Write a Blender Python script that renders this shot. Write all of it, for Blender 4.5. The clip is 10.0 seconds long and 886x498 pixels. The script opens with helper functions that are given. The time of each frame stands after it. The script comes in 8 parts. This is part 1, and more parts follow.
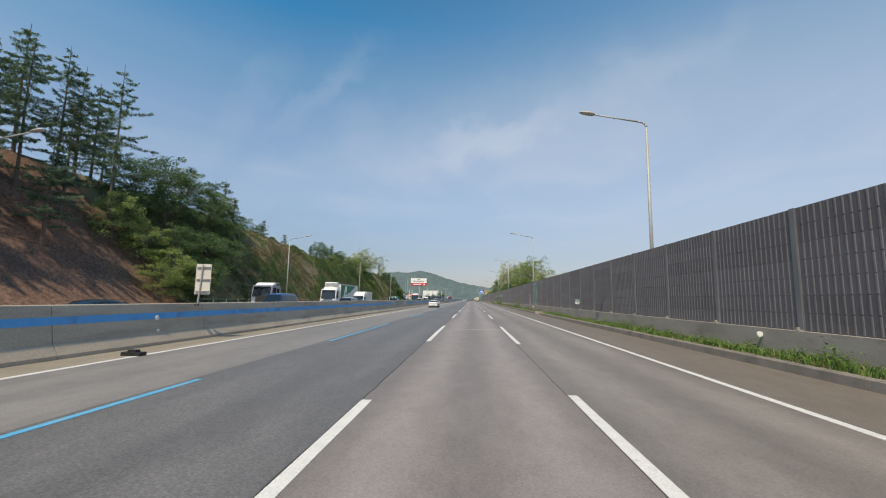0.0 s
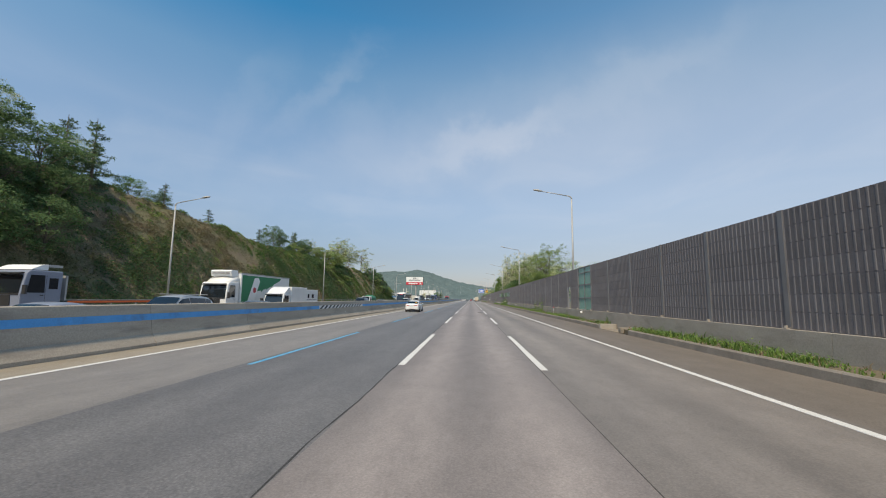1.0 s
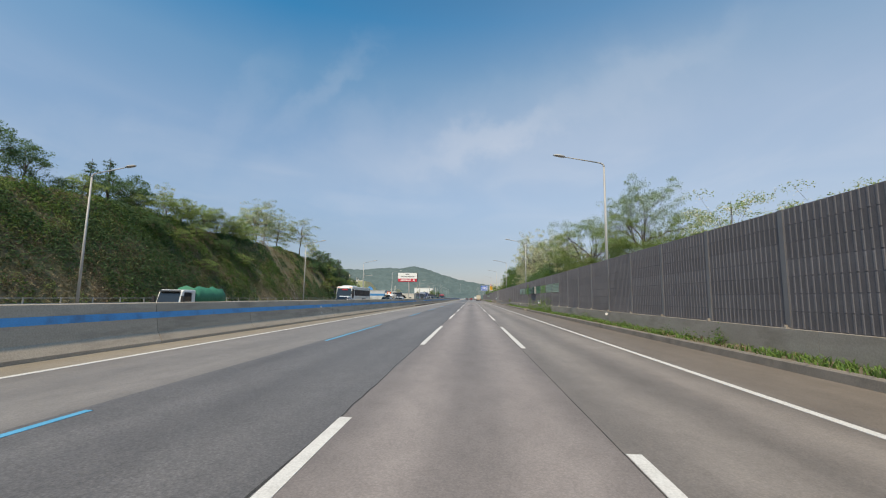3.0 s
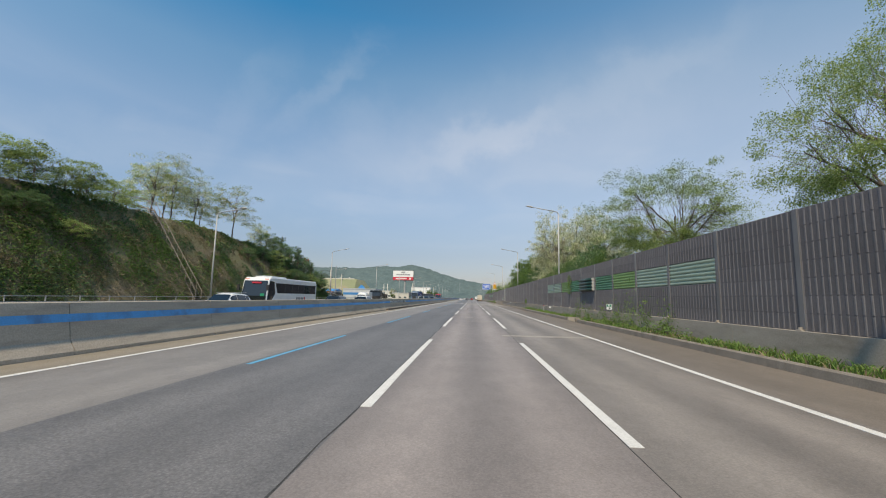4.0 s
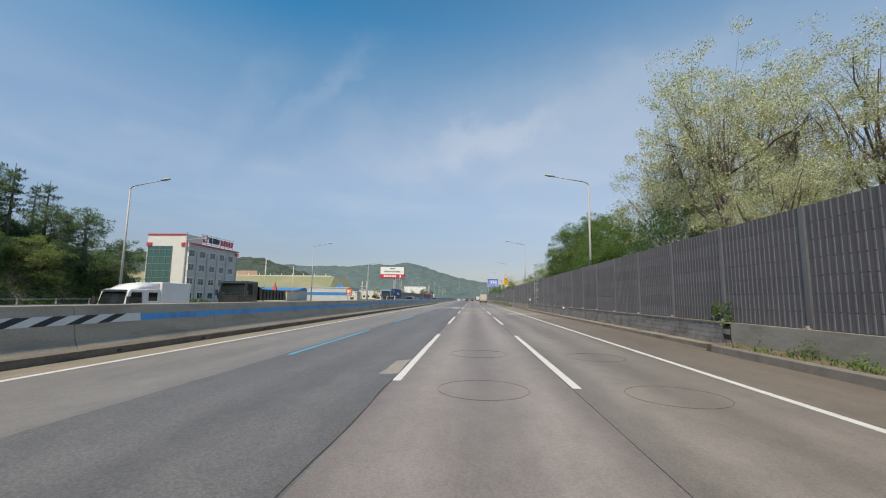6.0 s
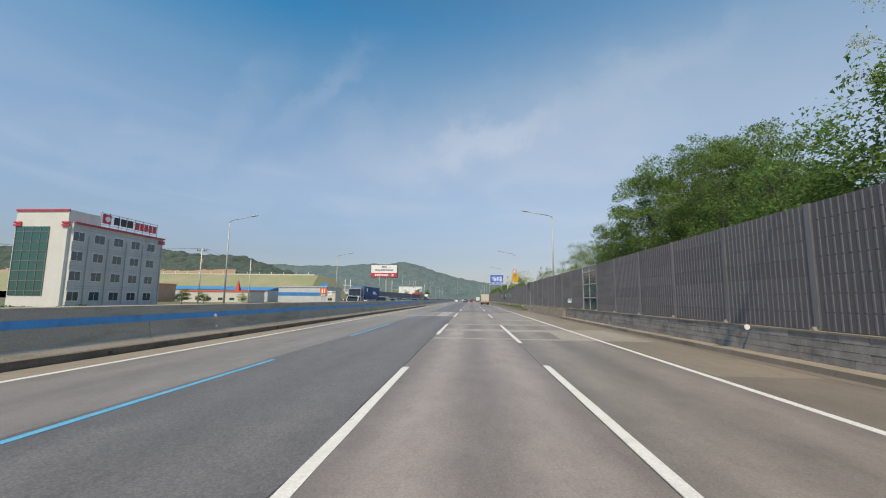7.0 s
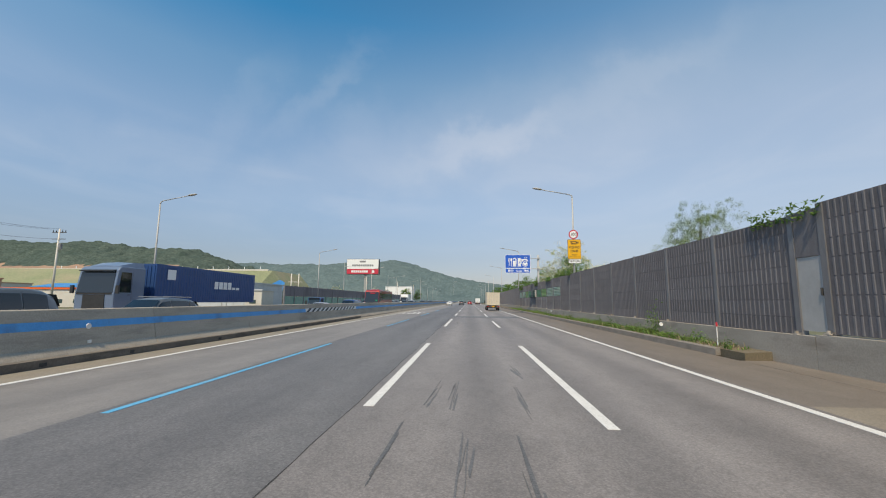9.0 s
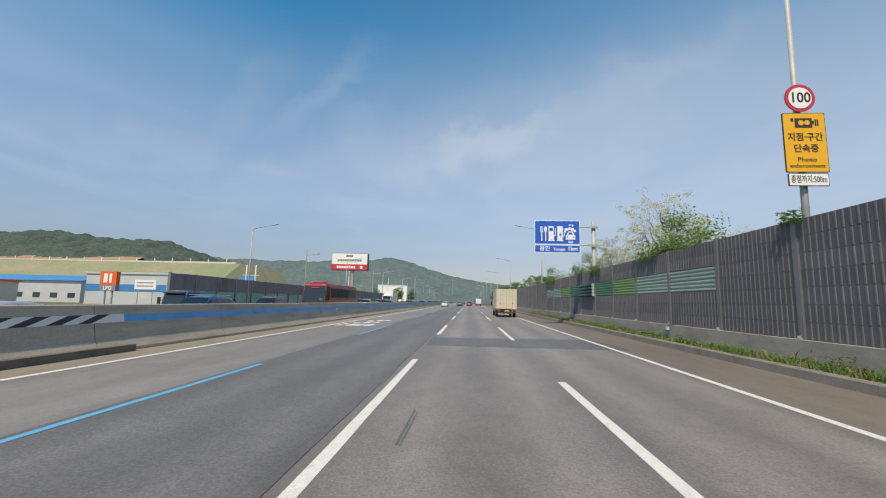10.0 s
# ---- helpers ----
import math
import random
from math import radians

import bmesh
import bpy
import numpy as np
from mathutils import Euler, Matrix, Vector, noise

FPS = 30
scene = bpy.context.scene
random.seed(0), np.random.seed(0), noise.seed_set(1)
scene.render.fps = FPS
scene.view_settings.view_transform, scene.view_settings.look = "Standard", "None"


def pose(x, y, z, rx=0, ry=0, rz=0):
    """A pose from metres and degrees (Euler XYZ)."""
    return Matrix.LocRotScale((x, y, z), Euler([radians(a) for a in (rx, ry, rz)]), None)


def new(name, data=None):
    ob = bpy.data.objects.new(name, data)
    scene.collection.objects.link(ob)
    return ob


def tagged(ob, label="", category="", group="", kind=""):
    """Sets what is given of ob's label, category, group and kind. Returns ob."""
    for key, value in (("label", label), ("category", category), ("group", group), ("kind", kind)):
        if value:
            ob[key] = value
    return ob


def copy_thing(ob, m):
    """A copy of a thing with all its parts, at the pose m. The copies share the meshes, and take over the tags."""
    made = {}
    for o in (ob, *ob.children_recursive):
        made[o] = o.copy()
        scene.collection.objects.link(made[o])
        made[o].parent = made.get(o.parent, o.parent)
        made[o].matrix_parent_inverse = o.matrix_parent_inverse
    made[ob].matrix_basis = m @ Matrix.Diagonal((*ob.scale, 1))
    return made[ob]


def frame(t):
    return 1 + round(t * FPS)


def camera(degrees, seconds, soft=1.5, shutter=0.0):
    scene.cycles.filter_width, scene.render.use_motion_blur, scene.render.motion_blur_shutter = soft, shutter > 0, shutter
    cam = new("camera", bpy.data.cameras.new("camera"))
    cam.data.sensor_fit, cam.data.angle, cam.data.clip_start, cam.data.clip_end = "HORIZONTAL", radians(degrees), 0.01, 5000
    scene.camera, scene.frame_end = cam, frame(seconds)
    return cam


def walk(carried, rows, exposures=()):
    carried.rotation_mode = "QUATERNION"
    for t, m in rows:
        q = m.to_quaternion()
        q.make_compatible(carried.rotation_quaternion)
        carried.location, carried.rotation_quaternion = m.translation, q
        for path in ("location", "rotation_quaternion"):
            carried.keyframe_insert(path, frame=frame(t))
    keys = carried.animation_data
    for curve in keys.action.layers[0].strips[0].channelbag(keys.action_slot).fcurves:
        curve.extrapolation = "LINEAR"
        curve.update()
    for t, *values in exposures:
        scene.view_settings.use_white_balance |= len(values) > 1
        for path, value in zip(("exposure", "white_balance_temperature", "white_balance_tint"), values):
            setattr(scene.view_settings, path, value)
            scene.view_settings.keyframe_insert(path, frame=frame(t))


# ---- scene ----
cam = camera(94.41, 10.0, soft=1.1, shutter=0.0)
PATH = [
    (0.0, pose(0.079, 0.000, 1.698, 96.915, -0.890, 4.001)),
    (0.5, pose(0.145, 13.316, 1.698, 96.791, -1.121, 4.029)),
    (1.0, pose(0.113, 26.588, 1.698, 96.914, -0.738, 3.868)),
    (1.5, pose(0.104, 39.859, 1.698, 96.937, -1.169, 3.817)),
    (2.0, pose(0.134, 53.281, 1.698, 96.837, -1.067, 3.869)),
    (2.5, pose(0.133, 66.794, 1.698, 96.763, -0.737, 3.919)),
    (4.0, pose(-0.049, 107.633, 1.698, 96.738, -1.131, 3.927)),
    (4.5, pose(-0.072, 121.174, 1.698, 96.832, -0.978, 4.033)),
    (5.0, pose(-0.073, 134.609, 1.698, 96.833, -1.083, 4.199)),
    (5.5, pose(-0.143, 148.042, 1.698, 96.851, -0.854, 4.046)),
    (6.0, pose(-0.123, 161.593, 1.698, 96.805, -0.762, 4.001)),
    (7.5, pose(-0.018, 202.462, 1.698, 96.999, -0.588, 3.870)),
    (8.0, pose(-0.013, 215.893, 1.698, 97.052, -0.572, 3.846)),
    (8.5, pose(0.014, 229.179, 1.698, 97.136, -0.547, 3.788)),
    (9.0, pose(-0.040, 242.519, 1.698, 97.164, -0.518, 3.656)),
    (9.5, pose(-0.041, 255.713, 1.698, 97.066, -1.002, 3.798)),
    (10.0, pose(-0.135, 268.839, 1.698, 97.223, -1.223, 3.559)),
]
walk(cam, PATH, [(0.0, 0.6, 7900, 8), (10.0, 0.6, 7900, 8)])

# ---- world, sun ----
SUN_AZ, SUN_EL = math.radians(198), math.radians(57)   # azimuth clockwise from +y
world = bpy.data.worlds.new("hazy_sky")
scene.world = world
world.use_nodes = True
wt = world.node_tree
wt.nodes.clear()


def wnode(kind, **kw):
    nd = wt.nodes.new(kind)
    for k, v in kw.items():
        if k == "op":
            nd.operation = v
        else:
            nd.inputs[k].default_value = v
    return nd


def wlink(a, b):
    wt.links.new(a, b)


sky = wt.nodes.new("ShaderNodeTexSky")
sky.sky_type = "NISHITA"
sky.sun_disc = False
sky.sun_elevation, sky.sun_rotation = SUN_EL, SUN_AZ
sky.air_density, sky.dust_density, sky.ozone_density = 1.0, 0.6, 3.0
wco = wt.nodes.new("ShaderNodeTexCoord")
sep = wt.nodes.new("ShaderNodeSeparateXYZ")
wlink(wco.outputs["Generated"], sep.inputs[0])
# windscreen tint put in as deeper blue overhead, pale bluish haze at the horizon
tint = wt.nodes.new("ShaderNodeValToRGB")
tint.color_ramp.elements[0].position, tint.color_ramp.elements[0].color = 0.0, (0.40, 0.395, 0.53, 1)
tint.color_ramp.elements[1].position, tint.color_ramp.elements[1].color = 0.72, (0.11, 0.62, 0.86, 1)
for pos, col in ((0.10, (0.495, 0.50, 0.60, 1)), (0.22, (0.74, 0.765, 0.83, 1)), (0.36, (0.88, 0.96, 1.0, 1)), (0.48, (0.66, 0.98, 1.06, 1)), (0.58, (0.18, 0.82, 1.06, 1))):
    e = tint.color_ramp.elements.new(pos)
    e.color = col
wlink(sep.outputs["Z"], tint.inputs[0])
mul = wt.nodes.new("ShaderNodeMix")
mul.data_type, mul.blend_type = "RGBA", "MULTIPLY"
mul.inputs[0].default_value = 1.0
wlink(sky.outputs[0], mul.inputs[6])
wlink(tint.outputs[0], mul.inputs[7])
# thin streaks of high cloud: direction projected on a flat layer
zc = wnode("ShaderNodeMath", op="MAXIMUM")
wlink(sep.outputs["Z"], zc.inputs[0])
zc.inputs[1].default_value = 0.06
dx = wnode("ShaderNodeMath", op="DIVIDE")
dy = wnode("ShaderNodeMath", op="DIVIDE")
wlink(sep.outputs["X"], dx.inputs[0]), wlink(zc.outputs[0], dx.inputs[1])
wlink(sep.outputs["Y"], dy.inputs[0]), wlink(zc.outputs[0], dy.inputs[1])
comb = wt.nodes.new("ShaderNodeCombineXYZ")
wlink(dx.outputs[0], comb.inputs[0]), wlink(dy.outputs[0], comb.inputs[1])
cmap = wt.nodes.new("ShaderNodeMapping")
cmap.inputs["Rotation"].default_value = (0, 0, math.radians(-38))
cmap.inputs["Scale"].default_value = (0.62, 0.42, 1)
cmap.inputs["Location"].default_value = (0.35, 0.2, 0)
wlink(comb.outputs[0], cmap.inputs[0])
cn = wnode("ShaderNodeTexNoise", Scale=1.5, Detail=5.0, Roughness=0.48, Distortion=0.6)
wlink(cmap.outputs[0], cn.inputs["Vector"])
cr = wt.nodes.new("ShaderNodeMapRange")
cr.interpolation_type = "SMOOTHSTEP"
cr.inputs[1].default_value, cr.inputs[2].default_value, cr.inputs[4].default_value = 0.40, 0.82, 0.17
wlink(cn.outputs[0], cr.inputs[0])
fade = wt.nodes.new("ShaderNodeMapRange")   # the streaks thin out overhead and in the haze
fade.inputs[1].default_value, fade.inputs[2].default_value, fade.inputs[3].default_value, fade.inputs[4].default_value = 0.33, 0.55, 1.0, 0.12
wlink(sep.outputs["Z"], fade.inputs[0])
lowz = wt.nodes.new("ShaderNodeMapRange")
lowz.inputs[1].default_value, lowz.inputs[2].default_value = 0.08, 0.24
wlink(sep.outputs["Z"], lowz.inputs[0])
cl = wnode("ShaderNodeMath", op="MULTIPLY")
wlink(cr.outputs[0], cl.inputs[0]), wlink(lowz.outputs[0], cl.inputs[1])
cm = wnode("ShaderNodeMath", op="MULTIPLY")
wlink(cl.outputs[0], cm.inputs[0]), wlink(fade.outputs[0], cm.inputs[1])
# soft cirrus bands over the road ahead: place on the sky (sideways, upwards), half length, half width, slant, strength
yc = wnode("ShaderNodeMath", op="MAXIMUM")
yc.inputs[1].default_value = 0.05
wlink(sep.outputs["Y"], yc.inputs[0])
su, sv = wnode("ShaderNodeMath", op="DIVIDE"), wnode("ShaderNodeMath", op="DIVIDE")
wlink(sep.outputs["X"], su.inputs[0]), wlink(yc.outputs[0], su.inputs[1])
wlink(sep.outputs["Z"], sv.inputs[0]), wlink(yc.outputs[0], sv.inputs[1])
suv_ = wt.nodes.new("ShaderNodeCombineXYZ")
wlink(su.outputs[0], suv_.inputs[0]), wlink(sv.outputs[0], suv_.inputs[1])
warp = wnode("ShaderNodeTexNoise", Scale=5.0, Detail=5.0, Roughness=0.6)
wlink(suv_.outputs[0], warp.inputs["Vector"])
wsub = wt.nodes.new("ShaderNodeVectorMath")
wsub.operation = "SUBTRACT"
wsub.inputs[1].default_value = (0.5, 0.5, 0.5)
wlink(warp.outputs["Color"], wsub.inputs[0])
wsc = wt.nodes.new("ShaderNodeVectorMath")
wsc.operation = "MULTIPLY_ADD"
wsc.inputs[1].default_value = (0.34, 0.24, 0.0)
wlink(wsub.outputs[0], wsc.inputs[0]), wlink(suv_.outputs[0], wsc.inputs[2])
streaks = None
for cu, cv, hl, hw_, slant, amt in ((0.035, 0.40, 0.22, 0.05, 20, 0.17), (0.22, 0.455, 0.62, 0.17, 18, 0.10), (-0.38, 0.57, 0.19, 0.05, 40, 0.11), (-0.29, 0.455, 0.14, 0.08, 10, 0.10),
                                    (-0.36, 0.31, 0.42, 0.10, 12, 0.10), (0.42, 0.57, 0.36, 0.06, 24, 0.07), (-0.95, 0.42, 0.30, 0.09, -12, 0.09), (-0.62, 0.50, 0.22, 0.06, 55, 0.06)):
    smap = wt.nodes.new("ShaderNodeMapping")
    smap.vector_type = "TEXTURE"
    smap.inputs["Location"].default_value = (cu, cv, 0)
    smap.inputs["Rotation"].default_value = (0, 0, math.radians(slant))
    smap.inputs["Scale"].default_value = (hl, hw_, 1)
    wlink(wsc.outputs[0], smap.inputs[0])
    ln_ = wt.nodes.new("ShaderNodeVectorMath")
    ln_.operation = "LENGTH"
    wlink(smap.outputs[0], ln_.inputs[0])
    rg_ = wt.nodes.new("ShaderNodeMapRange")
    rg_.interpolation_type = "SMOOTHERSTEP"
    rg_.inputs[1].default_value, rg_.inputs[2].default_value, rg_.inputs[3].default_value, rg_.inputs[4].default_value = 0.0, 1.5, amt, 0.0
    wlink(ln_.outputs["Value"], rg_.inputs[0])
    if streaks is None:
        streaks = rg_.outputs[0]
    else:
        ad_ = wnode("ShaderNodeMath", op="ADD")
        wlink(streaks, ad_.inputs[0]), wlink(rg_.outputs[0], ad_.inputs[1])
        streaks = ad_.outputs[0]
cirrus = wnode("ShaderNodeMath", op="ADD")
wlink(cm.outputs[0], cirrus.inputs[0]), wlink(streaks, cirrus.inputs[1])
mix = wt.nodes.new("ShaderNodeMix")
mix.data_type = "RGBA"
mix.inputs[7].default_value = (3.7, 4.15, 5.25, 1)
# a veil that thickens towards +x
veil = wt.nodes.new("ShaderNodeMapRange")
veil.inputs[1].default_value, veil.inputs[2].default_value, veil.inputs[3].default_value, veil.inputs[4].default_value = -0.35, 0.35, 0.0, 0.24
wlink(sep.outputs["X"], veil.inputs[0])
vf = wnode("ShaderNodeMath", op="MULTIPLY")
vz = wt.nodes.new("ShaderNodeMapRange")
vz.inputs[1].default_value, vz.inputs[2].default_value, vz.inputs[3].default_value, vz.inputs[4].default_value = 0.38, 0.75, 1.0, 0.1
wlink(sep.outputs["Z"], vz.inputs[0])
wlink(veil.outputs[0], vf.inputs[0]), wlink(vz.outputs[0], vf.inputs[1])
vs_ = wnode("ShaderNodeMath", op="ADD")
vs_.use_clamp = True
wlink(cirrus.outputs[0], vs_.inputs[0]), wlink(vf.outputs[0], vs_.inputs[1])
wlink(vs_.outputs[0], mix.inputs[0]), wlink(mul.outputs[2], mix.inputs[6])
bg = wnode("ShaderNodeBackground", Strength=0.12)
wlink(mix.outputs[2], bg.inputs[0])
wo = wt.nodes.new("ShaderNodeOutputWorld")
wlink(bg.outputs[0], wo.inputs[0])

sun_data = bpy.data.lights.new("sun", "SUN")
sun_data.energy, sun_data.angle, sun_data.color = 2.8, math.radians(1.5), (1.0, 0.905, 0.79)
sun = new("sun", sun_data)
sun.rotation_euler = Vector((math.sin(SUN_AZ) * math.cos(SUN_EL), math.cos(SUN_AZ) * math.cos(SUN_EL), math.sin(SUN_EL))).to_track_quat("Z", "Y").to_euler()

# ---- materials ----
def nodes_of(name):
    m = bpy.data.materials.new(name)
    m.use_nodes = True
    nt = m.node_tree
    return m, nt, nt.nodes["Principled BSDF"]


def surf(name, c1, c2, scale=4.0, rough=0.8, grain=60.0, bump=0.15, metal=0.0, stain=None, stain_scale=0.6,
         stretch=(1, 1, 1), coords="Position", rand=0.0, spec=0.5, coat=0.0, detail=5.0, grain_mix=0.35, stain_lo=0.52, stain_hi=0.72):
    """A surface with two scales of colour, an optional stain colour, fine relief and a per-object shift."""
    m, nt, b = nodes_of(name)
    N, L = nt.nodes.new, nt.links.new
    if coords == "Position":
        co = N("ShaderNodeNewGeometry").outputs["Position"]
    else:
        co = N("ShaderNodeTexCoord").outputs["Object"]
    mp = N("ShaderNodeMapping")
    mp.inputs["Scale"].default_value = stretch
    L(co, mp.inputs[0])
    n1 = N("ShaderNodeTexNoise")
    n1.inputs["Scale"].default_value, n1.inputs["Detail"].default_value, n1.inputs["Roughness"].default_value = scale, detail, 0.6
    L(mp.outputs[0], n1.inputs["Vector"])
    r1 = N("ShaderNodeMapRange")
    r1.inputs[1].default_value, r1.inputs[2].default_value = 0.3, 0.7
    L(n1.outputs[0], r1.inputs[0])
    mx = N("ShaderNodeMix")
    mx.data_type = "RGBA"
    mx.inputs[6].default_value, mx.inputs[7].default_value = (*c1, 1), (*c2, 1)
    L(r1.outputs[0], mx.inputs[0])
    out = mx.outputs[2]
    n2 = N("ShaderNodeTexNoise")
    n2.inputs["Scale"].default_value, n2.inputs["Detail"].default_value = grain, 3.0
    L(co, n2.inputs["Vector"])
    if grain_mix:
        g = N("ShaderNodeMapRange")
        g.inputs[1].default_value, g.inputs[2].default_value = 0.3, 0.7
        g.inputs[3].default_value, g.inputs[4].default_value = 1 - grain_mix, 1 + grain_mix
        L(n2.outputs[0], g.inputs[0])
        gm = N("ShaderNodeVectorMath")
        gm.operation = "SCALE"
        L(out, gm.inputs[0]), L(g.outputs[0], gm.inputs["Scale"])
        out = gm.outputs[0]
    if stain:
        n3 = N("ShaderNodeTexNoise")
        n3.inputs["Scale"].default_value, n3.inputs["Detail"].default_value, n3.inputs["Roughness"].default_value = stain_scale, 6.0, 0.65
        L(mp.outputs[0], n3.inputs["Vector"])
        r3 = N("ShaderNodeMapRange")
        r3.inputs[1].default_value, r3.inputs[2].default_value, r3.inputs[4].default_value = stain_lo, stain_hi, 0.85
        L(n3.outputs[0], r3.inputs[0])
        ms = N("ShaderNodeMix")
        ms.data_type = "RGBA"
        ms.inputs[7].default_value = (*stain, 1)
        L(r3.outputs[0], ms.inputs[0]), L(out, ms.inputs[6])
        out = ms.outputs[2]
    if rand:
        oi = N("ShaderNodeObjectInfo")
        rr = N("ShaderNodeMapRange")
        rr.inputs[3].default_value, rr.inputs[4].default_value = 1 - rand, 1 + rand
        L(oi.outputs["Random"], rr.inputs[0])
        rm = N("ShaderNodeVectorMath")
        rm.operation = "SCALE"
        L(out, rm.inputs[0]), L(rr.outputs[0], rm.inputs["Scale"])
        out = rm.outputs[0]
    L(out, b.inputs["Base Color"])
    b.inputs["Roughness"].default_value, b.inputs["Metallic"].default_value = rough, metal
    b.inputs["Specular IOR Level"].default_value = spec
    b.inputs["Coat Weight"].default_value = coat
    if bump:
        bp = N("ShaderNodeBump")
        bp.inputs["Strength"].default_value, bp.inputs["Distance"].default_value = bump, 0.02
        L(n2.outputs[0], bp.inputs["Height"])
        L(bp.outputs[0], b.inputs["Normal"])
    return m


def road_mat(name, c1, c2, chips, rough=0.56, track=0.10, lane0=-1.69, stain=(0.05, 0.05, 0.05), stain_amt=0.35, grain=45.0):
    """Paving: aggregate chips, long streaks of wear along y, paler bands where the tyres run, oil spots."""
    m, nt, b = nodes_of(name)
    N, L = nt.nodes.new, nt.links.new
    co = N("ShaderNodeNewGeometry").outputs["Position"]
    sp = N("ShaderNodeSeparateXYZ")
    L(co, sp.inputs[0])

    def noise_(scale, stretch=(1, 1, 1), detail=5.0, rough_=0.6):
        mp = N("ShaderNodeMapping")
        mp.inputs["Scale"].default_value = stretch
        L(co, mp.inputs[0])
        nn = N("ShaderNodeTexNoise")
        nn.inputs["Scale"].default_value, nn.inputs["Detail"].default_value, nn.inputs["Roughness"].default_value = scale, detail, rough_
        L(mp.outputs[0], nn.inputs["Vector"])
        return nn.outputs[0]

    def rng(src, a, bb, lo, hi):
        r = N("ShaderNodeMapRange")
        for i, v in enumerate((a, bb, lo, hi)):
            r.inputs[1 + i].default_value = v
        L(src, r.inputs[0])
        return r.outputs[0]

    def op(kind, x, y):
        o = N("ShaderNodeMath")
        o.operation = kind
        for i, v in enumerate((x, y)):
            if isinstance(v, (int, float)):
                o.inputs[i].default_value = v
            else:
                L(v, o.inputs[i])
        return o.outputs[0]

    mx = N("ShaderNodeMix")
    mx.data_type = "RGBA"
    mx.inputs[6].default_value, mx.inputs[7].default_value = (*c1, 1), (*c2, 1)
    L(rng(noise_(0.9, (1, 0.12, 1)), 0.3, 0.7, 0, 1), mx.inputs[0])
    # tyre tracks: two polished pale bands and a dark oily middle in every lane
    ph = op("MULTIPLY", op("SUBTRACT", sp.outputs["X"], lane0), 4 * math.pi / 3.6)
    cosv = op("COSINE", ph, 0.0)
    tr = op("ADD", 1.0, op("MULTIPLY", op("MULTIPLY", cosv, rng(noise_(0.35, (1, 0.1, 1)), 0.3, 0.7, 0.5, 1.0)), track))
    spot = op("MULTIPLY", tr, rng(noise_(2.2, (1, 0.5, 1), 6.0, 0.7), 0.28, 0.6, 0.84, 1.06))
    big = op("MULTIPLY", spot, rng(noise_(0.12, (1, 0.5, 1), 3.0), 0.3, 0.7, 0.90, 1.10))
    agg = op("MULTIPLY", big, rng(noise_(grain, detail=3.0), 0.3, 0.7, 1 - chips, 1 + chips))
    vo = N("ShaderNodeTexVoronoi")
    vo.inputs["Scale"].default_value = grain * 0.6
    L(co, vo.inputs["Vector"])
    agg = op("MULTIPLY", agg, rng(vo.outputs["Distance"], 0.0, 0.8, 1 + chips * 0.7, 1 - chips * 0.7))
    sc = N("ShaderNodeVectorMath")
    sc.operation = "SCALE"
    L(mx.outputs[2], sc.inputs[0]), L(agg, sc.inputs["Scale"])
    ms = N("ShaderNodeMix")
    ms.data_type = "RGBA"
    ms.inputs[7].default_value = (*stain, 1)
    L(rng(noise_(3.4, (1, 0.25, 1), 6.0, 0.7), 0.66, 0.78, 0, stain_amt), ms.inputs[0])
    L(sc.outputs[0], ms.inputs[6])
    L(ms.outputs[2], b.inputs["Base Color"])
    b.inputs["Roughness"].default_value = rough
    b.inputs["Specular IOR Level"].default_value = 0.5
    bp = N("ShaderNodeBump")
    bp.inputs["Strength"].default_value, bp.inputs["Distance"].default_value = 0.25, 0.01
    L(noise_(grain * 1.5, detail=3.0), bp.inputs["Height"])
    L(bp.outputs[0], b.inputs["Normal"])
    return m


def leaf_mat(name, c1, c2, trans=0.25):
    m, nt, b = nodes_of(name)
    N, L = nt.nodes.new, nt.links.new
    gi = N("ShaderNodeNewGeometry")
    oi = N("ShaderNodeObjectInfo")
    mx = N("ShaderNodeMix")
    mx.data_type = "RGBA"
    mx.inputs[6].default_value, mx.inputs[7].default_value = (*c1, 1), (*c2, 1)
    L(gi.outputs["Random Per Island"], mx.inputs[0])
    rr = N("ShaderNodeMapRange")
    rr.inputs[3].default_value, rr.inputs[4].default_value = 0.8, 1.2
    L(oi.outputs["Random"], rr.inputs[0])
    sc = N("ShaderNodeVectorMath")
    sc.operation = "SCALE"
    L(mx.outputs[2], sc.inputs[0]), L(rr.outputs[0], sc.inputs["Scale"])
    L(sc.outputs[0], b.inputs["Base Color"])
    b.inputs["Roughness"].default_value = 0.6
    b.inputs["Specular IOR Level"].default_value = 0.3
    tr = N("ShaderNodeBsdfTranslucent")
    L(sc.outputs[0], tr.inputs[0])
    ad = N("ShaderNodeMixShader")
    ad.inputs[0].default_value = trans
    L(b.outputs[0], ad.inputs[1]), L(tr.outputs[0], ad.inputs[2])
    L(ad.outputs[0], nt.nodes["Material Output"].inputs[0])
    return m


def paint(name, c, rough=0.35, coat=0.6, metal=0.0):
    return surf(name, c, tuple(v * 0.9 for v in c), 1.5, rough, 30.0, 0.02, metal, coat=coat, coords="Object", grain_mix=0.04)


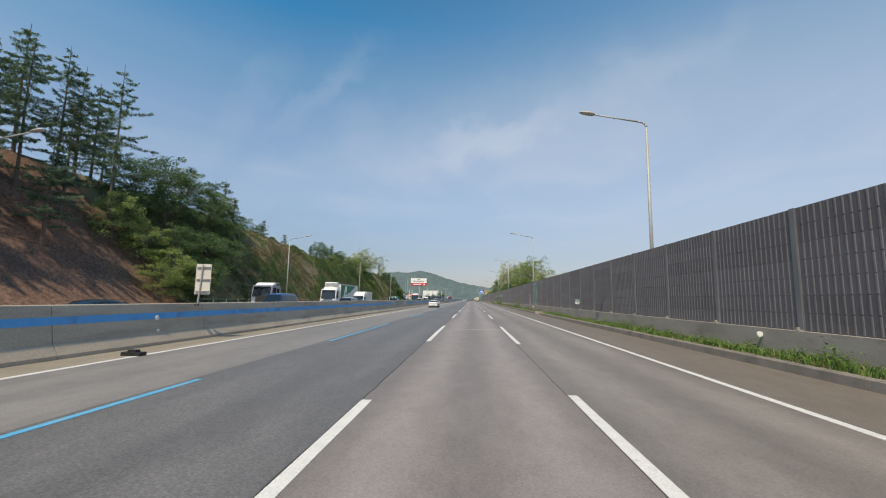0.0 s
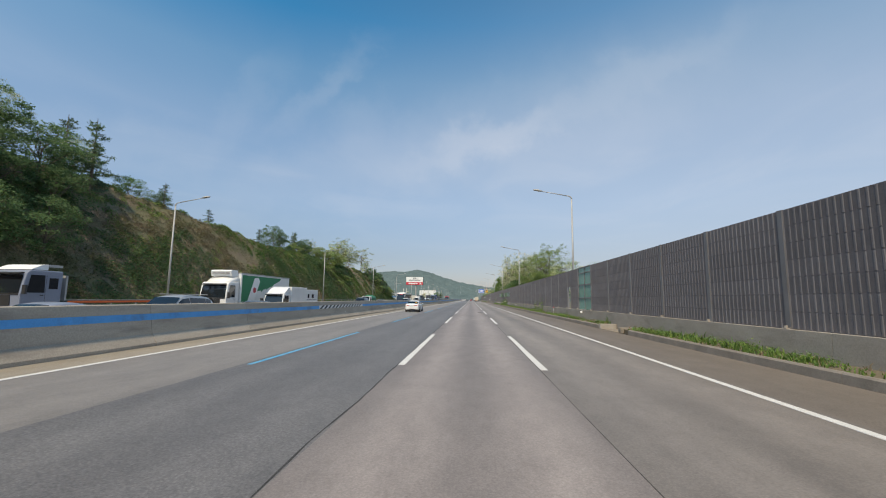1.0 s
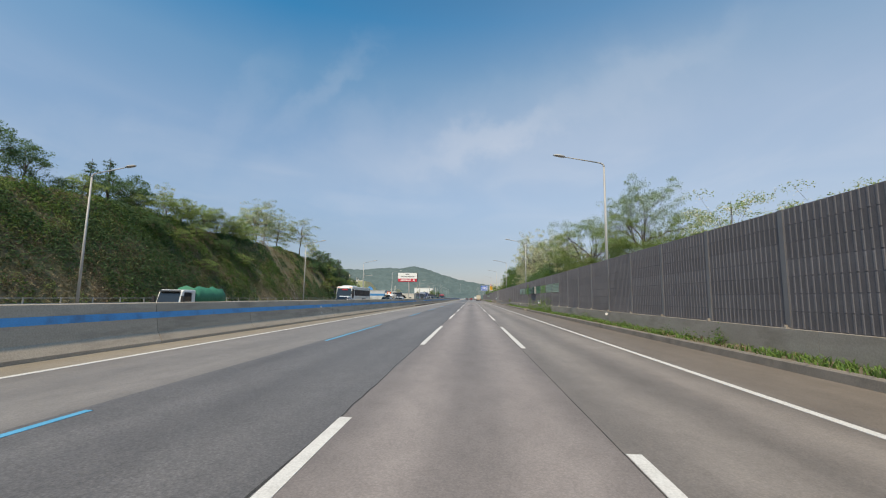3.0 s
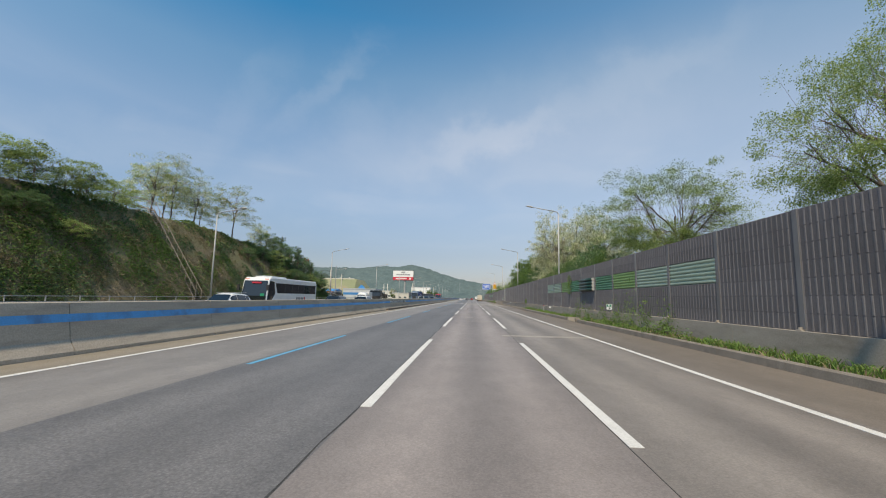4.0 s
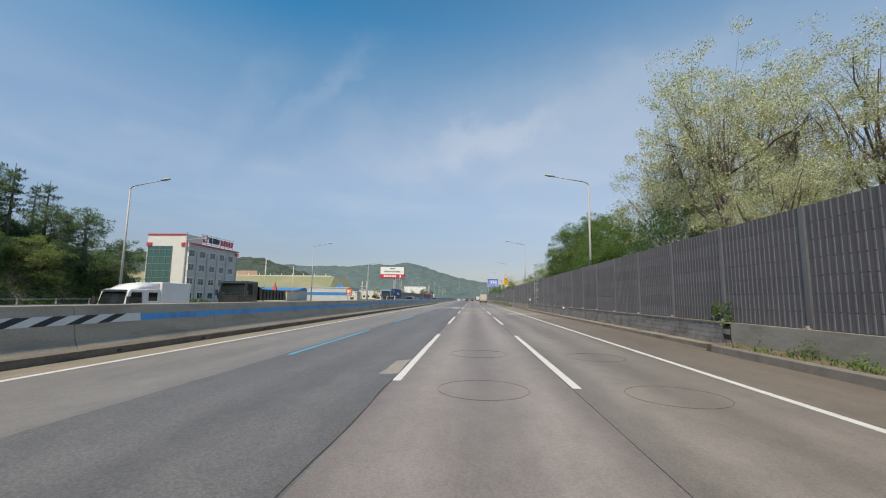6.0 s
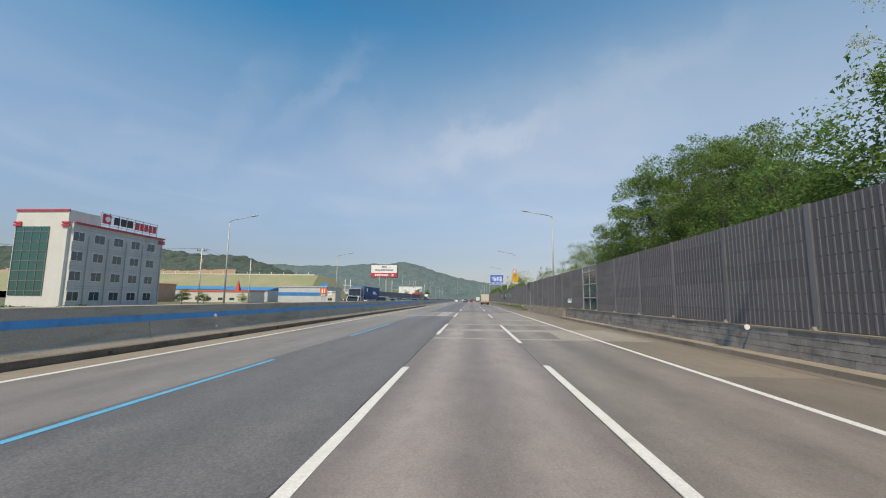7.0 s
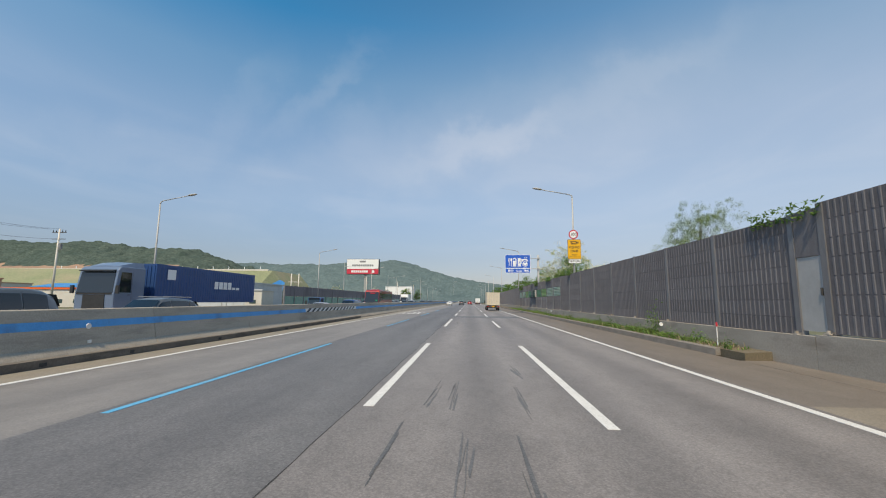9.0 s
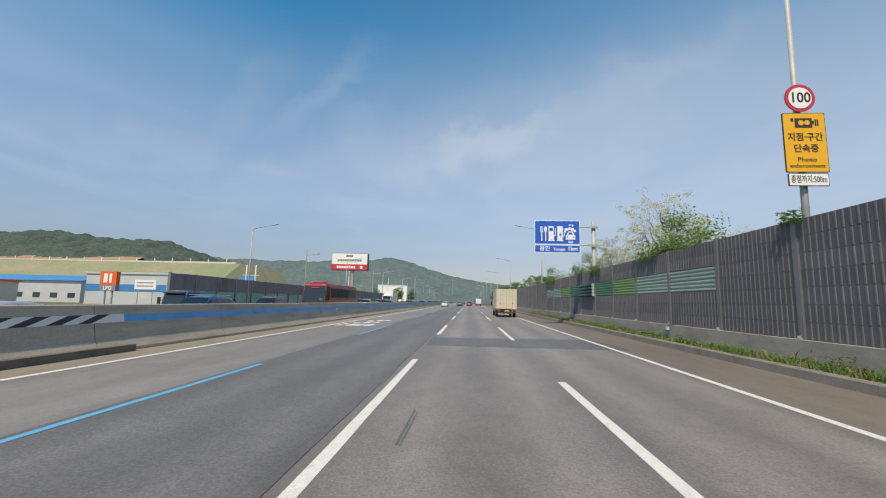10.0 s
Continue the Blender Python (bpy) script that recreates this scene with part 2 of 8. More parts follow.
def glass_mat(name, c, alpha=1.0):
    m, nt, b = nodes_of(name)
    b.inputs["Base Color"].default_value = (*c, 1)
    b.inputs["Roughness"].default_value = 0.04
    b.inputs["Specular IOR Level"].default_value = 0.8
    if alpha < 1:
        b.inputs["Transmission Weight"].default_value = 1 - alpha
    return m


M_CONC_ROAD = road_mat("worn_concrete_road", (0.214, 0.184, 0.172), (0.258, 0.224, 0.210), 0.16, track=-0.24)
M_ASPH_DARK = road_mat("coarse_dark_asphalt", (0.124, 0.117, 0.117), (0.158, 0.150, 0.148), 0.30, track=-0.10, grain=40.0)
M_ASPH_OLD = road_mat("grey_old_asphalt", (0.190, 0.173, 0.161), (0.231, 0.211, 0.197), 0.16, track=-0.07, lane0=-5.4)
M_ASPH_NEW = road_mat("grey_asphalt", (0.182, 0.164, 0.156), (0.224, 0.203, 0.194), 0.26, track=-0.17, stain_amt=0.5)
M_CONC_RIGHT = road_mat("greyer_concrete_road", (0.188, 0.165, 0.150), (0.240, 0.211, 0.190), 0.16, track=-0.20)
M_CONC_BEIGE = road_mat("beige_concrete_road", (0.224, 0.198, 0.172), (0.276, 0.247, 0.216), 0.15, track=-0.10)
M_SHOULDER_SAND = road_mat("sandy_shoulder", (0.205, 0.176, 0.138), (0.262, 0.226, 0.182), 0.18, track=0.0)
M_SHOULDER = road_mat("dusty_shoulder", (0.158, 0.134, 0.114), (0.204, 0.173, 0.148), 0.18, track=0.0)
M_DUST = road_mat("sandy_road_edge", (0.245, 0.210, 0.165), (0.305, 0.265, 0.212), 0.16, track=0.0, stain_amt=0.25)
M_PATCH_PALE = road_mat("pale_patch_concrete", (0.28, 0.248, 0.212), (0.345, 0.31, 0.268), 0.12, track=0.0, stain_amt=0.2)
M_STRIP_GREY = road_mat("pale_grey_strip", (0.33, 0.315, 0.295), (0.40, 0.385, 0.36), 0.10, track=0.0, stain_amt=0.15)
M_PATCH_DARK = road_mat("dark_patch_asphalt", (0.105, 0.105, 0.108), (0.135, 0.135, 0.137), 0.3, track=0.0, stain_amt=0.3)
M_CRACK = surf("sealed_crack", (0.03, 0.03, 0.03), (0.06, 0.058, 0.055), 8.0, 0.8)
M_WHITE_LINE = surf("worn_white_paint", (0.56, 0.55, 0.53), (0.68, 0.67, 0.65), 3.0, 0.7, 40.0, 0.1, stain=(0.36, 0.34, 0.32), stain_scale=3.0, stain_lo=0.58, stain_hi=0.75, grain_mix=0.12)
M_BLUE_LINE = surf("worn_blue_paint", (0.06, 0.31, 0.52), (0.10, 0.38, 0.60), 3.0, 0.7, 40.0, 0.1, stain=(0.22, 0.32, 0.38), stain_scale=2.0, grain_mix=0.12)
M_CONC = surf("cast_concrete", (0.29, 0.262, 0.228), (0.37, 0.335, 0.295), 1.3, 0.9, 25.0, 0.2, stain=(0.19, 0.165, 0.14), stain_scale=0.8, stretch=(1, 0.5, 1.6), grain_mix=0.1)
M_BARRIER = surf("weathered_barrier_concrete", (0.40, 0.342, 0.275), (0.48, 0.415, 0.34), 0.9, 0.9, 25.0, 0.2, stain=(0.25, 0.215, 0.18), stain_scale=1.1, stretch=(1, 0.35, 2.2), stain_lo=0.50, stain_hi=0.74, grain_mix=0.12, rand=0.06)
M_CONC_DIRTY = surf("stained_concrete", (0.215, 0.180, 0.142), (0.30, 0.258, 0.21), 1.2, 0.9, 25.0, 0.25, stain=(0.10, 0.095, 0.09), stain_scale=0.9, stretch=(1, 0.6, 1.5), grain_mix=0.12)
M_DRAIN = surf("grimy_drain_kerb", (0.12, 0.102, 0.084), (0.19, 0.165, 0.138), 1.4, 0.9, 25.0, 0.3, stain=(0.065, 0.058, 0.052), stain_scale=1.2, stretch=(1, 0.6, 2.0), grain_mix=0.15)
M_BLOCK = surf("concrete_block", (0.22, 0.205, 0.195), (0.31, 0.29, 0.27), 3.0, 0.9, 40.0, 0.3, stain=(0.10, 0.09, 0.09), stain_scale=1.2, rand=0.14, grain_mix=0.15)
M_BAND_BLUE = surf("blue_band_paint", (0.055, 0.31, 0.66), (0.075, 0.36, 0.72), 1.5, 0.6, 30.0, 0.08, stain=(0.09, 0.17, 0.30), stain_scale=1.0, grain_mix=0.08)
M_RIB = surf("grey_panel_rib", (0.138, 0.132, 0.142), (0.178, 0.171, 0.182), 2.2, 0.75, 30.0, 0.1, stain=(0.10, 0.095, 0.10), stain_scale=0.9, stretch=(1, 1, 0.25), rand=0.08, grain_mix=0.1)
M_RECESS = surf("dark_absorber", (0.108, 0.102, 0.110), (0.130, 0.123, 0.132), 4.0, 0.95, 90.0, 0.3, rand=0.10, grain_mix=0.2)
M_POST = surf("galvanised_post", (0.175, 0.173, 0.18), (0.235, 0.232, 0.24), 1.8, 0.6, 40.0, 0.05, metal=0.3, stain=(0.15, 0.14, 0.14), stain_scale=1.0, stretch=(1, 1, 0.3), grain_mix=0.06)
M_STEEL = surf("pale_galvanised_steel", (0.36, 0.36, 0.355), (0.44, 0.44, 0.435), 2.0, 0.62, 40.0, 0.03, metal=0.25, coords="Object", grain_mix=0.05)
M_DARKSTEEL = surf("dark_steel", (0.07, 0.07, 0.07), (0.12, 0.11, 0.10), 3.0, 0.6, 40.0, 0.05, metal=0.4, coords="Object", grain_mix=0.1)
M_RUST = surf("rusty_scaffold_tube", (0.22, 0.18, 0.15), (0.34, 0.29, 0.25), 3.0, 0.75, 30.0, 0.1, metal=0.2, grain_mix=0.15)
M_GREEN_GLASS = surf("green_tinted_pane", (0.13, 0.29, 0.24), (0.16, 0.34, 0.28), 1.2, 0.25, 20.0, 0.02, grain_mix=0.05)
M_DKGREEN_GLASS = surf("dark_green_pane", (0.015, 0.055, 0.048), (0.022, 0.07, 0.06), 1.2, 0.12, 20.0, 0.02, grain_mix=0.05)
M_BLACK = surf("black_plastic", (0.012, 0.012, 0.013), (0.02, 0.02, 0.02), 5.0, 0.5, coords="Object", grain_mix=0.1)
M_WHITE = surf("white_sheet", (0.74, 0.74, 0.72), (0.80, 0.80, 0.78), 1.0, 0.5, 30.0, 0.03, coords="Object", grain_mix=0.04)
M_GROUND = surf("dry_soil_ground", (0.14, 0.12, 0.08), (0.10, 0.12, 0.05), 0.15, 0.95, 3.0, 0.3, stain=(0.19, 0.15, 0.11), stain_scale=0.05)
M_SLOPE = surf("weedy_cut_slope", (0.155, 0.108, 0.080), (0.21, 0.165, 0.108), 0.5, 0.95, 5.0, 0.8, stain=(0.145, 0.145, 0.072), stain_scale=0.45, detail=9.0, stretch=(1, 0.35, 1), stain_lo=0.36, stain_hi=0.56, grain_mix=0.45)
M_RED_SOIL = surf("bare_red_soil", (0.125, 0.066, 0.047), (0.185, 0.108, 0.076), 0.5, 0.95, 4.0, 0.8, stain=(0.075, 0.052, 0.040), stain_scale=0.4, detail=9.0, grain_mix=0.45)
M_OLIVE = leaf_mat("olive_grass_blade", (0.145, 0.145, 0.07), (0.24, 0.23, 0.115), 0.35)
M_SLOPE_LEAF = leaf_mat("dull_olive_leaf", (0.12, 0.125, 0.062), (0.21, 0.20, 0.105), 0.4)
M_VERGE = surf("verge_soil", (0.12, 0.10, 0.065), (0.16, 0.13, 0.09), 2.0, 0.95, 30.0, 0.4)
M_BARK = surf("grey_brown_bark", (0.095, 0.075, 0.062), (0.165, 0.135, 0.115), 6.0, 0.95, 30.0, 0.4, coords="Object")
M_LEAF = leaf_mat("mid_green_leaf", (0.10, 0.18, 0.052), (0.195, 0.30, 0.09), 0.6)
M_LEAF_LIGHT = leaf_mat("fresh_green_leaf", (0.19, 0.265, 0.085), (0.36, 0.44, 0.17), 0.6)
M_LEAF_DARK = leaf_mat("dark_green_leaf", (0.085, 0.155, 0.070), (0.165, 0.255, 0.112), 0.5)
M_NEEDLE = leaf_mat("conifer_needle", (0.085, 0.145, 0.09), (0.15, 0.225, 0.135), 0.45)
M_BLOSSOM = leaf_mat("cream_blossom", (0.58, 0.55, 0.37), (0.74, 0.71, 0.52), 0.3)
M_GRASS = leaf_mat("verge_grass_blade", (0.10, 0.185, 0.048), (0.21, 0.315, 0.09), 0.45)
M_DRY = leaf_mat("dry_stalk", (0.20, 0.155, 0.10), (0.33, 0.27, 0.175), 0.25)
# aerial haze is mixed into these two forest colours as a blue tint
M_FAR_FOREST = surf("haze_tinted_far_forest", (0.095, 0.135, 0.14), (0.12, 0.162, 0.162), 0.09, 1.0, 0.5, 0.2, stain=(0.078, 0.115, 0.122), stain_scale=0.05, detail=9.0, grain_mix=0.25, spec=0.0)
M_MID_FOREST = surf("haze_tinted_mid_forest", (0.058, 0.083, 0.074), (0.086, 0.110, 0.092), 0.16, 1.0, 0.9, 0.3, stain=(0.046, 0.068, 0.056), stain_scale=0.11, detail=9.0, grain_mix=0.3, spec=0.0)

# ---- building helpers ----
class Geo:
    """Gathers vertices and faces, with a material slot per face."""

    def __init__(self):
        self.v, self.f, self.s = [], [], []

    def add(self, verts, faces, slot=0):
        k = len(self.v)
        self.v += [tuple(p) for p in verts]
        self.f += [tuple(i + k for i in fc) for fc in faces]
        self.s += [slot] * len(faces)
        return self

    def box(self, x0, x1, y0, y1, z0, z1, slot=0):
        v = [(x, y, z) for z in (z0, z1) for y in (y0, y1) for x in (x0, x1)]
        return self.add(v, [(0, 2, 3, 1), (4, 5, 7, 6), (0, 1, 5, 4), (2, 6, 7, 3), (0, 4, 6, 2), (1, 3, 7, 5)], slot)

    def tube(self, p0, p1, r0, r1=None, n=8, slot=0, caps=True):
        r1 = r0 if r1 is None else r1
        a, b = Vector(p0), Vector(p1)
        d = (b - a).normalized()
        u = d.orthogonal().normalized()
        w = d.cross(u)
        vs = []
        for c, r in ((a, r0), (b, r1)):
            vs += [c + (u * math.cos(2 * math.pi * i / n) + w * math.sin(2 * math.pi * i / n)) * r for i in range(n)]
        fs = [(i, (i + 1) % n, n + (i + 1) % n, n + i) for i in range(n)]
        if caps:
            fs += [tuple(range(n - 1, -1, -1)), tuple(range(n, 2 * n))]
        return self.add(vs, fs, slot)

    def path(self, pts, radii, n=8, slot=0):
        for (a, ra), (b, rb) in zip(zip(pts, radii), zip(pts[1:], radii[1:])):
            self.tube(a, b, ra, rb, n, slot)
        return self

    def extrude(self, profile, y0, y1, slot=0, axis="y"):
        """A closed profile of (a, z), counter-clockwise seen from -axis, drawn along an axis."""
        n = len(profile)
        pick = (lambda a, z, t: (a, t, z)) if axis == "y" else (lambda a, z, t: (t, a, z))
        v = [pick(a, z, y0) for a, z in profile] + [pick(a, z, y1) for a, z in profile]
        fs = [(i, (i + 1) % n, n + (i + 1) % n, n + i) for i in range(n)] + [tuple(range(n - 1, -1, -1)), tuple(range(n, 2 * n))]
        return self.add(v, fs, slot)

    def mesh(self, name, mats, smooth=False):
        me = bpy.data.meshes.new(name)
        me.from_pydata(self.v, [], self.f)
        for m in (mats if isinstance(mats, (list, tuple)) else [mats]):
            me.materials.append(m)
        if any(self.s):
            me.polygons.foreach_set("material_index", self.s)
        bm = bmesh.new()
        bm.from_mesh(me)
        bmesh.ops.recalc_face_normals(bm, faces=bm.faces)
        bm.to_mesh(me)
        bm.free()
        if smooth:
            me.shade_smooth()
        return me


def part(name, geo, mats, parent=None, label="", smooth=False, at=None):
    me = geo if isinstance(geo, bpy.types.Mesh) else geo.mesh(name, mats, smooth)
    ob = new(name, me)
    if parent:
        ob.parent = parent
    if at:
        ob.location = at
    if label:
        ob["label"] = label
    return ob


def thing(name, label, category, at=(0, 0, 0), rz=0.0, group="", kind=""):
    ob = new(name)
    ob.empty_display_size = 0.2
    ob.location, ob.rotation_euler = at, (0, 0, radians(rz))
    return tagged(ob, label, category, group, kind)


def solid(name, geo, mats, label="", category="", kind="structure", group="", smooth=False):
    return tagged(part(name, geo, mats, smooth=smooth), label, category, group, kind)


def bevelled(ob, width=0.03, segments=2):
    md = ob.modifiers.new("edge", "BEVEL")
    md.width, md.segments, md.limit_method = width, segments, "ANGLE"
    return ob


def lerp(a, b, t):
    return a + (b - a) * t


def curve_at(table, x):
    """Straight-line reading of a short table of (x, value)."""
    return float(np.interp(x, [p[0] for p in table], [p[1] for p in table]))

# ---- ground, road ----
ROAD_END = 1500.0
Y_OLD, Y_BEIGE, Y_JOIN, Y_NEW = -60.0, 217.3, 229.5, 243.4        # old paving, concrete stretch, newer asphalt
XF, XB, XD, XS, XK = -10.45, -9.15, -5.62, 5.62, 8.0         # barrier foot, edge line, edge of dark lane, shoulder, kerb


def slab(name, x0, x1, y0, y1, z, mat, label, step=0.3):
    g = Geo()
    g.box(x0, x1, y0, y1, z - step, z)
    return solid(name, g, mat, label, "road")


g = Geo()
g.add([(-2600, -900, -0.32), (2600, -900, -0.32), (2600, 3800, -0.32), (-2600, 3800, -0.32)], [(0, 1, 2, 3)])
solid("ground", g, M_GROUND, "wide flat ground of dry soil and weeds", "ground")

slab("road", XB, XD, Y_OLD, Y_JOIN, 0.0, M_ASPH_OLD, "pale grey worn asphalt bus lane beside the median")
slab("road", XD, -1.73, Y_OLD, Y_JOIN, 0.0, M_ASPH_DARK, "coarse dark grey asphalt lane with visible stone chips")
slab("road", -1.73, 1.80, Y_OLD, Y_BEIGE, 0.0, M_CONC_ROAD, "pinkish grey worn concrete lane with tyre tracks")
slab("road", 1.80, XS, Y_OLD, Y_BEIGE, 0.0, M_CONC_RIGHT, "dull grey worn concrete lane beside the shoulder")
slab("road", -1.73, XS, Y_BEIGE, Y_NEW, 0.0, M_CONC_BEIGE, "pale beige worn concrete lanes")
slab("road", XB, -1.73, Y_JOIN, Y_NEW, 0.0, M_CONC_BEIGE, "beige grey concrete stretch across the left lanes")
slab("road", XB, XD, Y_NEW, ROAD_END, 0.0, M_ASPH_OLD, "pale grey asphalt bus lane beside the median")
slab("road", XD, -1.9, Y_NEW, ROAD_END, 0.0, M_ASPH_DARK, "coarse dark grey asphalt lane beside the bus lane")
slab("road", -1.9, XS, Y_NEW, ROAD_END, 0.0, M_ASPH_NEW, "grey asphalt lanes with dark tyre tracks")
slab("pavement", XS, XK, Y_OLD, 199.0, 0.0, M_SHOULDER, "dusty brown grey paved hard shoulder")
slab("pavement", XS, XK, 199.0, 250.0, 0.0, M_SHOULDER_SAND, "sandy beige paved hard shoulder")
slab("pavement", XS, XK, 250.0, ROAD_END, 0.0, M_SHOULDER, "dusty brown grey paved hard shoulder")
slab("road_edge", XF, XB, Y_OLD, ROAD_END, 0.0, M_DUST, "sandy beige strip at the foot of the median")
slab("road", -29.9, -11.35, Y_OLD, ROAD_END, 0.0, M_ASPH_OLD, "grey asphalt carriageway of the oncoming traffic")

# ---- road markings ----
DASH_L = [(-12.9, -3.0), (-2.6, 7.0), (16.7, 26.2), (37.3, 46.5), (55.9, 64.9), (75.1, 86.3), (95.4, 105.2), (114.1, 124.5), (132.2, 143.4), (150.5, 161.8), (170.2, 181.1), (189.4, 199.3), (208.9, 217.1), (228.3, 238.8), (249.3, 259.2), (270.1, 281.0), (290.1, 298.2)]
DASH_R = [(-12.9, -3.0), (-2.6, 7.8), (16.4, 26.4), (37.0, 46.2), (55.9, 64.6), (74.5, 85.3), (95.0, 105.4), (112.8, 124.0), (131.7, 143.7), (150.8, 162.2), (169.9, 181.0), (189.4, 200.0), (205.6, 216.6), (227.8, 237.4), (248.4, 258.7), (269.6, 278.2), (287.9, 297.2)]
DASH_B = [(-12.5, -2.7), (-2.2, 8.2), (15.9, 27.3), (36.8, 46.9), (55.6, 64.9), (76.8, 86.2), (96.0, 105.5), (117.5, 125.2), (134.2, 144.1), (154.2, 163.2), (173.5, 183.0), (190.0, 200.0), (207.2, 217.4), (225.7, 236.7), (248.5, 258.5), (269.5, 279.3), (288.7, 297.5)]
AHEAD = [(308.0 + 19.4 * i, 318.0 + 19.4 * i) for i in range(40)]


def stripe(x, w, y0, y1, mat, label, name="lane_marking", group="", z=0.006):
    g = Geo()
    n = max(1, int((y1 - y0) / 1.2)) if y1 - y0 < 40 else 1
    rnd = random.Random(int(y0 * 10) + int(x * 7))
    left = [(x - w / 2 + rnd.uniform(-.006, .006), lerp(y0, y1, i / n)) for i in range(n + 1)]
    right = [(x + w / 2 + rnd.uniform(-.006, .006), lerp(y0, y1, i / n)) for i in range(n + 1)]
    vs = [(a, b, z) for a, b in left] + [(a, b, z) for a, b in right]
    vs += [(a, b, -0.01) for a, b, _ in vs]
    k, q = n + 1, 2 * (n + 1)
    fs = [(i, i + 1, k + i + 1, k + i) for i in range(n)]
    fs += [(i, i + 1, q + i + 1, q + i) for i in range(n)] + [(k + i, k + i + 1, q + k + i + 1, q + k + i) for i in range(n)]
    fs += [(0, k, q + k, q), (k - 1, 2 * k - 1, q + 2 * k - 1, q + k - 1)]
    g.add(vs, fs)
    return tagged(part(name, g, mat), label, "road marking", group, "structure")


for a, b in DASH_L + AHEAD:
    stripe(-1.66, 0.17, a, b, M_WHITE_LINE, "white painted lane dash, slightly worn", group="white lane dashes")
    if a < 420:
        for xx in (-15.4, -19.0, -22.6, -26.2):
            stripe(xx, 0.15, a, b, M_WHITE_LINE, "white painted lane dash, slightly worn", group="oncoming lane dashes")
for a, b in DASH_R + AHEAD:
    stripe(1.90, 0.17, a, b, M_WHITE_LINE, "white painted lane dash, slightly worn", group="white lane dashes")
for a, b in DASH_B + AHEAD[:20]:
    stripe(-5.42, 0.13, a, b, M_BLUE_LINE, "blue painted bus lane dash", group="blue bus lane dashes")
stripe(5.40, 0.17, Y_OLD, ROAD_END, M_WHITE_LINE, "continuous white edge line by the shoulder", "edge_line")
stripe(-9.10, 0.17, Y_OLD, ROAD_END, M_WHITE_LINE, "continuous white edge line by the median", "edge_line")
stripe(-12.3, 0.17, Y_OLD, ROAD_END, M_WHITE_LINE, "continuous white edge line of the oncoming lanes", "edge_line")
stripe(-28.6, 0.17, Y_OLD, ROAD_END, M_WHITE_LINE, "continuous white edge line of the oncoming lanes", "edge_line")


def crack(x, y0, y1, w, wobble, seed, step=0.5):
    rnd = random.Random(seed)
    g = Geo()
    n = int((y1 - y0) / step)
    xs = [x + (noise.noise((i * 0.21, seed, 0)) + 0.5 * noise.noise((i * 0.9, seed, 3))) * wobble for i in range(n + 1)]
    ws = [w * rnd.uniform(0.45, 1.5) for _ in range(n + 1)]
    vs = []
    for i in range(n + 1):
        yy = y0 + i * step
        vs += [(xs[i] - ws[i] / 2, yy, 0.004), (xs[i] + ws[i] / 2, yy, 0.004), (xs[i], yy, -0.02)]
    fs = []
    for i in range(n):
        a, b = 3 * i, 3 * (i + 1)
        fs += [(a, a + 1, b + 1, b), (a, b, b + 2, a + 2), (a + 1, a + 2, b + 2, b + 1)]
    g.add(vs, fs)
    return solid("road_crack", g, M_CRACK, "dark sealed joint along the lanes", "crack")


# painted block letters and a chevron on the bus lane, too worn to read
for i, (xx, a, b) in enumerate(((-8.55, 295.2, 296.0), (-8.55, 296.7, 297.4), (-7.85, 295.2, 297.4), (-7.35, 295.2, 295.9), (-7.35, 296.4, 297.4), (-6.75, 295.2, 297.4), (-8.3, 298.6, 299.2), (-7.6, 298.6, 300.6), (-7.0, 299.2, 300.6), (-8.0, 301.8, 302.4), (-7.3, 301.8, 303.6), (-6.8, 302.6, 303.6))):
    stripe(xx, 0.42, a, b, M_WHITE_LINE, "worn white block of painted lane lettering", "lane_lettering", "painted lane lettering")


crack(-1.755, Y_OLD, 229, 0.02, 0.05, 3)
crack(1.80, Y_OLD, 217.6, 0.010, 0.01, 5, 1.0)
crack(-1.9, 243.5, 330, 0.012, 0.05, 9)


def patch(pts, mat, label, z=0.003, seed=1, rough=0.05):
    """A thin paving patch with a ragged outline."""
    rnd = random.Random(seed)
    z += 0.0001 * (seed % 20)
    ring = []
    for (ax, ay), (bx, by) in zip(pts, pts[1:] + pts[:1]):
        n = max(2, int(math.hypot(bx - ax, by - ay) / 0.35))
        for i in range(n):
            j = 0 if i == 0 else rough
            ring.append((lerp(ax, bx, i / n) + rnd.uniform(-j, j), lerp(ay, by, i / n) + rnd.uniform(-j, j)))
    bm = bmesh.new()
    top = [bm.verts.new((a, b, z)) for a, b in ring]
    low = [bm.verts.new((a, b, -0.02)) for a, b in ring]
    fc = bm.faces.new(top)
    for i in range(len(top)):
        bm.faces.new((top[i], low[i], low[(i + 1) % len(top)], top[(i + 1) % len(top)]))
    bmesh.ops.triangulate(bm, faces=[fc])
    bmesh.ops.recalc_face_normals(bm, faces=bm.faces)
    me = bpy.data.meshes.new("road_patch")
    bm.to_mesh(me)
    bm.free()
    me.materials.append(mat)
    return tagged(new("road_patch", me), label, "road patch", "", "structure")


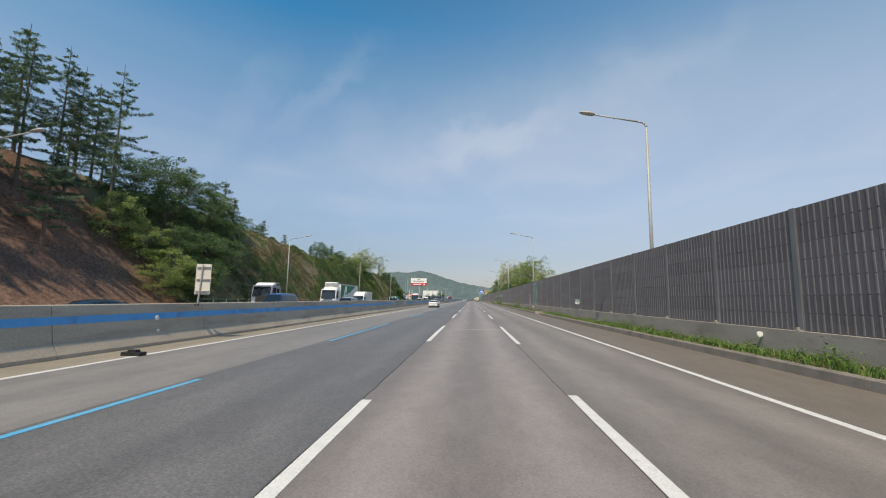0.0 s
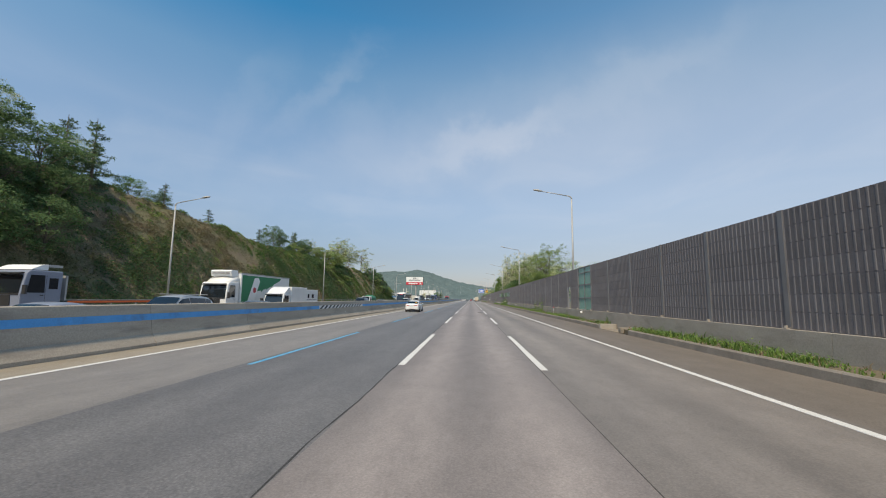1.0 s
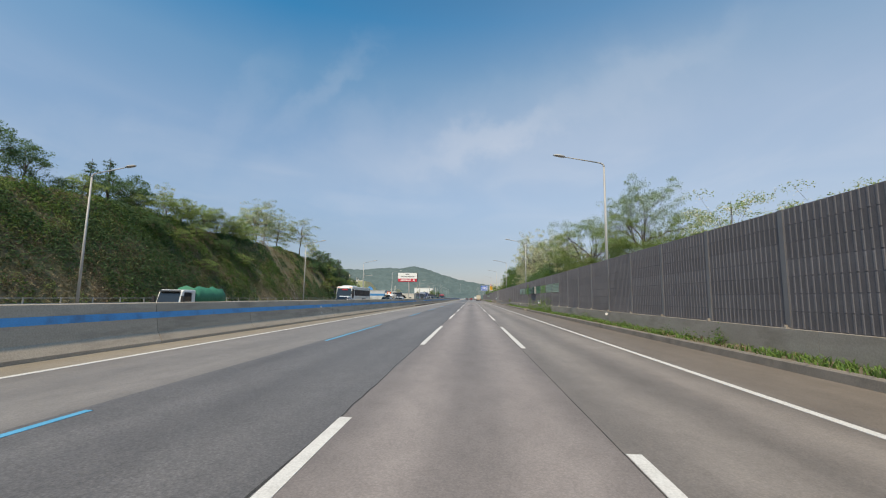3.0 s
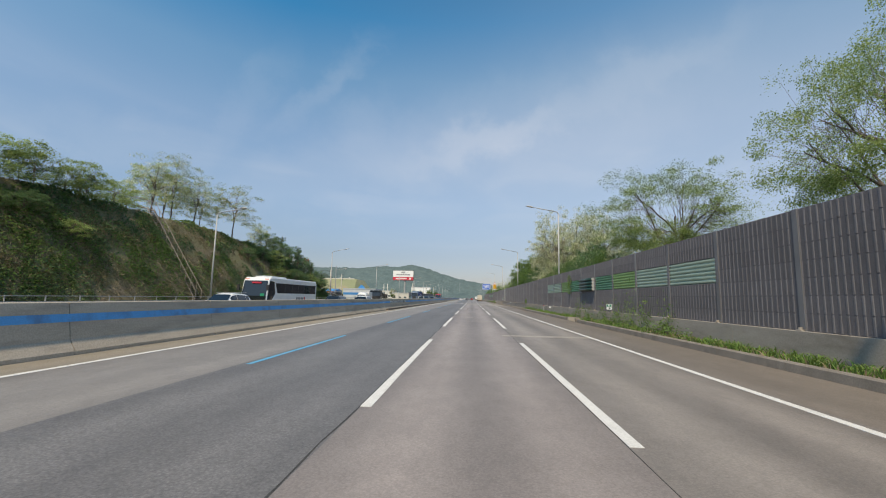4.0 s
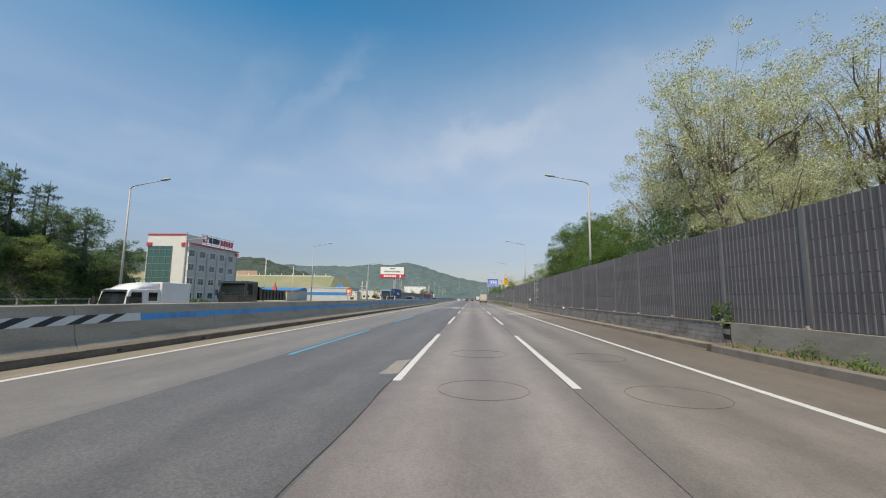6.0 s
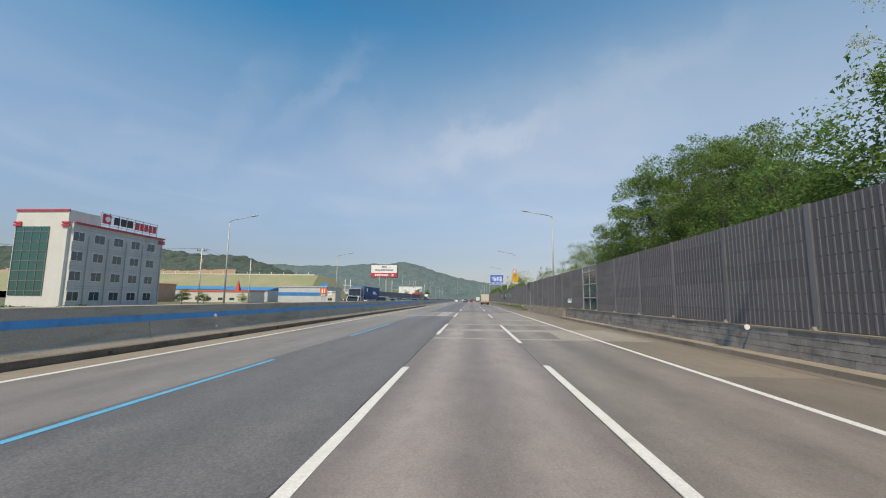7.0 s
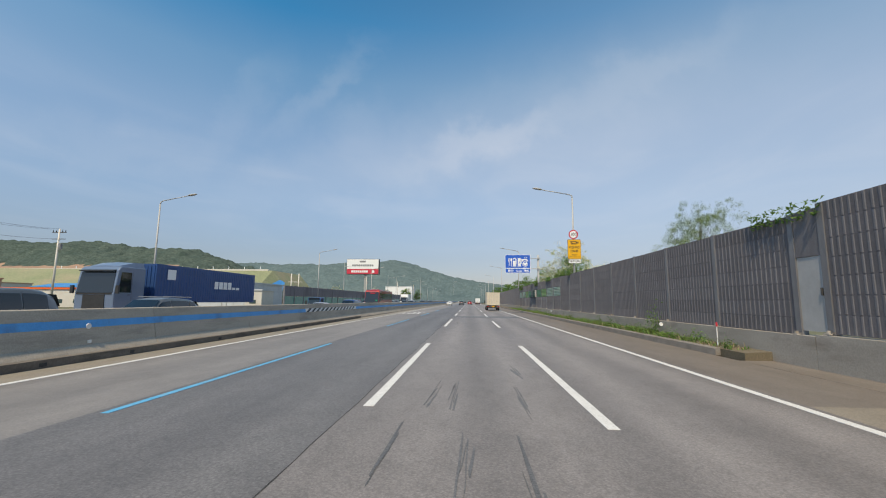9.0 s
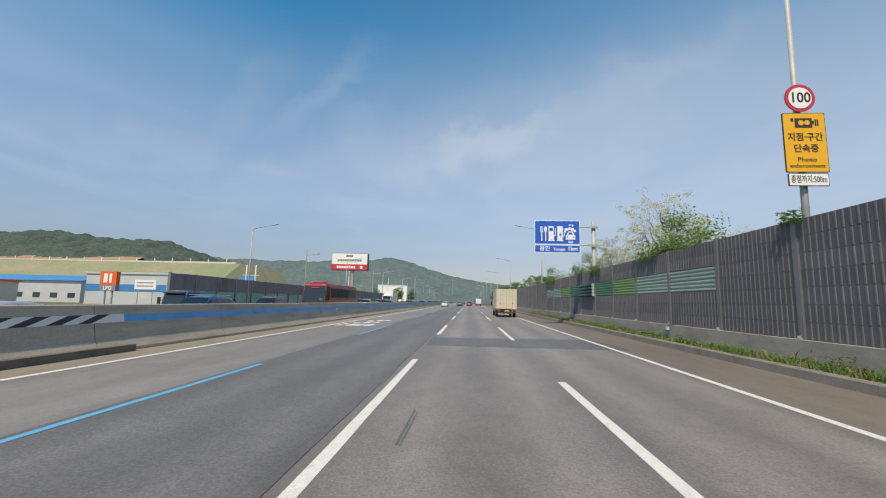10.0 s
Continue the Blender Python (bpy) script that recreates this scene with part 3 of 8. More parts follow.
PALE = "pale beige concrete repair strip in the lane"
patch([(-1.04, 23.3), (1.80, 23.3), (1.80, 23.75), (-1.04, 23.75)], M_PATCH_PALE, PALE, seed=1)
patch([(-1.42, 29.0), (-0.17, 29.0), (-0.17, 29.35), (-1.42, 29.35)], M_PATCH_PALE, PALE, seed=2)
patch([(0.15, 60.7), (1.7, 60.7), (1.7, 61.15), (0.15, 61.15)], M_PATCH_PALE, PALE, seed=3)
patch([(2.9, 63.8), (4.4, 63.8), (4.4, 64.2), (2.9, 64.2)], M_PATCH_PALE, PALE, seed=4)
patch([(1.4, 126.75), (5.5, 126.75), (5.5, 127.4), (1.4, 127.4)], M_PATCH_PALE, PALE, seed=5)
patch([(-0.1, 138.3), (1.65, 138.3), (1.65, 138.95), (-0.1, 138.9)], M_PATCH_PALE, PALE, seed=21)
patch([(-1.42, 144.0), (0.12, 144.0), (0.12, 144.55), (-1.42, 144.55)], M_PATCH_PALE, PALE, seed=6)
patch([(-1.32, 149.95), (0.03, 149.95), (0.03, 150.25), (-1.32, 150.25)], M_PATCH_PALE, PALE, seed=7)
patch([(2.02, 155.35), (5.35, 155.3), (5.35, 155.75), (2.02, 155.75)], M_PATCH_PALE, PALE, seed=8)
patch([(2.2, 160.7), (3.7, 160.7), (3.7, 161.1), (2.2, 161.1)], M_PATCH_PALE, PALE, seed=9)
patch([(-1.66, 206.85), (5.3, 206.85), (5.3, 207.35), (-1.66, 207.35)], M_PATCH_PALE, PALE, seed=10)
patch([(-1.45, 211.2), (5.3, 211.1), (5.3, 212.8), (-1.40, 212.8)], M_PATCH_PALE, PALE, seed=11)
patch([(-1.04, 208.8), (-0.42, 208.8), (-0.44, 211.3), (-1.03, 211.3)], M_PATCH_PALE, PALE, seed=12)
patch([(3.88, 207.3), (5.32, 207.2), (5.32, 211.2), (4.05, 211.2)], M_PATCH_PALE, PALE, seed=13)
patch([(5.5, 206.9), (7.6, 206.9), (7.5, 213.4), (5.5, 213.0)], M_PATCH_PALE, "pale beige concrete repair on the shoulder", seed=22)
patch([(-2.2, 170.9), (-1.76, 171.0), (-1.76, 173.1), (-2.15, 172.8)], M_PATCH_PALE, "small broken out patch at the lane joint", seed=23)
patch([(-1.70, 216.6), (5.2, 216.6), (5.2, 217.6), (-1.70, 217.6)], M_PATCH_PALE, PALE, seed=14)
patch([(0.62, 222.2), (2.0, 222.35), (1.66, 223.6), (0.29, 223.45)], M_PATCH_PALE, PALE, seed=15)
patch([(2.4, 222.65), (5.05, 223.1), (5.28, 224.1), (2.06, 223.8)], M_PATCH_PALE, PALE, seed=16)
patch([(-3.55, 229.6), (-2.5, 229.6), (-2.28, 243.0), (-3.65, 243.0)], M_STRIP_GREY, "pale concrete strip along the left lane", seed=17)
patch([(-9.0, 229.6), (-3.6, 229.6), (-3.6, 230.6), (-9.0, 230.6)], M_PATCH_PALE, PALE, seed=18)
patch([(-5.5, 243.5), (5.3, 243.5), (5.3, 245.6), (-1.8, 245.6), (-2.4, 244.4), (-5.5, 244.3)], M_PATCH_DARK, "dark asphalt strip at the start of the new paving", seed=19)
patch([(-1.80, 284.9), (6.1, 284.9), (5.75, 289.2), (-1.78, 288.3)], M_PATCH_DARK, "dark asphalt patch across two lanes", seed=20, rough=0.03)


def tyre_smear(x, y0, y1, w, seed, lean=0.0):
    rnd = random.Random(seed)
    return patch([(x - w / 2, y0), (x + w / 2, y0 + rnd.uniform(-.2, .2)), (x + w / 2 + lean, y1), (x - w / 2 + lean, y1 + rnd.uniform(-.3, .3))], M_PATCH_DARK, "black tyre scrape on the asphalt", 0.004, seed, 0.006)


SMEARS = [(-0.97, 273.9, 275.4, 0.035, .02), (-0.92, 273.9, 275.4, 0.02, .02)]
sm = random.Random(17)
for x0, y0, dx in ((-0.75, 249.2, 0.10), (-0.35, 249.4, 0.05), (1.1, 252.2, -0.08), (-0.1, 246.4, 0.05), (0.55, 246.0, 0.0), (-1.0, 246.6, 0.05), (0.9, 249.0, -0.05)):
    for _ in range(4):
        a = y0 + sm.uniform(-.3, .5)
        SMEARS.append((x0 + sm.uniform(-.07, .07), a, a + sm.uniform(0.6, 1.9), sm.uniform(0.012, 0.03), dx + sm.uniform(-.03, .03)))
for i, (xx, a, b, w, ln) in enumerate(SMEARS):
    tyre_smear(xx, a, b, w, 40 + i, ln)
# a thin black strip on the lane and a small rubber lump further back
g = Geo()
g.box(0.98, 1.62, 79.3, 79.45, 0.004, 0.03), g.box(1.05, 1.3, 79.42, 79.55, 0.004, 0.02)
solid("black_scrap", g, M_BLACK, "thin flat black strip on the lane", "debris", kind="")
g = Geo()
g.box(-9.55, -9.0, 10.9, 11.15, 0.004, 0.10), g.box(-9.4, -9.15, 10.95, 11.1, 0.1, 0.16)
solid("black_scrap", g, M_BLACK, "small black rubber lump at the edge line", "debris", kind="")


def loop_cut(cx, cy, r, seed):
    """A thin round saw cut of a traffic sensor."""
    g = Geo()
    n = 40
    vs = []
    for i in range(n):
        a = 2 * math.pi * i / n
        for rr, z in ((r, .004), (r + .006, .004), (r + .003, -.02)):
            vs.append((cx + rr * math.cos(a), cy + rr * math.sin(a), z))
    fs = []
    for i in range(n):
        a, b = 3 * i, 3 * ((i + 1) % n)
        fs += [(a, a + 1, b + 1, b), (a, b, b + 2, a + 2), (a + 1, a + 2, b + 2, b + 1)]
    g.add(vs, fs)
    return solid("sensor_cut", g, M_CRACK, "thin round saw cut of a traffic sensor", "saw cut")


loop_cut(0.1, 169.6, 0.85, 1)
loop_cut(3.55, 169.5, 0.85, 2)
loop_cut(0.1, 174.6, 0.85, 3)
loop_cut(3.55, 174.4, 0.85, 4)

# ---- median barrier ----
BAR = [(-10.45, 0.0), (-10.45, 0.10), (-10.63, 0.40), (-10.79, 1.36), (-10.81, 1.38), (-10.99, 1.38), (-11.01, 1.36), (-11.17, 0.40), (-11.35, 0.10), (-11.35, 0.0)]
median = tagged(new("median_barrier"), "grey cast concrete median barrier with a blue painted band", "barrier", "", "structure")
BL = 6.0
g = Geo()
g.extrude(BAR, 0.012, BL - 0.012)
piece_mesh = g.mesh("barrier_piece", M_BARRIER)
for i in range(-8, 72):
    ob = part("barrier_piece", piece_mesh, None, median)
    ob.location = (0, 4.0 + BL * i, 0)
g = Geo()
g.extrude(BAR, 4.0 + BL * 72, ROAD_END)
part("far_stretch", g, M_BARRIER, median)
g = Geo()
g.extrude([(-10.60, 0.0), (-10.60, 0.1), (-10.75, 0.4), (-10.85, 1.34), (-10.95, 1.34), (-11.05, 0.4), (-11.2, .1), (-11.2, 0)], -44.0, 436.0)
part("joint_core", g, M_CRACK, median)


def face_x(z, out=0.0):
    return -10.63 - 0.16 * (z - 0.40) / 0.96 + out


def band(y0, y1, z0, z1, mat, name, out=0.005, label="", parent=None, shear=0.0):
    g = Geo()
    vs = []
    for o in (-0.01, out):
        vs += [(face_x(z0, o), y0, z0), (face_x(z0, o), y1, z0), (face_x(z1, o), y1 + shear, z1), (face_x(z1, o), y0 + shear, z1)]
    g.add(vs, [(0, 1, 2, 3), (4, 5, 6, 7), (0, 1, 5, 4), (1, 2, 6, 5), (2, 3, 7, 6), (3, 0, 4, 7)])
    return part(name, g, mat, parent or median, label)


STRIPED = [(55.6, 67.4), (161.6, 174.2), (269.0, 281.0)]
edges = [Y_OLD] + [v for s_ in STRIPED for v in s_] + [900.0]
for a, b in zip(edges[::2], edges[1::2]):
    band(a, b, 0.86, 1.07, M_BAND_BLUE, "blue_band", label="blue painted band")
M_STRIPE_W = surf("striped_board_white", (0.66, 0.66, 0.64), (0.74, 0.74, 0.72), 2.0, 0.6, grain_mix=0.08)
M_STRIPE_K = surf("striped_board_black", (0.02, 0.02, 0.022), (0.04, 0.04, 0.04), 2.0, 0.6, grain_mix=0.08)
for a, b in STRIPED:
    board = thing("hazard_board", "black and white diagonally striped board on the median", "hazard board", group="striped hazard boards")
    band(a, b, 0.86, 1.10, M_STRIPE_W, "board", 0.010, parent=board)
    n = int((b - a - 0.6) / 0.86)
    for i in range(n):
        y = a + 0.06 + i * (b - a - 0.7) / n
        band(y, y + 0.40, 0.862, 1.098, M_STRIPE_K, "stripe", 0.014, parent=board, shear=0.62)

for i in range(-1, 9):      # round and square reflectors on the median
    y = 13.55 + 48.0 * i
    rf = thing("road_reflector", "small white round reflector above a square one on the median", "reflector", (0, y, 0), group="median reflectors")
    g = Geo()
    g.tube((face_x(0.90), 0, 0.90), (face_x(0.90, 0.03), 0, 0.90), 0.075, n=16)
    part("round_lens", g, M_WHITE, rf)
    g = Geo()
    g.box(face_x(0.47, -.02), face_x(0.47, 0.03), -0.05, 0.05, 0.43, 0.52)
    part("square_lens", g, M_WHITE, rf)
# low drain kerb at the foot of the median
drain = tagged(new("drain_kerb"), "low dirty concrete kerb with dark drain slots at the median", "kerb", "", "structure")
g = Geo()
g.box(-10.46, -10.22, 158.0, 281.0, 0.0, 0.20)
part("kerb_body", g, M_DRAIN, drain)
ds = random.Random(23)
for i in range(26):
    g = Geo()
    y = 159.0 + i * 4.6 + ds.uniform(-1.4, 1.4)
    g.box(-10.23, -10.214, y, y + ds.uniform(0.12, 0.4), 0.04, 0.13)
    part("drain_slot", g, M_CRACK, drain)

# ---- kerb and verge by the noise wall ----
KERB_RUNS = [(-40.0, 49.3), (52.7, 140.3), (142.9, 177.0), (255.6, 420.0)]
M_KERB = surf("dusty_kerb_concrete", (0.19, 0.168, 0.145), (0.26, 0.23, 0.20), 1.6, 0.9, 30.0, 0.2, stain=(0.13, 0.115, 0.10), stain_scale=1.0, grain_mix=0.12)
kerb = tagged(new("kerb"), "low grey concrete kerb along the shoulder", "kerb", "", "structure")
g = Geo()
g.extrude([(XK, 0), (XK + 0.16, 0), (XK + 0.16, 0.25), (XK + 0.05, 0.25), (XK + 0.01, 0.21)][::-1], 0.006, 2.994)
kerb_mesh = g.mesh("kerb_stone", M_KERB)
for a, b in KERB_RUNS:
    n = int((b - a) / 3.0)
    for i in range(n):
        part("kerb_stone", kerb_mesh, None, kerb).location = (0, a + (b - a - 3 * n) / 2 + 3.0 * i, 0)
for a, b in KERB_RUNS:
    g = Geo()
    g.extrude([(XK + 0.16, -.1), (8.96, -.1), (8.96, 0.27), (XK + 0.16, 0.22)], a, b)
    solid("verge", g, M_VERGE, "narrow soil verge behind the kerb", "verge")
for a, b in ((49.3, 52.7), (140.3, 142.9)):     # drain chutes with pale end blocks
    g = Geo()
    g.box(XK, 8.96, a, b, -0.2, 0.02)
    solid("drain_chute", g, M_CONC_DIRTY, "open concrete drain gap in the verge", "drain")
    for y in (a, b):
        g = Geo()
        g.box(XK - 0.02, 8.95, y - 0.16, y + 0.16, 0.0, 0.30)
        bevelled(solid("end_block", g, M_CONC if y == b else M_CONC_DIRTY, "pale concrete block at the end of the kerb", "concrete block"), 0.02)

# stretch with a block wall below the panels, and the solid concrete foot after it
g = Geo()
g.box(8.35, 8.96, 177.0, 229.2, -0.1, 0.16)
solid("ledge", g, M_CONC_DIRTY, "low stained concrete ledge under the block wall", "ledge")
g = Geo()
g.extrude([(8.62, 0.0), (9.0, 0.0), (9.0, 0.86), (8.78, 0.86)], 229.2, 250.2)
bevelled(solid("concrete_foot", g, M_CONC_DIRTY, "low stained solid concrete wall under the noise panels", "wall"), 0.03)
g = Geo()
g.box(XK, 9.0, 177.0, 255.6, -0.2, 0.004)
solid("shoulder_strip", g, M_SHOULDER, "dusty paved strip beside the wall", "road")

# ---- noise wall ----
WX = 9.15
POSTS = [12.15 + 3.846 * k for k in range(-11, 63)]
POSTS2 = [254.75 + 3.76 * k for k in range(0, 40)]
BAYS = [(a, b, 0.97, 3.42) for a, b in zip(POSTS, POSTS[1:])] + [(250.27, 253.75, 0.94, 3.42)] + [(a, b, 0.85, 3.36) for a, b in zip(POSTS2, POSTS2[1:])]


def rib_panel(w, h):
    """One cassette: a slab with upright ribs in front of dark recesses and a rail above and below."""
    g = Geo()
    g.box(0.012, 0.13, 0.09, w - 0.09, 0.0005, h - 0.0005, 1)
    n = 17
    pitch = (w - 0.18) / n
    for i in range(n + 1):
        y = 0.09 + i * pitch
        a, b = max(0.09, y - 0.040), min(w - 0.09, y + 0.040)
        v = [(0.012, a, 0.014), (0.0, a + .018, 0.022), (0.0, b - .018, 0.022), (0.012, b, 0.014), (0.012, a, h - .014), (0.0, a + .018, h - .022), (0.0, b - .018, h - .022), (0.012, b, h - .014)]
        g.add(v, [(0, 1, 5, 4), (1, 2, 6, 5), (2, 3, 7, 6), (0, 3, 2, 1), (4, 5, 6, 7)], 0)
    return g


def louvre_panel(w, h, n=3):
    g = Geo()
    g.box(0.06, 0.13, 0.09, w - 0.09, 0.004, h - 0.004, 0)
    for i in range(n):
        z0 = h * i / n
        g.extrude([(0.06, z0 + 0.01), (0.0, z0 + 0.06), (0.0, z0 + h / n - 0.05), (0.06, z0 + h / n - 0.012)][::-1], 0.09, w - 0.09, 0)
    return g


panel_cache = {}


def panel_mesh(kind, w, h, mats):
    key = (kind, round(w, 2), round(h, 3), mats[0].name)
    if key not in panel_cache:
        geo = rib_panel(w, h) if kind == "rib" else louvre_panel(w, h)
        panel_cache[key] = geo.mesh("panel", mats)
    return panel_cache[key]


M_PALE_G = surf("pale_green_louvre", (0.30, 0.40, 0.33), (0.36, 0.46, 0.39), 2.0, 0.55, rand=0.05, grain_mix=0.08)
M_YEL_G = surf("yellow_green_louvre", (0.19, 0.32, 0.12), (0.23, 0.37, 0.15), 2.0, 0.55, rand=0.05, grain_mix=0.08)
M_MID_G = surf("mid_green_louvre", (0.075, 0.22, 0.135), (0.10, 0.27, 0.165), 2.0, 0.55, rand=0.05, grain_mix=0.08)
M_DK_G = surf("dark_green_tube", (0.012, 0.05, 0.04), (0.02, 0.07, 0.055), 2.0, 0.4, grain_mix=0.08)
TINTS = {}
for centre, rows in ((140.9, 1), (301.6, 1)):
    for off, m in ((-4, M_PALE_G), (-3, M_PALE_G), (-2, M_YEL_G), (-1, M_MID_G), (0, M_DK_G), (1, M_MID_G), (2, M_YEL_G), (3, M_PALE_G), (4, M_PALE_G)):
        TINTS[(centre, off)] = m


def tint_of(a, b):
    mid = (a + b) / 2
    for c, step in ((140.9, 3.84), (301.6, 3.76)):
        k = round((mid - c) / step)
        if abs(k) <= 4 and abs(mid - c - k * step) < 1.9:
            return TINTS[(c, k)]
    return None


NAMES = {}
sections = []
for lo, hi in ((-40, 100), (100, 176), (176, 255), (255, 330), (330, 420)):
    sections.append((lo, hi, tagged(new("noise_wall"), "dark grey ribbed noise barrier wall between steel posts", "noise barrier", "", "structure")))


def section_at(y):
    for lo, hi, ob in sections:
        if lo <= y < hi:
            return ob
    return sections[-1][2]


for a, b, z0, hh in BAYS:
    sec, w, mid = section_at((a + b) / 2), b - a, (a + b) / 2
    h = hh / 7
    if 57.5 < mid < 62 or 219 < mid < 224:      # glazed bays
        dark = mid > 200
        pane_m, rail_m = (M_DKGREEN_GLASS if dark else M_GREEN_GLASS), (M_STEEL if dark else M_POST)
        rows = [0.0, 0.95, 2.0, 2.98, hh]
        for i in range(4):
            for j in range(2):
                g = Geo()
                g.box(WX + 0.05, WX + 0.07, a + 0.10 + j * (w / 2 - .08), a + j * (w / 2 - 0.1) + w / 2 - 0.02, z0 + rows[i] + 0.03, z0 + rows[i + 1] - 0.03)
                part("pane", g, pane_m, sec, "green tinted glass pane")
            g = Geo()
            g.box(WX, WX + 0.10, a + 0.1, b - 0.1, z0 + rows[i + 1] - 0.05, z0 + rows[i + 1] + 0.03)
            part("rail", g, rail_m, sec)
        g = Geo()
        g.box(WX + .01, WX + 0.09, mid - 0.03, mid + 0.03, z0, z0 + hh - .055)
        part("mullion", g, rail_m, sec)
        for yy in (a + 0.1, b - 0.1):
            g = Geo()
            g.box(WX - .01, WX + 0.09, yy - 0.035, yy + 0.035, z0, z0 + hh - .055)
            part("mullion", g, rail_m, sec)
        continue
    tint = tint_of(a, b)
    for i in range(7):
        z = z0 + i * h
        if 61.7 < mid < 65.8 and z < 2.8:       # bay with the open doorway
            ob = part("panel", panel_mesh("rib", 2.85, h, (M_RIB, M_RECESS)), None, sec)
        elif tint and i in (3, 4):
            ob = part("panel", panel_mesh("louvre", w, h, (tint,)), None, sec)
            if tint is M_DK_G:
                for j in range(2):
                    g = Geo()
                    zc = z + h * (j + 0.5) / 2
                    g.tube((WX - 0.10, a + 0.12, zc), (WX - 0.10, b - 0.12, zc), 0.115, n=14)
                    part("tube", g, M_DK_G, sec, "dark green sound absorbing tube", True)
                    for yy in (a + .105, b - .12):
                        g = Geo()
                        g.tube((WX - 0.10, yy, zc), (WX - 0.10, yy + .015, zc), 0.122, n=14)
                        part("tube_cap", g, M_STEEL, sec)
        else:
            ob = part("panel", panel_mesh("rib", w, h, (M_RIB, M_RECESS)), None, sec)
        ob.location = (WX, a, z)
g = Geo()
g.box(0, 0.16, -0.10, 0.10, 0, 1), g.box(-0.02, 0.0, -0.095, 0.095, 0, 1.0), g.box(-0.06, -0.02, -0.09, 0.09, 0.0, 0.02)
post_mesh = g.mesh("post", M_POST)
g = Geo()
g.tube((-0.07, 0.0, 0.03), (-0.07, 0.0, 0.10), 0.05, n=8), g.box(-0.13, 0.0, -0.09, 0.09, 0.0, 0.035)
foot_mesh = g.mesh("post_foot", M_CONC)
for y in POSTS + [253.72] + POSTS2:
    z0, top = (0.97, 4.41) if y < 252 else ((0.92, 4.36) if y < 254 else (0.85, 4.25))
    ob = part("post", post_mesh, None, section_at(y))
    ob.location, ob.scale = (WX, y, z0 - .01), (1, 1, top - z0)
    part("post_foot", foot_mesh, None, section_at(y)).location = (WX - .02, y, z0)
for a, b, z in ((-40, 176.9, .97), (250.2, 254.0, .9), (254.0, 402, .85)):     # concrete footing below the panels, cast in lengths
    n = max(1, int((b - a) / 7.68))
    for i in range(n):
        g = Geo()
        g.box(8.95, 9.45, lerp(a, b, i / n) + 0.008, lerp(a, b, (i + 1) / n) - 0.008, -0.1, z)
        part("footing", g, M_CONC, section_at(lerp(a, b, (i + .5) / n)))
g = Geo()
g.box(9.0, 9.4, -40, 402, -0.1, 0.84)
solid("wall_core", g, M_CRACK, "dark concrete core of the wall footing", "wall")
# block courses
bw = sections[2][2]
g = Geo()
g.box(0, 0.30, 0.006, 0.794, 0.005, 0.185)
blk = g.mesh("block", M_BLOCK)
for r in range(4):
    for i in range(65):
        ob = part("block", blk, None, bw)
        ob.location = (8.96 + 0.012 * ((i * 7 + r * 3) % 3) / 3, 177.0 + 0.8 * i + (0.4 if r % 2 else 0.0), 0.16 + 0.19 * r)
g = Geo()
g.box(8.94, 9.5, 177.0, 250.2, 0.915, 0.968)
part("coping", g, M_CONC_DIRTY, bw)
# upper doorway frame with the open gap, and the closed grey door further on
g = Geo()
g.box(WX - .02, WX + .16, 64.60, 64.68, .97, 2.95), g.box(WX - .02, WX + .16, 64.60, 65.45, 2.88, 2.95)
tagged(part("door_1", g, M_POST), "steel frame of an open doorway in the noise wall", "doorway", "", "structure")
g = Geo()
g.box(0, 0.05, 0, .92, 0, 2.0)
d2 = tagged(part("door_2", g, M_STEEL, at=(WX + 0.02, 253.78, 0.97)), "closed pale grey steel door in the noise wall", "door", "", "structure")
g = Geo()
g.box(-.05, 0.0, .08, .12, 0.95, 1.15)
part("door_handle", g, M_DARKSTEEL, d2)
g = Geo()
g.box(WX, WX + .12, 253.75, 254.75, 2.98, 4.25)
part("door_head", g, M_RIB, sections[2][2])

# ---- street lamps ----
LAMP_Y = [-20.6, 22.94, 66.45, 110.64, 155.0, 196.86, 238.4, 281.25] + [326 + 43.4 * i for i in range(12)]


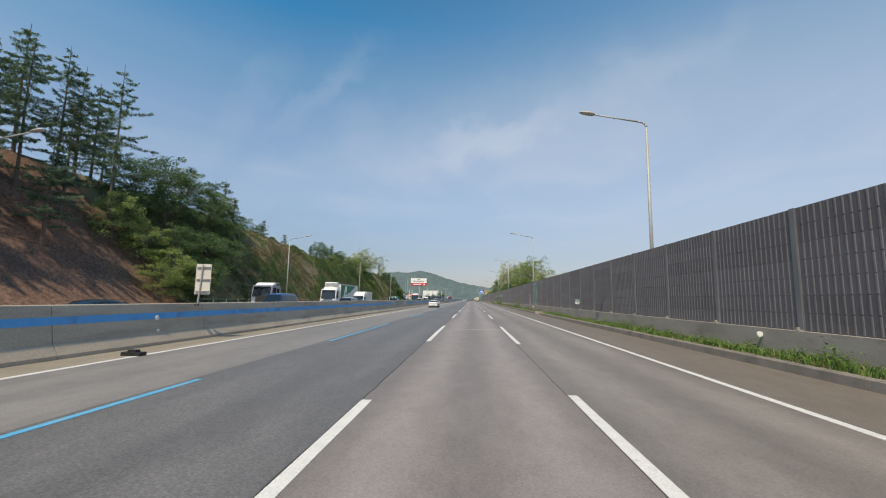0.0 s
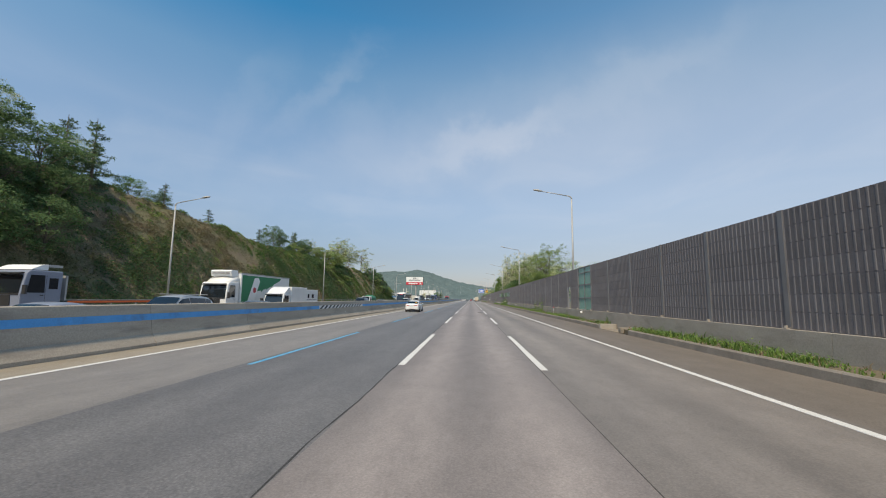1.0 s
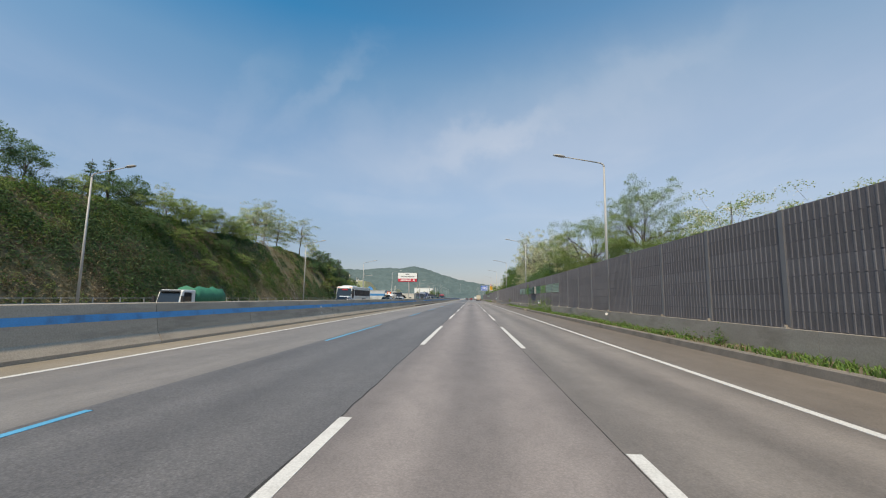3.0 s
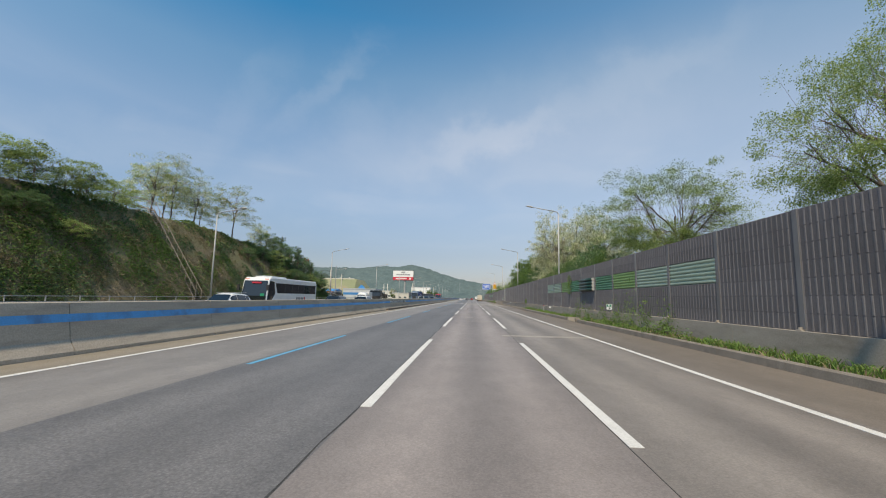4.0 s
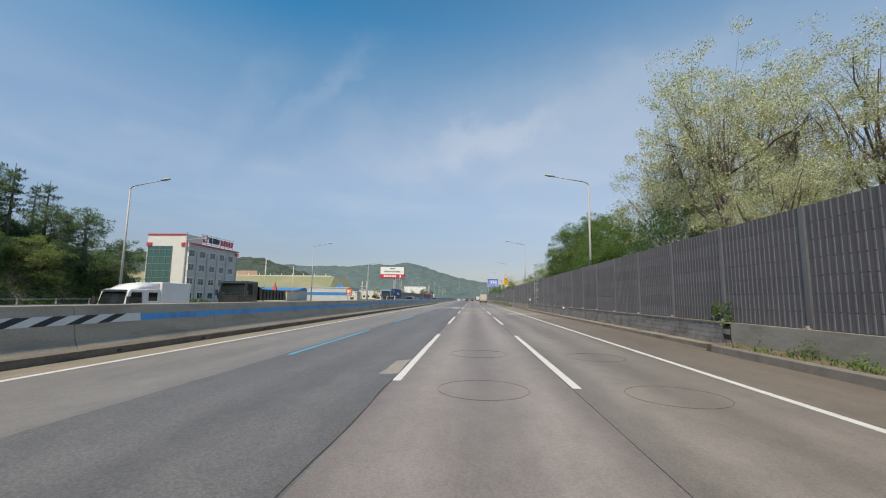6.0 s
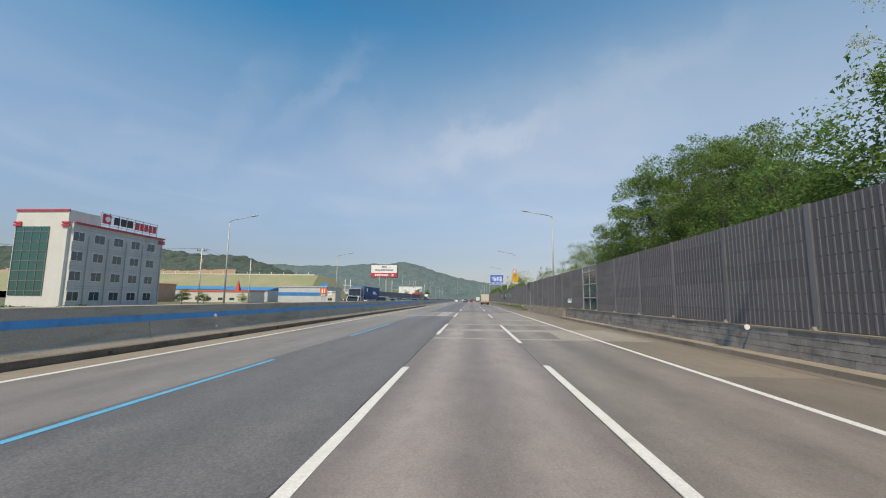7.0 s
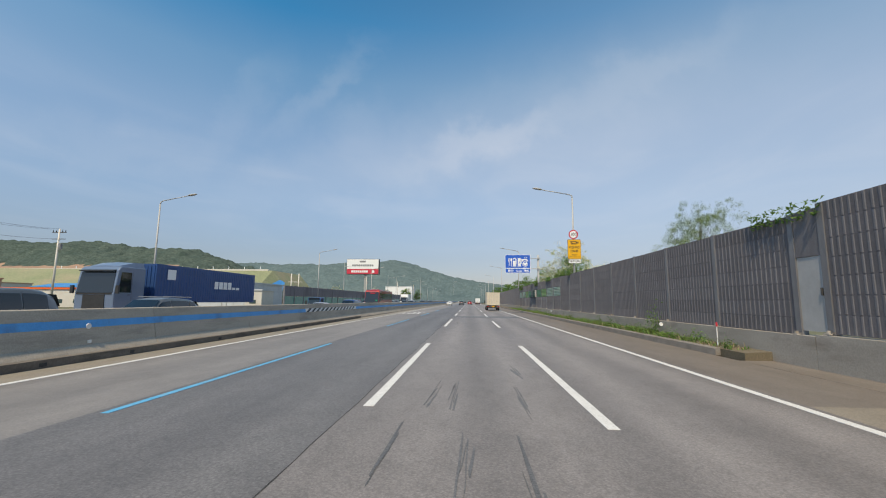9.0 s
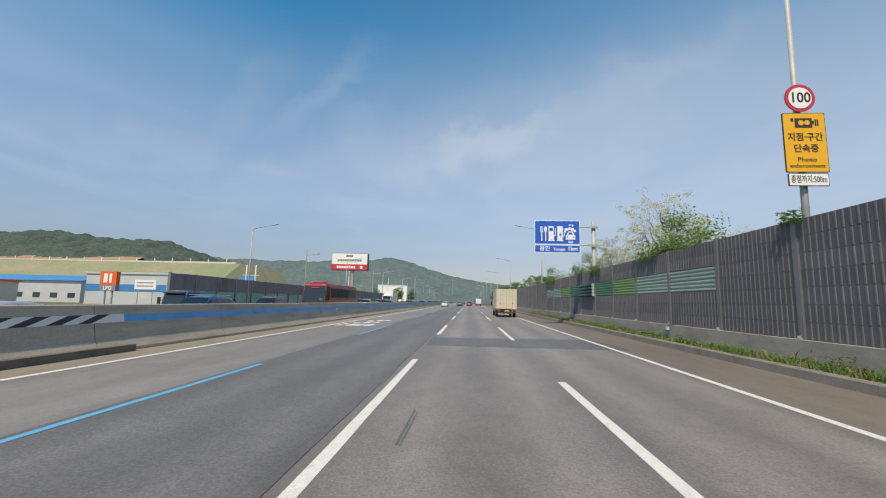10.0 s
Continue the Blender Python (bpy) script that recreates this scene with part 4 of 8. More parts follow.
def street_lamp(x, y, h, side):
    """A tapered steel pole with one upswept arm; side +1 reaches towards +x."""
    lamp = thing("street_lamp", "tall pale galvanised street lamp with one arm over the road", "street lamp", (x, y, 0), group="highway street lamps")
    g = Geo()
    g.tube((0, 0, 0), (0, 0, h - 0.25), 0.115, 0.065, 12)
    part("pole", g, M_STEEL, lamp, smooth=True)
    g = Geo()
    pts = [(0, 0, h - 0.25), (side * 0.05, 0, h - 0.08), (side * 0.18, 0, h + 0.02), (side * 0.45, 0, h + 0.09), (side * 2.9, 0, h + 0.55)]
    g.path(pts, [0.065, 0.06, 0.055, 0.05, 0.04], 8)
    part("arm", g, M_STEEL, lamp, smooth=True)
    bm = bmesh.new()
    bmesh.ops.create_uvsphere(bm, u_segments=16, v_segments=8, radius=0.5)
    for v in bm.verts:
        v.co.x *= 0.95 * (1.0 + 0.25 * side * v.co.x)
        v.co.y *= 0.42
        v.co.z = v.co.z * (0.26 if v.co.z > 0 else 0.10)
    me = bpy.data.meshes.new("lamp_head")
    bm.to_mesh(me)
    bm.free()
    me.materials.append(M_STEEL)
    me.shade_smooth()
    hd = part("lamp_head", me, None, lamp, "flat grey luminaire")
    hd.location, hd.rotation_euler = (side * 3.2, 0, h + 0.60), (0, -side * 0.18, 0)
    g = Geo()
    g.box(-0.16, 0.16, -0.16, 0.16, 0, 0.03)
    part("base_plate", g, M_STEEL, lamp)
    return lamp


lr = street_lamp(9.85, LAMP_Y[0], 11.75, -1)
ll = street_lamp(-30.6, LAMP_Y[0], 11.2, 1)
LAMP_LEFT = LAMP_Y[1:4] + [154.1, 195.3, 238.1, 280.4, 324.0] + LAMP_Y[9:]
for y in LAMP_Y[1:]:
    copy_thing(lr, pose(9.68 if 238 < y < 282 else 9.85, y, 0))
for y in LAMP_LEFT:
    copy_thing(ll, pose(-30.6, y, 0))

# ---- cut slope beside the oncoming lanes ----
RIDGE = [(-120, 16.5), (0, 16.2), (40, 15.8), (50, 15.5), (60, 15.2), (72, 14.4), (80, 13.2), (90, 12.4), (105, 11.5), (125, 11.1), (153, 11.0), (170, 10.6), (182, 10.0), (192, 8.0), (199, 5.6), (205, 3.0), (211, 0.8), (216, 0.0), (240, -0.2)]


WIDE = [(-120, 15.0), (30, 15.0), (50, 14.5), (65, 12.5), (80, 10.0), (100, 8.0), (120, 7.6), (400, 7.6)]     # how far back the ridge lies
SAG = [(-120, 1.3), (45, 1.3), (70, 1.0), (400, 1.0)]                                                            # hollow lower slope at the wooded end


def slope_z(x, y):
    """Height of the slope: a steep cut up to the ridge, then a gentle rise away from the road."""
    r, w = curve_at(RIDGE, y), curve_at(WIDE, y)
    s = (-31.3 - x) / w
    if s <= 0:
        return 0.0
    n = noise.noise((x * 0.16, y * 0.12, 1.0)) * 0.6 + noise.noise((x * 0.5, y * 0.45, 4.0)) * 0.3
    k = min(s, 1.0) ** curve_at(SAG, y)
    z = r * (k * (1.25 - 0.25 * k)) + n * min(s, 1.0) * min(1.0, r / 5)
    if s > 1:
        z += min((s - 1) * w, 20) * 0.10 * min(1.0, r / 6) - max(0, (s - 3.5)) * 0.15
    if x < -80:     # the hill falls away behind
        z = lerp(-0.6, z, max(0.0, (x + 115) / 35))
    return z


def grid_mesh(name, xs, ys, fz, mat):
    vs = [(x, y, fz(x, y)) for y in ys for x in xs]
    k = len(xs)
    fs = [(j * k + i, j * k + i + 1, (j + 1) * k + i + 1, (j + 1) * k + i) for j in range(len(ys) - 1) for i in range(k - 1)]
    me = bpy.data.meshes.new(name)
    me.from_pydata(vs, [], fs)
    me.materials.append(mat)
    me.shade_smooth()
    return me


hx = [-29.9, -30.6, -31.3] + [-31.3 - 0.76 * i for i in range(1, 22)] + [-48.5, -51, -55, -62, -75, -82, -95, -106, -115]
hy = [-120 + 2.0 * i for i in range(181)]
hill_me = grid_mesh("hillside", hx, hy, slope_z, M_SLOPE)
hill_me.materials.append(M_RED_SOIL)
for f in hill_me.polygons:      # bare red soil at the wooded end
    c = f.center
    if c.y + 5 * noise.noise((c.x * 0.3, c.y * 0.3, 2.0)) < 47 + 0.35 * (c.x + 31.3):
        f.material_index = 1
tagged(new("hillside", hill_me), "steep brown cut slope overgrown with weeds and shrubs", "hillside", "", "structure")


def leaf_cloud(points, size, rnd_seed, droop=0.3, stretch=1.6, lay=1.0):
    """One pointed leaf at each of the given points; returns corner places and the count."""
    rs = np.random.RandomState(rnd_seed)
    p = np.asarray(points, float)
    n = len(p)
    d = rs.normal(size=(n, 3))
    d[:, 2] = d[:, 2] * 0.5 - droop
    d /= np.linalg.norm(d, axis=1)[:, None]
    w = np.cross(d, rs.normal(size=(n, 3)) * 0.6 + np.array([0, 0, lay]))
    w /= np.linalg.norm(w, axis=1)[:, None] + 1e-9
    s = size * rs.uniform(0.6, 1.4, n)[:, None]
    a = p - d * s * stretch / 2
    v = np.stack([a + w * s / 2, a - w * s / 2, p + d * s * stretch / 2], 1).reshape(-1, 3)
    return v, n


def leaf_mesh(name, clouds, mats):
    """Joins clouds of leaves, one material slot each."""
    vs, slots = [], []
    for i, (v, n) in enumerate(clouds):
        vs.append(v)
        slots += [i] * n
    v = np.concatenate(vs)
    n = len(v) // 3
    me = bpy.data.meshes.new(name)
    me.vertices.add(len(v))
    me.vertices.foreach_set("co", v.ravel())
    me.loops.add(n * 3)
    me.loops.foreach_set("vertex_index", np.arange(n * 3))
    me.polygons.add(n)
    me.polygons.foreach_set("loop_start", np.arange(n) * 3)
    me.polygons.foreach_set("material_index", np.array(slots))
    for m in mats:
        me.materials.append(m)
    me.update()
    me.validate()
    return me


def curve_tubes(g, p0, p1, p2, r0, r1, steps, sides):
    """A limb along a bent line from p0 over p1 to p2."""
    q, r = p0, r0
    for i in range(steps):
        t = (i + 1) / steps
        n = p0.lerp(p1, t).lerp(p1.lerp(p2, t), t)
        if steps > 2 and i < steps - 1:
            n = n + Vector(noise.noise_vector(n * 0.9)) * 0.05 * (p2 - p0).length
        rn = lerp(r0, r1, t)
        g.tube(q, n, r, rn, sides, caps=False)
        q, r = n, rn


def tree_meshes(seed, height, radius, fork=0.30, limbs=7, sprays=150, per=100, leaf=0.078, spray_r=0.42, flat=0.16, trunk_r=0.18, under=0.4, core=0.55, blossom=0.0, lump=0.35, droop=0.12, spread=0.0):
    """A forked tree: ascending limbs, branches to flat sprays of leaves near the crown's uneven skin."""
    rnd = random.Random(seed)
    rs = np.random.RandomState(seed)
    g = Geo()
    zc = height * 0.55
    top = height - zc - spray_r * flat
    wide = radius - spray_r
    base, split = Vector((0, 0, -0.5)), Vector((rnd.uniform(-.15, .15), rnd.uniform(-.15, .15), height * fork))
    lead = Vector((split.x * 1.5, split.y * 1.5, lerp(split.z, height, 0.55)))
    curve_tubes(g, split, split.lerp(lead, 0.5) + Vector((0.1, -0.06, 0)), lead, trunk_r * 0.8, trunk_r * 0.35, 3, 6)
    curve_tubes(g, base, base.lerp(split, 0.5) + Vector((0.08, 0.05, 0)), split, trunk_r * 1.25, trunk_r * 0.8, 4, 8)

    def skin(u, f):
        k = 1 + lump * noise.noise((u[0] * 1.9 + seed, u[1] * 1.9, u[2] * 1.9))
        return Vector((u[0] * wide * f * k, u[1] * wide * f * k, zc + u[2] * f * k * (top if u[2] > 0 else top * under)))

    ends = []
    for i in range(limbs):
        az = i * 2.4 + rnd.uniform(-.3, .3)
        el = rnd.uniform(0.05, 1.0) if i else 1.4
        u = (math.cos(az) * math.cos(el), math.sin(az) * math.cos(el), math.sin(el))
        e = skin(u, 0.72)
        st = split.lerp(lead, 0.85 * i / limbs)
        mid = st.lerp(e, 0.5) + Vector((-u[0] * (1 - 2.6 * spread), -u[1] * (1 - 2.6 * spread), 0.4)) * 0.12 * radius
        curve_tubes(g, st, mid, e, trunk_r * 0.52, trunk_r * 0.16, 5, 5)
        ends.append((st, mid, e))
    pts, n = [], 0
    while n < sprays:
        u = rs.normal(size=3)
        u /= np.linalg.norm(u)
        if u[2] < -0.75:
            continue
        q = skin(u, core + (1 - core) * rs.uniform() ** 0.5)
        st, mid, e = min(ends, key=lambda w: (w[2] - q).length + rnd.uniform(0, 0.3 * radius))
        t = rs.uniform(0.35, 0.95)
        o = st.lerp(mid, t).lerp(mid.lerp(e, t), t)
        bend = o.lerp(q, 0.55) + Vector((0, 0, 0.10 * (q - o).length))
        curve_tubes(g, o, bend, q, max(0.010, trunk_r * 0.08), 0.006, 1 if under < 0.8 else 2, 3)
        sr = spray_r * rs.uniform(0.6, 1.35)
        m = int(per * rs.uniform(0.6, 1.4))
        rad, th = sr * 1.55 * np.sqrt(rs.uniform(size=m)), rs.uniform(0, 2 * math.pi, m)
        c = np.stack([rad * np.cos(th), rad * np.sin(th), np.clip(rs.normal(size=m), -1.7, 1.7) * sr * flat], 1)
        c[:, 2] -= 0.18 * np.hypot(c[:, 0], c[:, 1]) ** 1.5
        pts.append(c + np.array(tuple(q)))
        n += 1
    pts = np.concatenate(pts)
    rs.shuffle(pts)
    k = int(len(pts) * (1 - blossom))
    clouds = [leaf_cloud(pts[:k], leaf, seed, droop=droop)]
    if blossom:
        clouds.append(leaf_cloud(pts[k:] - np.array([0, 0, 0.08]), leaf * 0.85, seed + 1, droop=0.9, stretch=1.8))
    return g, clouds


def make_tree(name, label, at, spec, mats, group=""):
    g, clouds = tree_meshes(**spec)
    tr = thing(name, label, "tree", at, group=group)
    part("trunk", g, M_BARK, tr, "grey brown trunk and limbs", True)
    part("crown", leaf_mesh("crown", clouds, mats), None, tr)
    tr["h0"], tr["r0"] = float(spec["height"]), float(spec["radius"])
    return tr


def place_tree(src, x, y, z, h, r, rz=0.0, label=""):
    """A repeat of a tree, with its height and crown radius in metres."""
    o = copy_thing(src, pose(x, y, z, 0, 0, rz))
    o.scale = (r / src["r0"], r / src["r0"], h / src["h0"])
    if label:
        o["label"] = label
    return o


def conifer_meshes(seed, height, layers=15, reach=2.6, needles=5200, bare=0.3):
    rnd = random.Random(seed)
    g = Geo()
    pts = []
    g.tube((0, 0, -0.5), (0.1, 0, height * 0.55), 0.17, 0.09, 8, caps=False), g.tube((0.1, 0, height * 0.55), (0, 0, height), 0.09, 0.02, 6, caps=False)
    spots = []
    for i in range(layers):
        f0 = bare + (0.97 - bare) * i / layers
        for j in range(4):
            f = f0 + rnd.uniform(-.02, .03)
            a = j * 1.57 + i * 0.9 + rnd.uniform(-.6, .6)
            ln = (reach * (1.02 - f) ** 0.75 * rnd.uniform(0.45, 1.3) + 0.2) * (0.75 if f < bare + 0.1 else 1.0)
            if rnd.random() < 0.22:
                continue
            b0 = Vector((0.06, 0, height * f))
            tip = b0 + Vector((math.cos(a) * ln, math.sin(a) * ln, ln * rnd.uniform(-0.22, 0.22)))
            mid = (b0 + tip) / 2 + Vector((0, 0, -0.12 * ln))
            g.tube(b0, mid, 0.03, 0.02, 4, caps=False), g.tube(mid, tip, 0.02, 0.008, 3, caps=False)
            spots.append((b0, mid, tip, ln))
    rs = np.random.RandomState(seed)
    wts = np.array([s_[3] for s_ in spots])
    wts /= wts.sum()
    for k in rs.choice(len(spots), needles, p=wts):
        b, m, t, ln = spots[k]
        f = rs.uniform(0.18, 1.03)
        p = b.lerp(m, f).lerp(m.lerp(t, f), f)
        w = 0.05 + 0.11 * ln * (1.05 - f)
        pts.append((p.x + rs.normal() * w, p.y + rs.normal() * w, p.z + rs.normal() * 0.05 - abs(rs.normal()) * 0.09))
    return g, [leaf_cloud(pts, 0.075, seed, droop=0.45, stretch=3.2)]


def on_slope(x, y):
    return (x, y, slope_z(x, y))


# conifers on the near slope
def make_conifer(at, seed, height, label, needles=5200, reach=2.6, bare=0.3):
    g, clouds = conifer_meshes(seed, height, needles=needles, reach=reach, bare=bare)
    tr = thing("conifer", label, "conifer", at, group="conifers on the slope")
    part("trunk", g, M_BARK, tr, "straight brown trunk", True)
    part("crown", leaf_mesh("crown", clouds, [M_NEEDLE]), None, tr)
    tr["h0"], tr["r0"] = float(height), float(reach)
    return tr


con_a = make_conifer(on_slope(-41.0, 42.8), 11, 18.5, "tall dark green conifer with open drooping branches", 9500, 5.0, 0.28)
con_b = make_conifer(on_slope(-40.0, 36.6), 12, 12.0, "tall slim dark conifer on the slope", 6000, 3.4, 0.22)
con_c = make_conifer(on_slope(-41.5, 67.5), 13, 6.3, "small pointed dark conifer on the slope", 2400, 2.2, 0.1)
for src, x, y, h, r in ((con_b, -47.5, 46.5, 13.0, 3.8), (con_b, -46.4, 43.4, 13.5, 3.8), (con_a, -45.0, 40.0, 15.0, 4.8), (con_b, -46.0, 36.6, 14, 4.0), (con_a, -42.0, 34.0, 15.5, 5.0), (con_b, -43.0, 30.4, 14, 4.0), (con_a, -39.5, 28.4, 15, 5.0), (con_b, -44.5, 26.0, 14, 4.2), (con_b, -38.0, 23.0, 13, 4.2), (con_b, -49.5, 50.0, 11, 3.4), (con_b, -37.5, 33.0, 10.0, 3.6),
                        (con_c, -45.5, 68.0, 7.4, 2.8), (con_c, -46.6, 72.6, 8.8, 2.8), (con_c, -35.0, 187.5, 5.6, 1.9), (con_c, -36.4, 190.8, 6.2, 2.0), (con_c, -34.6, 193.6, 5.2, 1.9), (con_c, -35.8, 196.6, 5.4, 1.9), (con_c, -34.2, 199.2, 4.8, 1.8), (con_c, -38.0, 195.0, 6.0, 2.0), (con_c, -37.6, 186.0, 5.6, 2.0),
                        (con_c, -42, 79, 3.6, 1.4), (con_c, -42.5, 89.5, 3.2, 1.3), (con_c, -43.5, 107.5, 4.4, 1.5), (con_c, -44.5, 126.5, 6.8, 2.0), (con_c, -43.3, 123.0, 5.8, 1.8), (con_c, -41.5, 190.5, 4.5, 1.3),
                        (con_c, -41, 196.5, 5.6, 1.5), (con_c, -40.5, 199.5, 4.6, 1.3), (con_c, -41.5, 193.4, 4.8, 1.4)):
    place_tree(src, x, y, slope_z(x, y) - 0.3, h, r, (x * 37 + y * 53) % 360)

# broadleaf trees: a few kinds, then repeats
dense = make_tree("tree", "broad dark green leafy tree on the slope", on_slope(-43.2, 52.6), dict(seed=21, height=8.0, radius=4.2, fork=0.08, limbs=7, sprays=75, per=85, leaf=0.145, spray_r=0.62, flat=0.42, under=1.4, trunk_r=0.14, lump=0.5), [M_LEAF_DARK])
light = make_tree("tree", "light green leafy tree with an open crown", on_slope(-38.6, 41.0), dict(seed=22, height=5.5, radius=2.9, fork=0.05, limbs=6, sprays=60, per=105, leaf=0.098, spray_r=0.46, flat=0.40, under=1.45, trunk_r=0.07, lump=0.5), [M_LEAF_LIGHT])
airy = make_tree("tree", "slender pale green tree with a thin airy crown", on_slope(-43.6, 163.0), dict(seed=23, height=10.5, radius=3.6, fork=0.25, limbs=8, sprays=80, per=150, leaf=0.077, spray_r=0.52, flat=0.30, under=0.9, trunk_r=0.10, core=0.45, blossom=0.36, lump=0.5), [M_LEAF_LIGHT, M_BLOSSOM])
for src, x, y, h, r, lab in ((dense, -43.0, 48.0, 6.6, 3.8, ""), (dense, -43.6, 57.4, 6.4, 4.2, ""), (dense, -42.0, 62.4, 6.0, 4.0, ""), (dense, -39.4, 49.6, 7.0, 3.8, ""), (dense, -39.2, 56.0, 6.6, 3.8, ""), (dense, -38.6, 61.4, 5.2, 3.4, ""), (dense, -36.0, 47.4, 6.0, 3.4, ""), (dense, -35.6, 52.8, 6.2, 3.6, ""), (dense, -35.8, 58.4, 5.0, 3.2, ""),
                      (dense, -33.6, 50.4, 4.6, 2.8, ""), (light, -36.8, 43.2, 4.6, 3.0, ""), (light, -34.6, 44.8, 4.6, 3.0, ""), (light, -33.4, 41.8, 3.8, 2.6, ""), (light, -33.0, 46.8, 4.0, 2.6, ""), (dense, -42.6, 66.0, 3.6, 2.8, ""), (dense, -45.0, 76.5, 3.2, 2.4, ""), (dense, -44.0, 80.5, 2.6, 1.9, ""), (airy, -45.6, 61.0, 7.2, 2.4, ""), (airy, -43.8, 67.6, 4.6, 2.2, ""), (dense, -40.4, 45.0, 4.6, 3.0, ""),
                      (dense, -43.0, 112.6, 5.4, 2.9, "small leaning green tree at the top of the slope"), (dense, -43.2, 116.0, 4.6, 2.6, ""), (light, -42.0, 121.0, 3.2, 2.2, ""), (dense, -42.4, 124.5, 4.4, 2.4, ""), (dense, -42.8, 128.0, 5.0, 2.6, ""), (light, -41.0, 127.0, 2.8, 2.2, ""), (light, -40.4, 131.5, 3.6, 2.5, ""), (light, -40.6, 134.5, 4.0, 2.5, ""), (light, -39.6, 137.5, 4.0, 2.6, ""), (light, -39.4, 141.0, 4.2, 2.7, ""), (light, -40.0, 149.6, 3.2, 2.4, ""), (light, -39.4, 145.4, 4.0, 2.6, ""), (light, -41.5, 153.0, 2.8, 2.2, ""), (light, -37.6, 133.5, 2.0, 1.9, ""), (dense, -36.6, 138.0, 2.0, 2.0, ""), (light, -36.4, 129.0, 1.9, 1.8, ""), (dense, -37.0, 125.0, 2.0, 1.9, ""), (light, -35.2, 141.0, 1.8, 1.8, ""), (light, -34.2, 131.0, 1.5, 1.6, ""), (dense, -42.2, 119.0, 2.6, 1.5, ""), (dense, -43.6, 130.5, 4.2, 2.0, ""),
                      (light, -42, 136.5, 3.6, 1.8, ""), (dense, -41.6, 141.5, 3.2, 1.8, ""), (dense, -40.6, 147.0, 2.8, 1.7, ""), (airy, -43.0, 134.0, 6.0, 1.5, ""), (airy, -42.6, 138.5, 5.0, 1.2, ""), (light, -39.0, 143.5, 2.6, 1.6, ""),
                      (airy, -44.6, 160.5, 9.4, 4.2, ""), (airy, -42.5, 166.4, 9.2, 3.8, ""), (airy, -39.7, 172.0, 9.8, 4.2, ""), (airy, -46.4, 165.0, 9.0, 3.8, ""), (airy, -44.5, 170.5, 8.6, 3.2, ""), 
                      (dense, -38.5, 181.5, 3.6, 2.4, ""), (dense, -33.6, 184.0, 3.4, 2.2, ""), (light, -35.8, 180.0, 3.2, 2.2, ""), (dense, -36.6, 184.0, 4.4, 2.5, ""), (light, -33.4, 190.5, 3.6, 2.1, ""), (dense, -33.2, 196.0, 3.8, 2.2, ""), (light, -34.2, 178.0, 2.4, 2.0, ""), (dense, -36.4, 176.5, 2.6, 2.1, ""), (light, -33.2, 172.5, 2.0, 1.8, ""), (dense, -36.0, 171.0, 2.2, 1.9, ""), (light, -39.5, 187.0, 4.2, 2.0, ""), (dense, -37.5, 190.0, 4.6, 2.1, ""), (dense, -36.5, 194.5, 4.4, 2.1, ""), (dense, -38.5, 199.5, 5.2, 2.3, ""), (dense, -36.0, 201.0, 4.4, 2.1, ""),
                      (dense, -34.0, 188.0, 2.8, 1.7, ""), (light, -33.8, 197.0, 3.0, 1.7, ""),
                      (airy, -40.5, 181.0, 5.2, 1.7, ""), (airy, -42.0, 186.0, 6.4, 2.0, ""), (dense, -34.0, 192.5, 3.0, 1.8, "")):
    place_tree(src, x, y, slope_z(x, y) - 0.25, h, r, (x * 71 + y * 29) % 360, lab)

# trees behind the noise wall
spread_a = make_tree("tree", "wide spreading green tree with bare lower limbs behind the noise wall", (19.8, 148.5, -0.2), dict(seed=31, height=15.6, radius=7.4, fork=0.22, limbs=13, sprays=400, per=205, leaf=0.065, spray_r=0.50, flat=0.45, trunk_r=0.19, under=0.35, core=0.5, lump=0.45, blossom=0.12, spread=0.4), [M_LEAF_LIGHT, M_LEAF])
bloom = make_tree("tree", "open acacia tree with cream blossom behind the noise wall", (16.6, 189.5, -0.2), dict(seed=32, height=19.5, radius=6.3, fork=0.24, limbs=13, sprays=370, per=145, leaf=0.074, spray_r=0.44, flat=0.60, trunk_r=0.20, under=0.75, core=0.35, blossom=0.64, lump=0.55, droop=0.3, spread=0.8), [M_LEAF_LIGHT, M_BLOSSOM])
full = make_tree("tree", "dense mid green leafy tree behind the noise wall", (15.2, 220.5, -0.2), dict(seed=33, height=13.0, radius=4.4, fork=0.12, limbs=10, sprays=430, per=135, leaf=0.09, spray_r=0.46, flat=0.42, trunk_r=0.2, under=0.95, core=0.55, lump=0.55, blossom=0.25, droop=0.4), [M_LEAF, M_LEAF_LIGHT])
low = make_tree("tree", "low bushy green tree above the noise wall", (12.5, 196.0, -0.2), dict(seed=34, height=7.6, radius=2.8, fork=0.12, limbs=7, sprays=95, per=130, leaf=0.09, spray_r=0.50, flat=0.5, trunk_r=0.11, under=0.95, core=0.4, lump=0.5), [M_LEAF])
far_tree = make_tree("tree", "distant low green tree beside the road", (13.2, 352.0, -0.2), dict(seed=35, height=7.6, radius=2.8, fork=0.15, limbs=5, sprays=50, per=36, leaf=0.20, spray_r=0.5, flat=0.3, trunk_r=0.12, under=0.9, core=0.4), [M_LEAF])
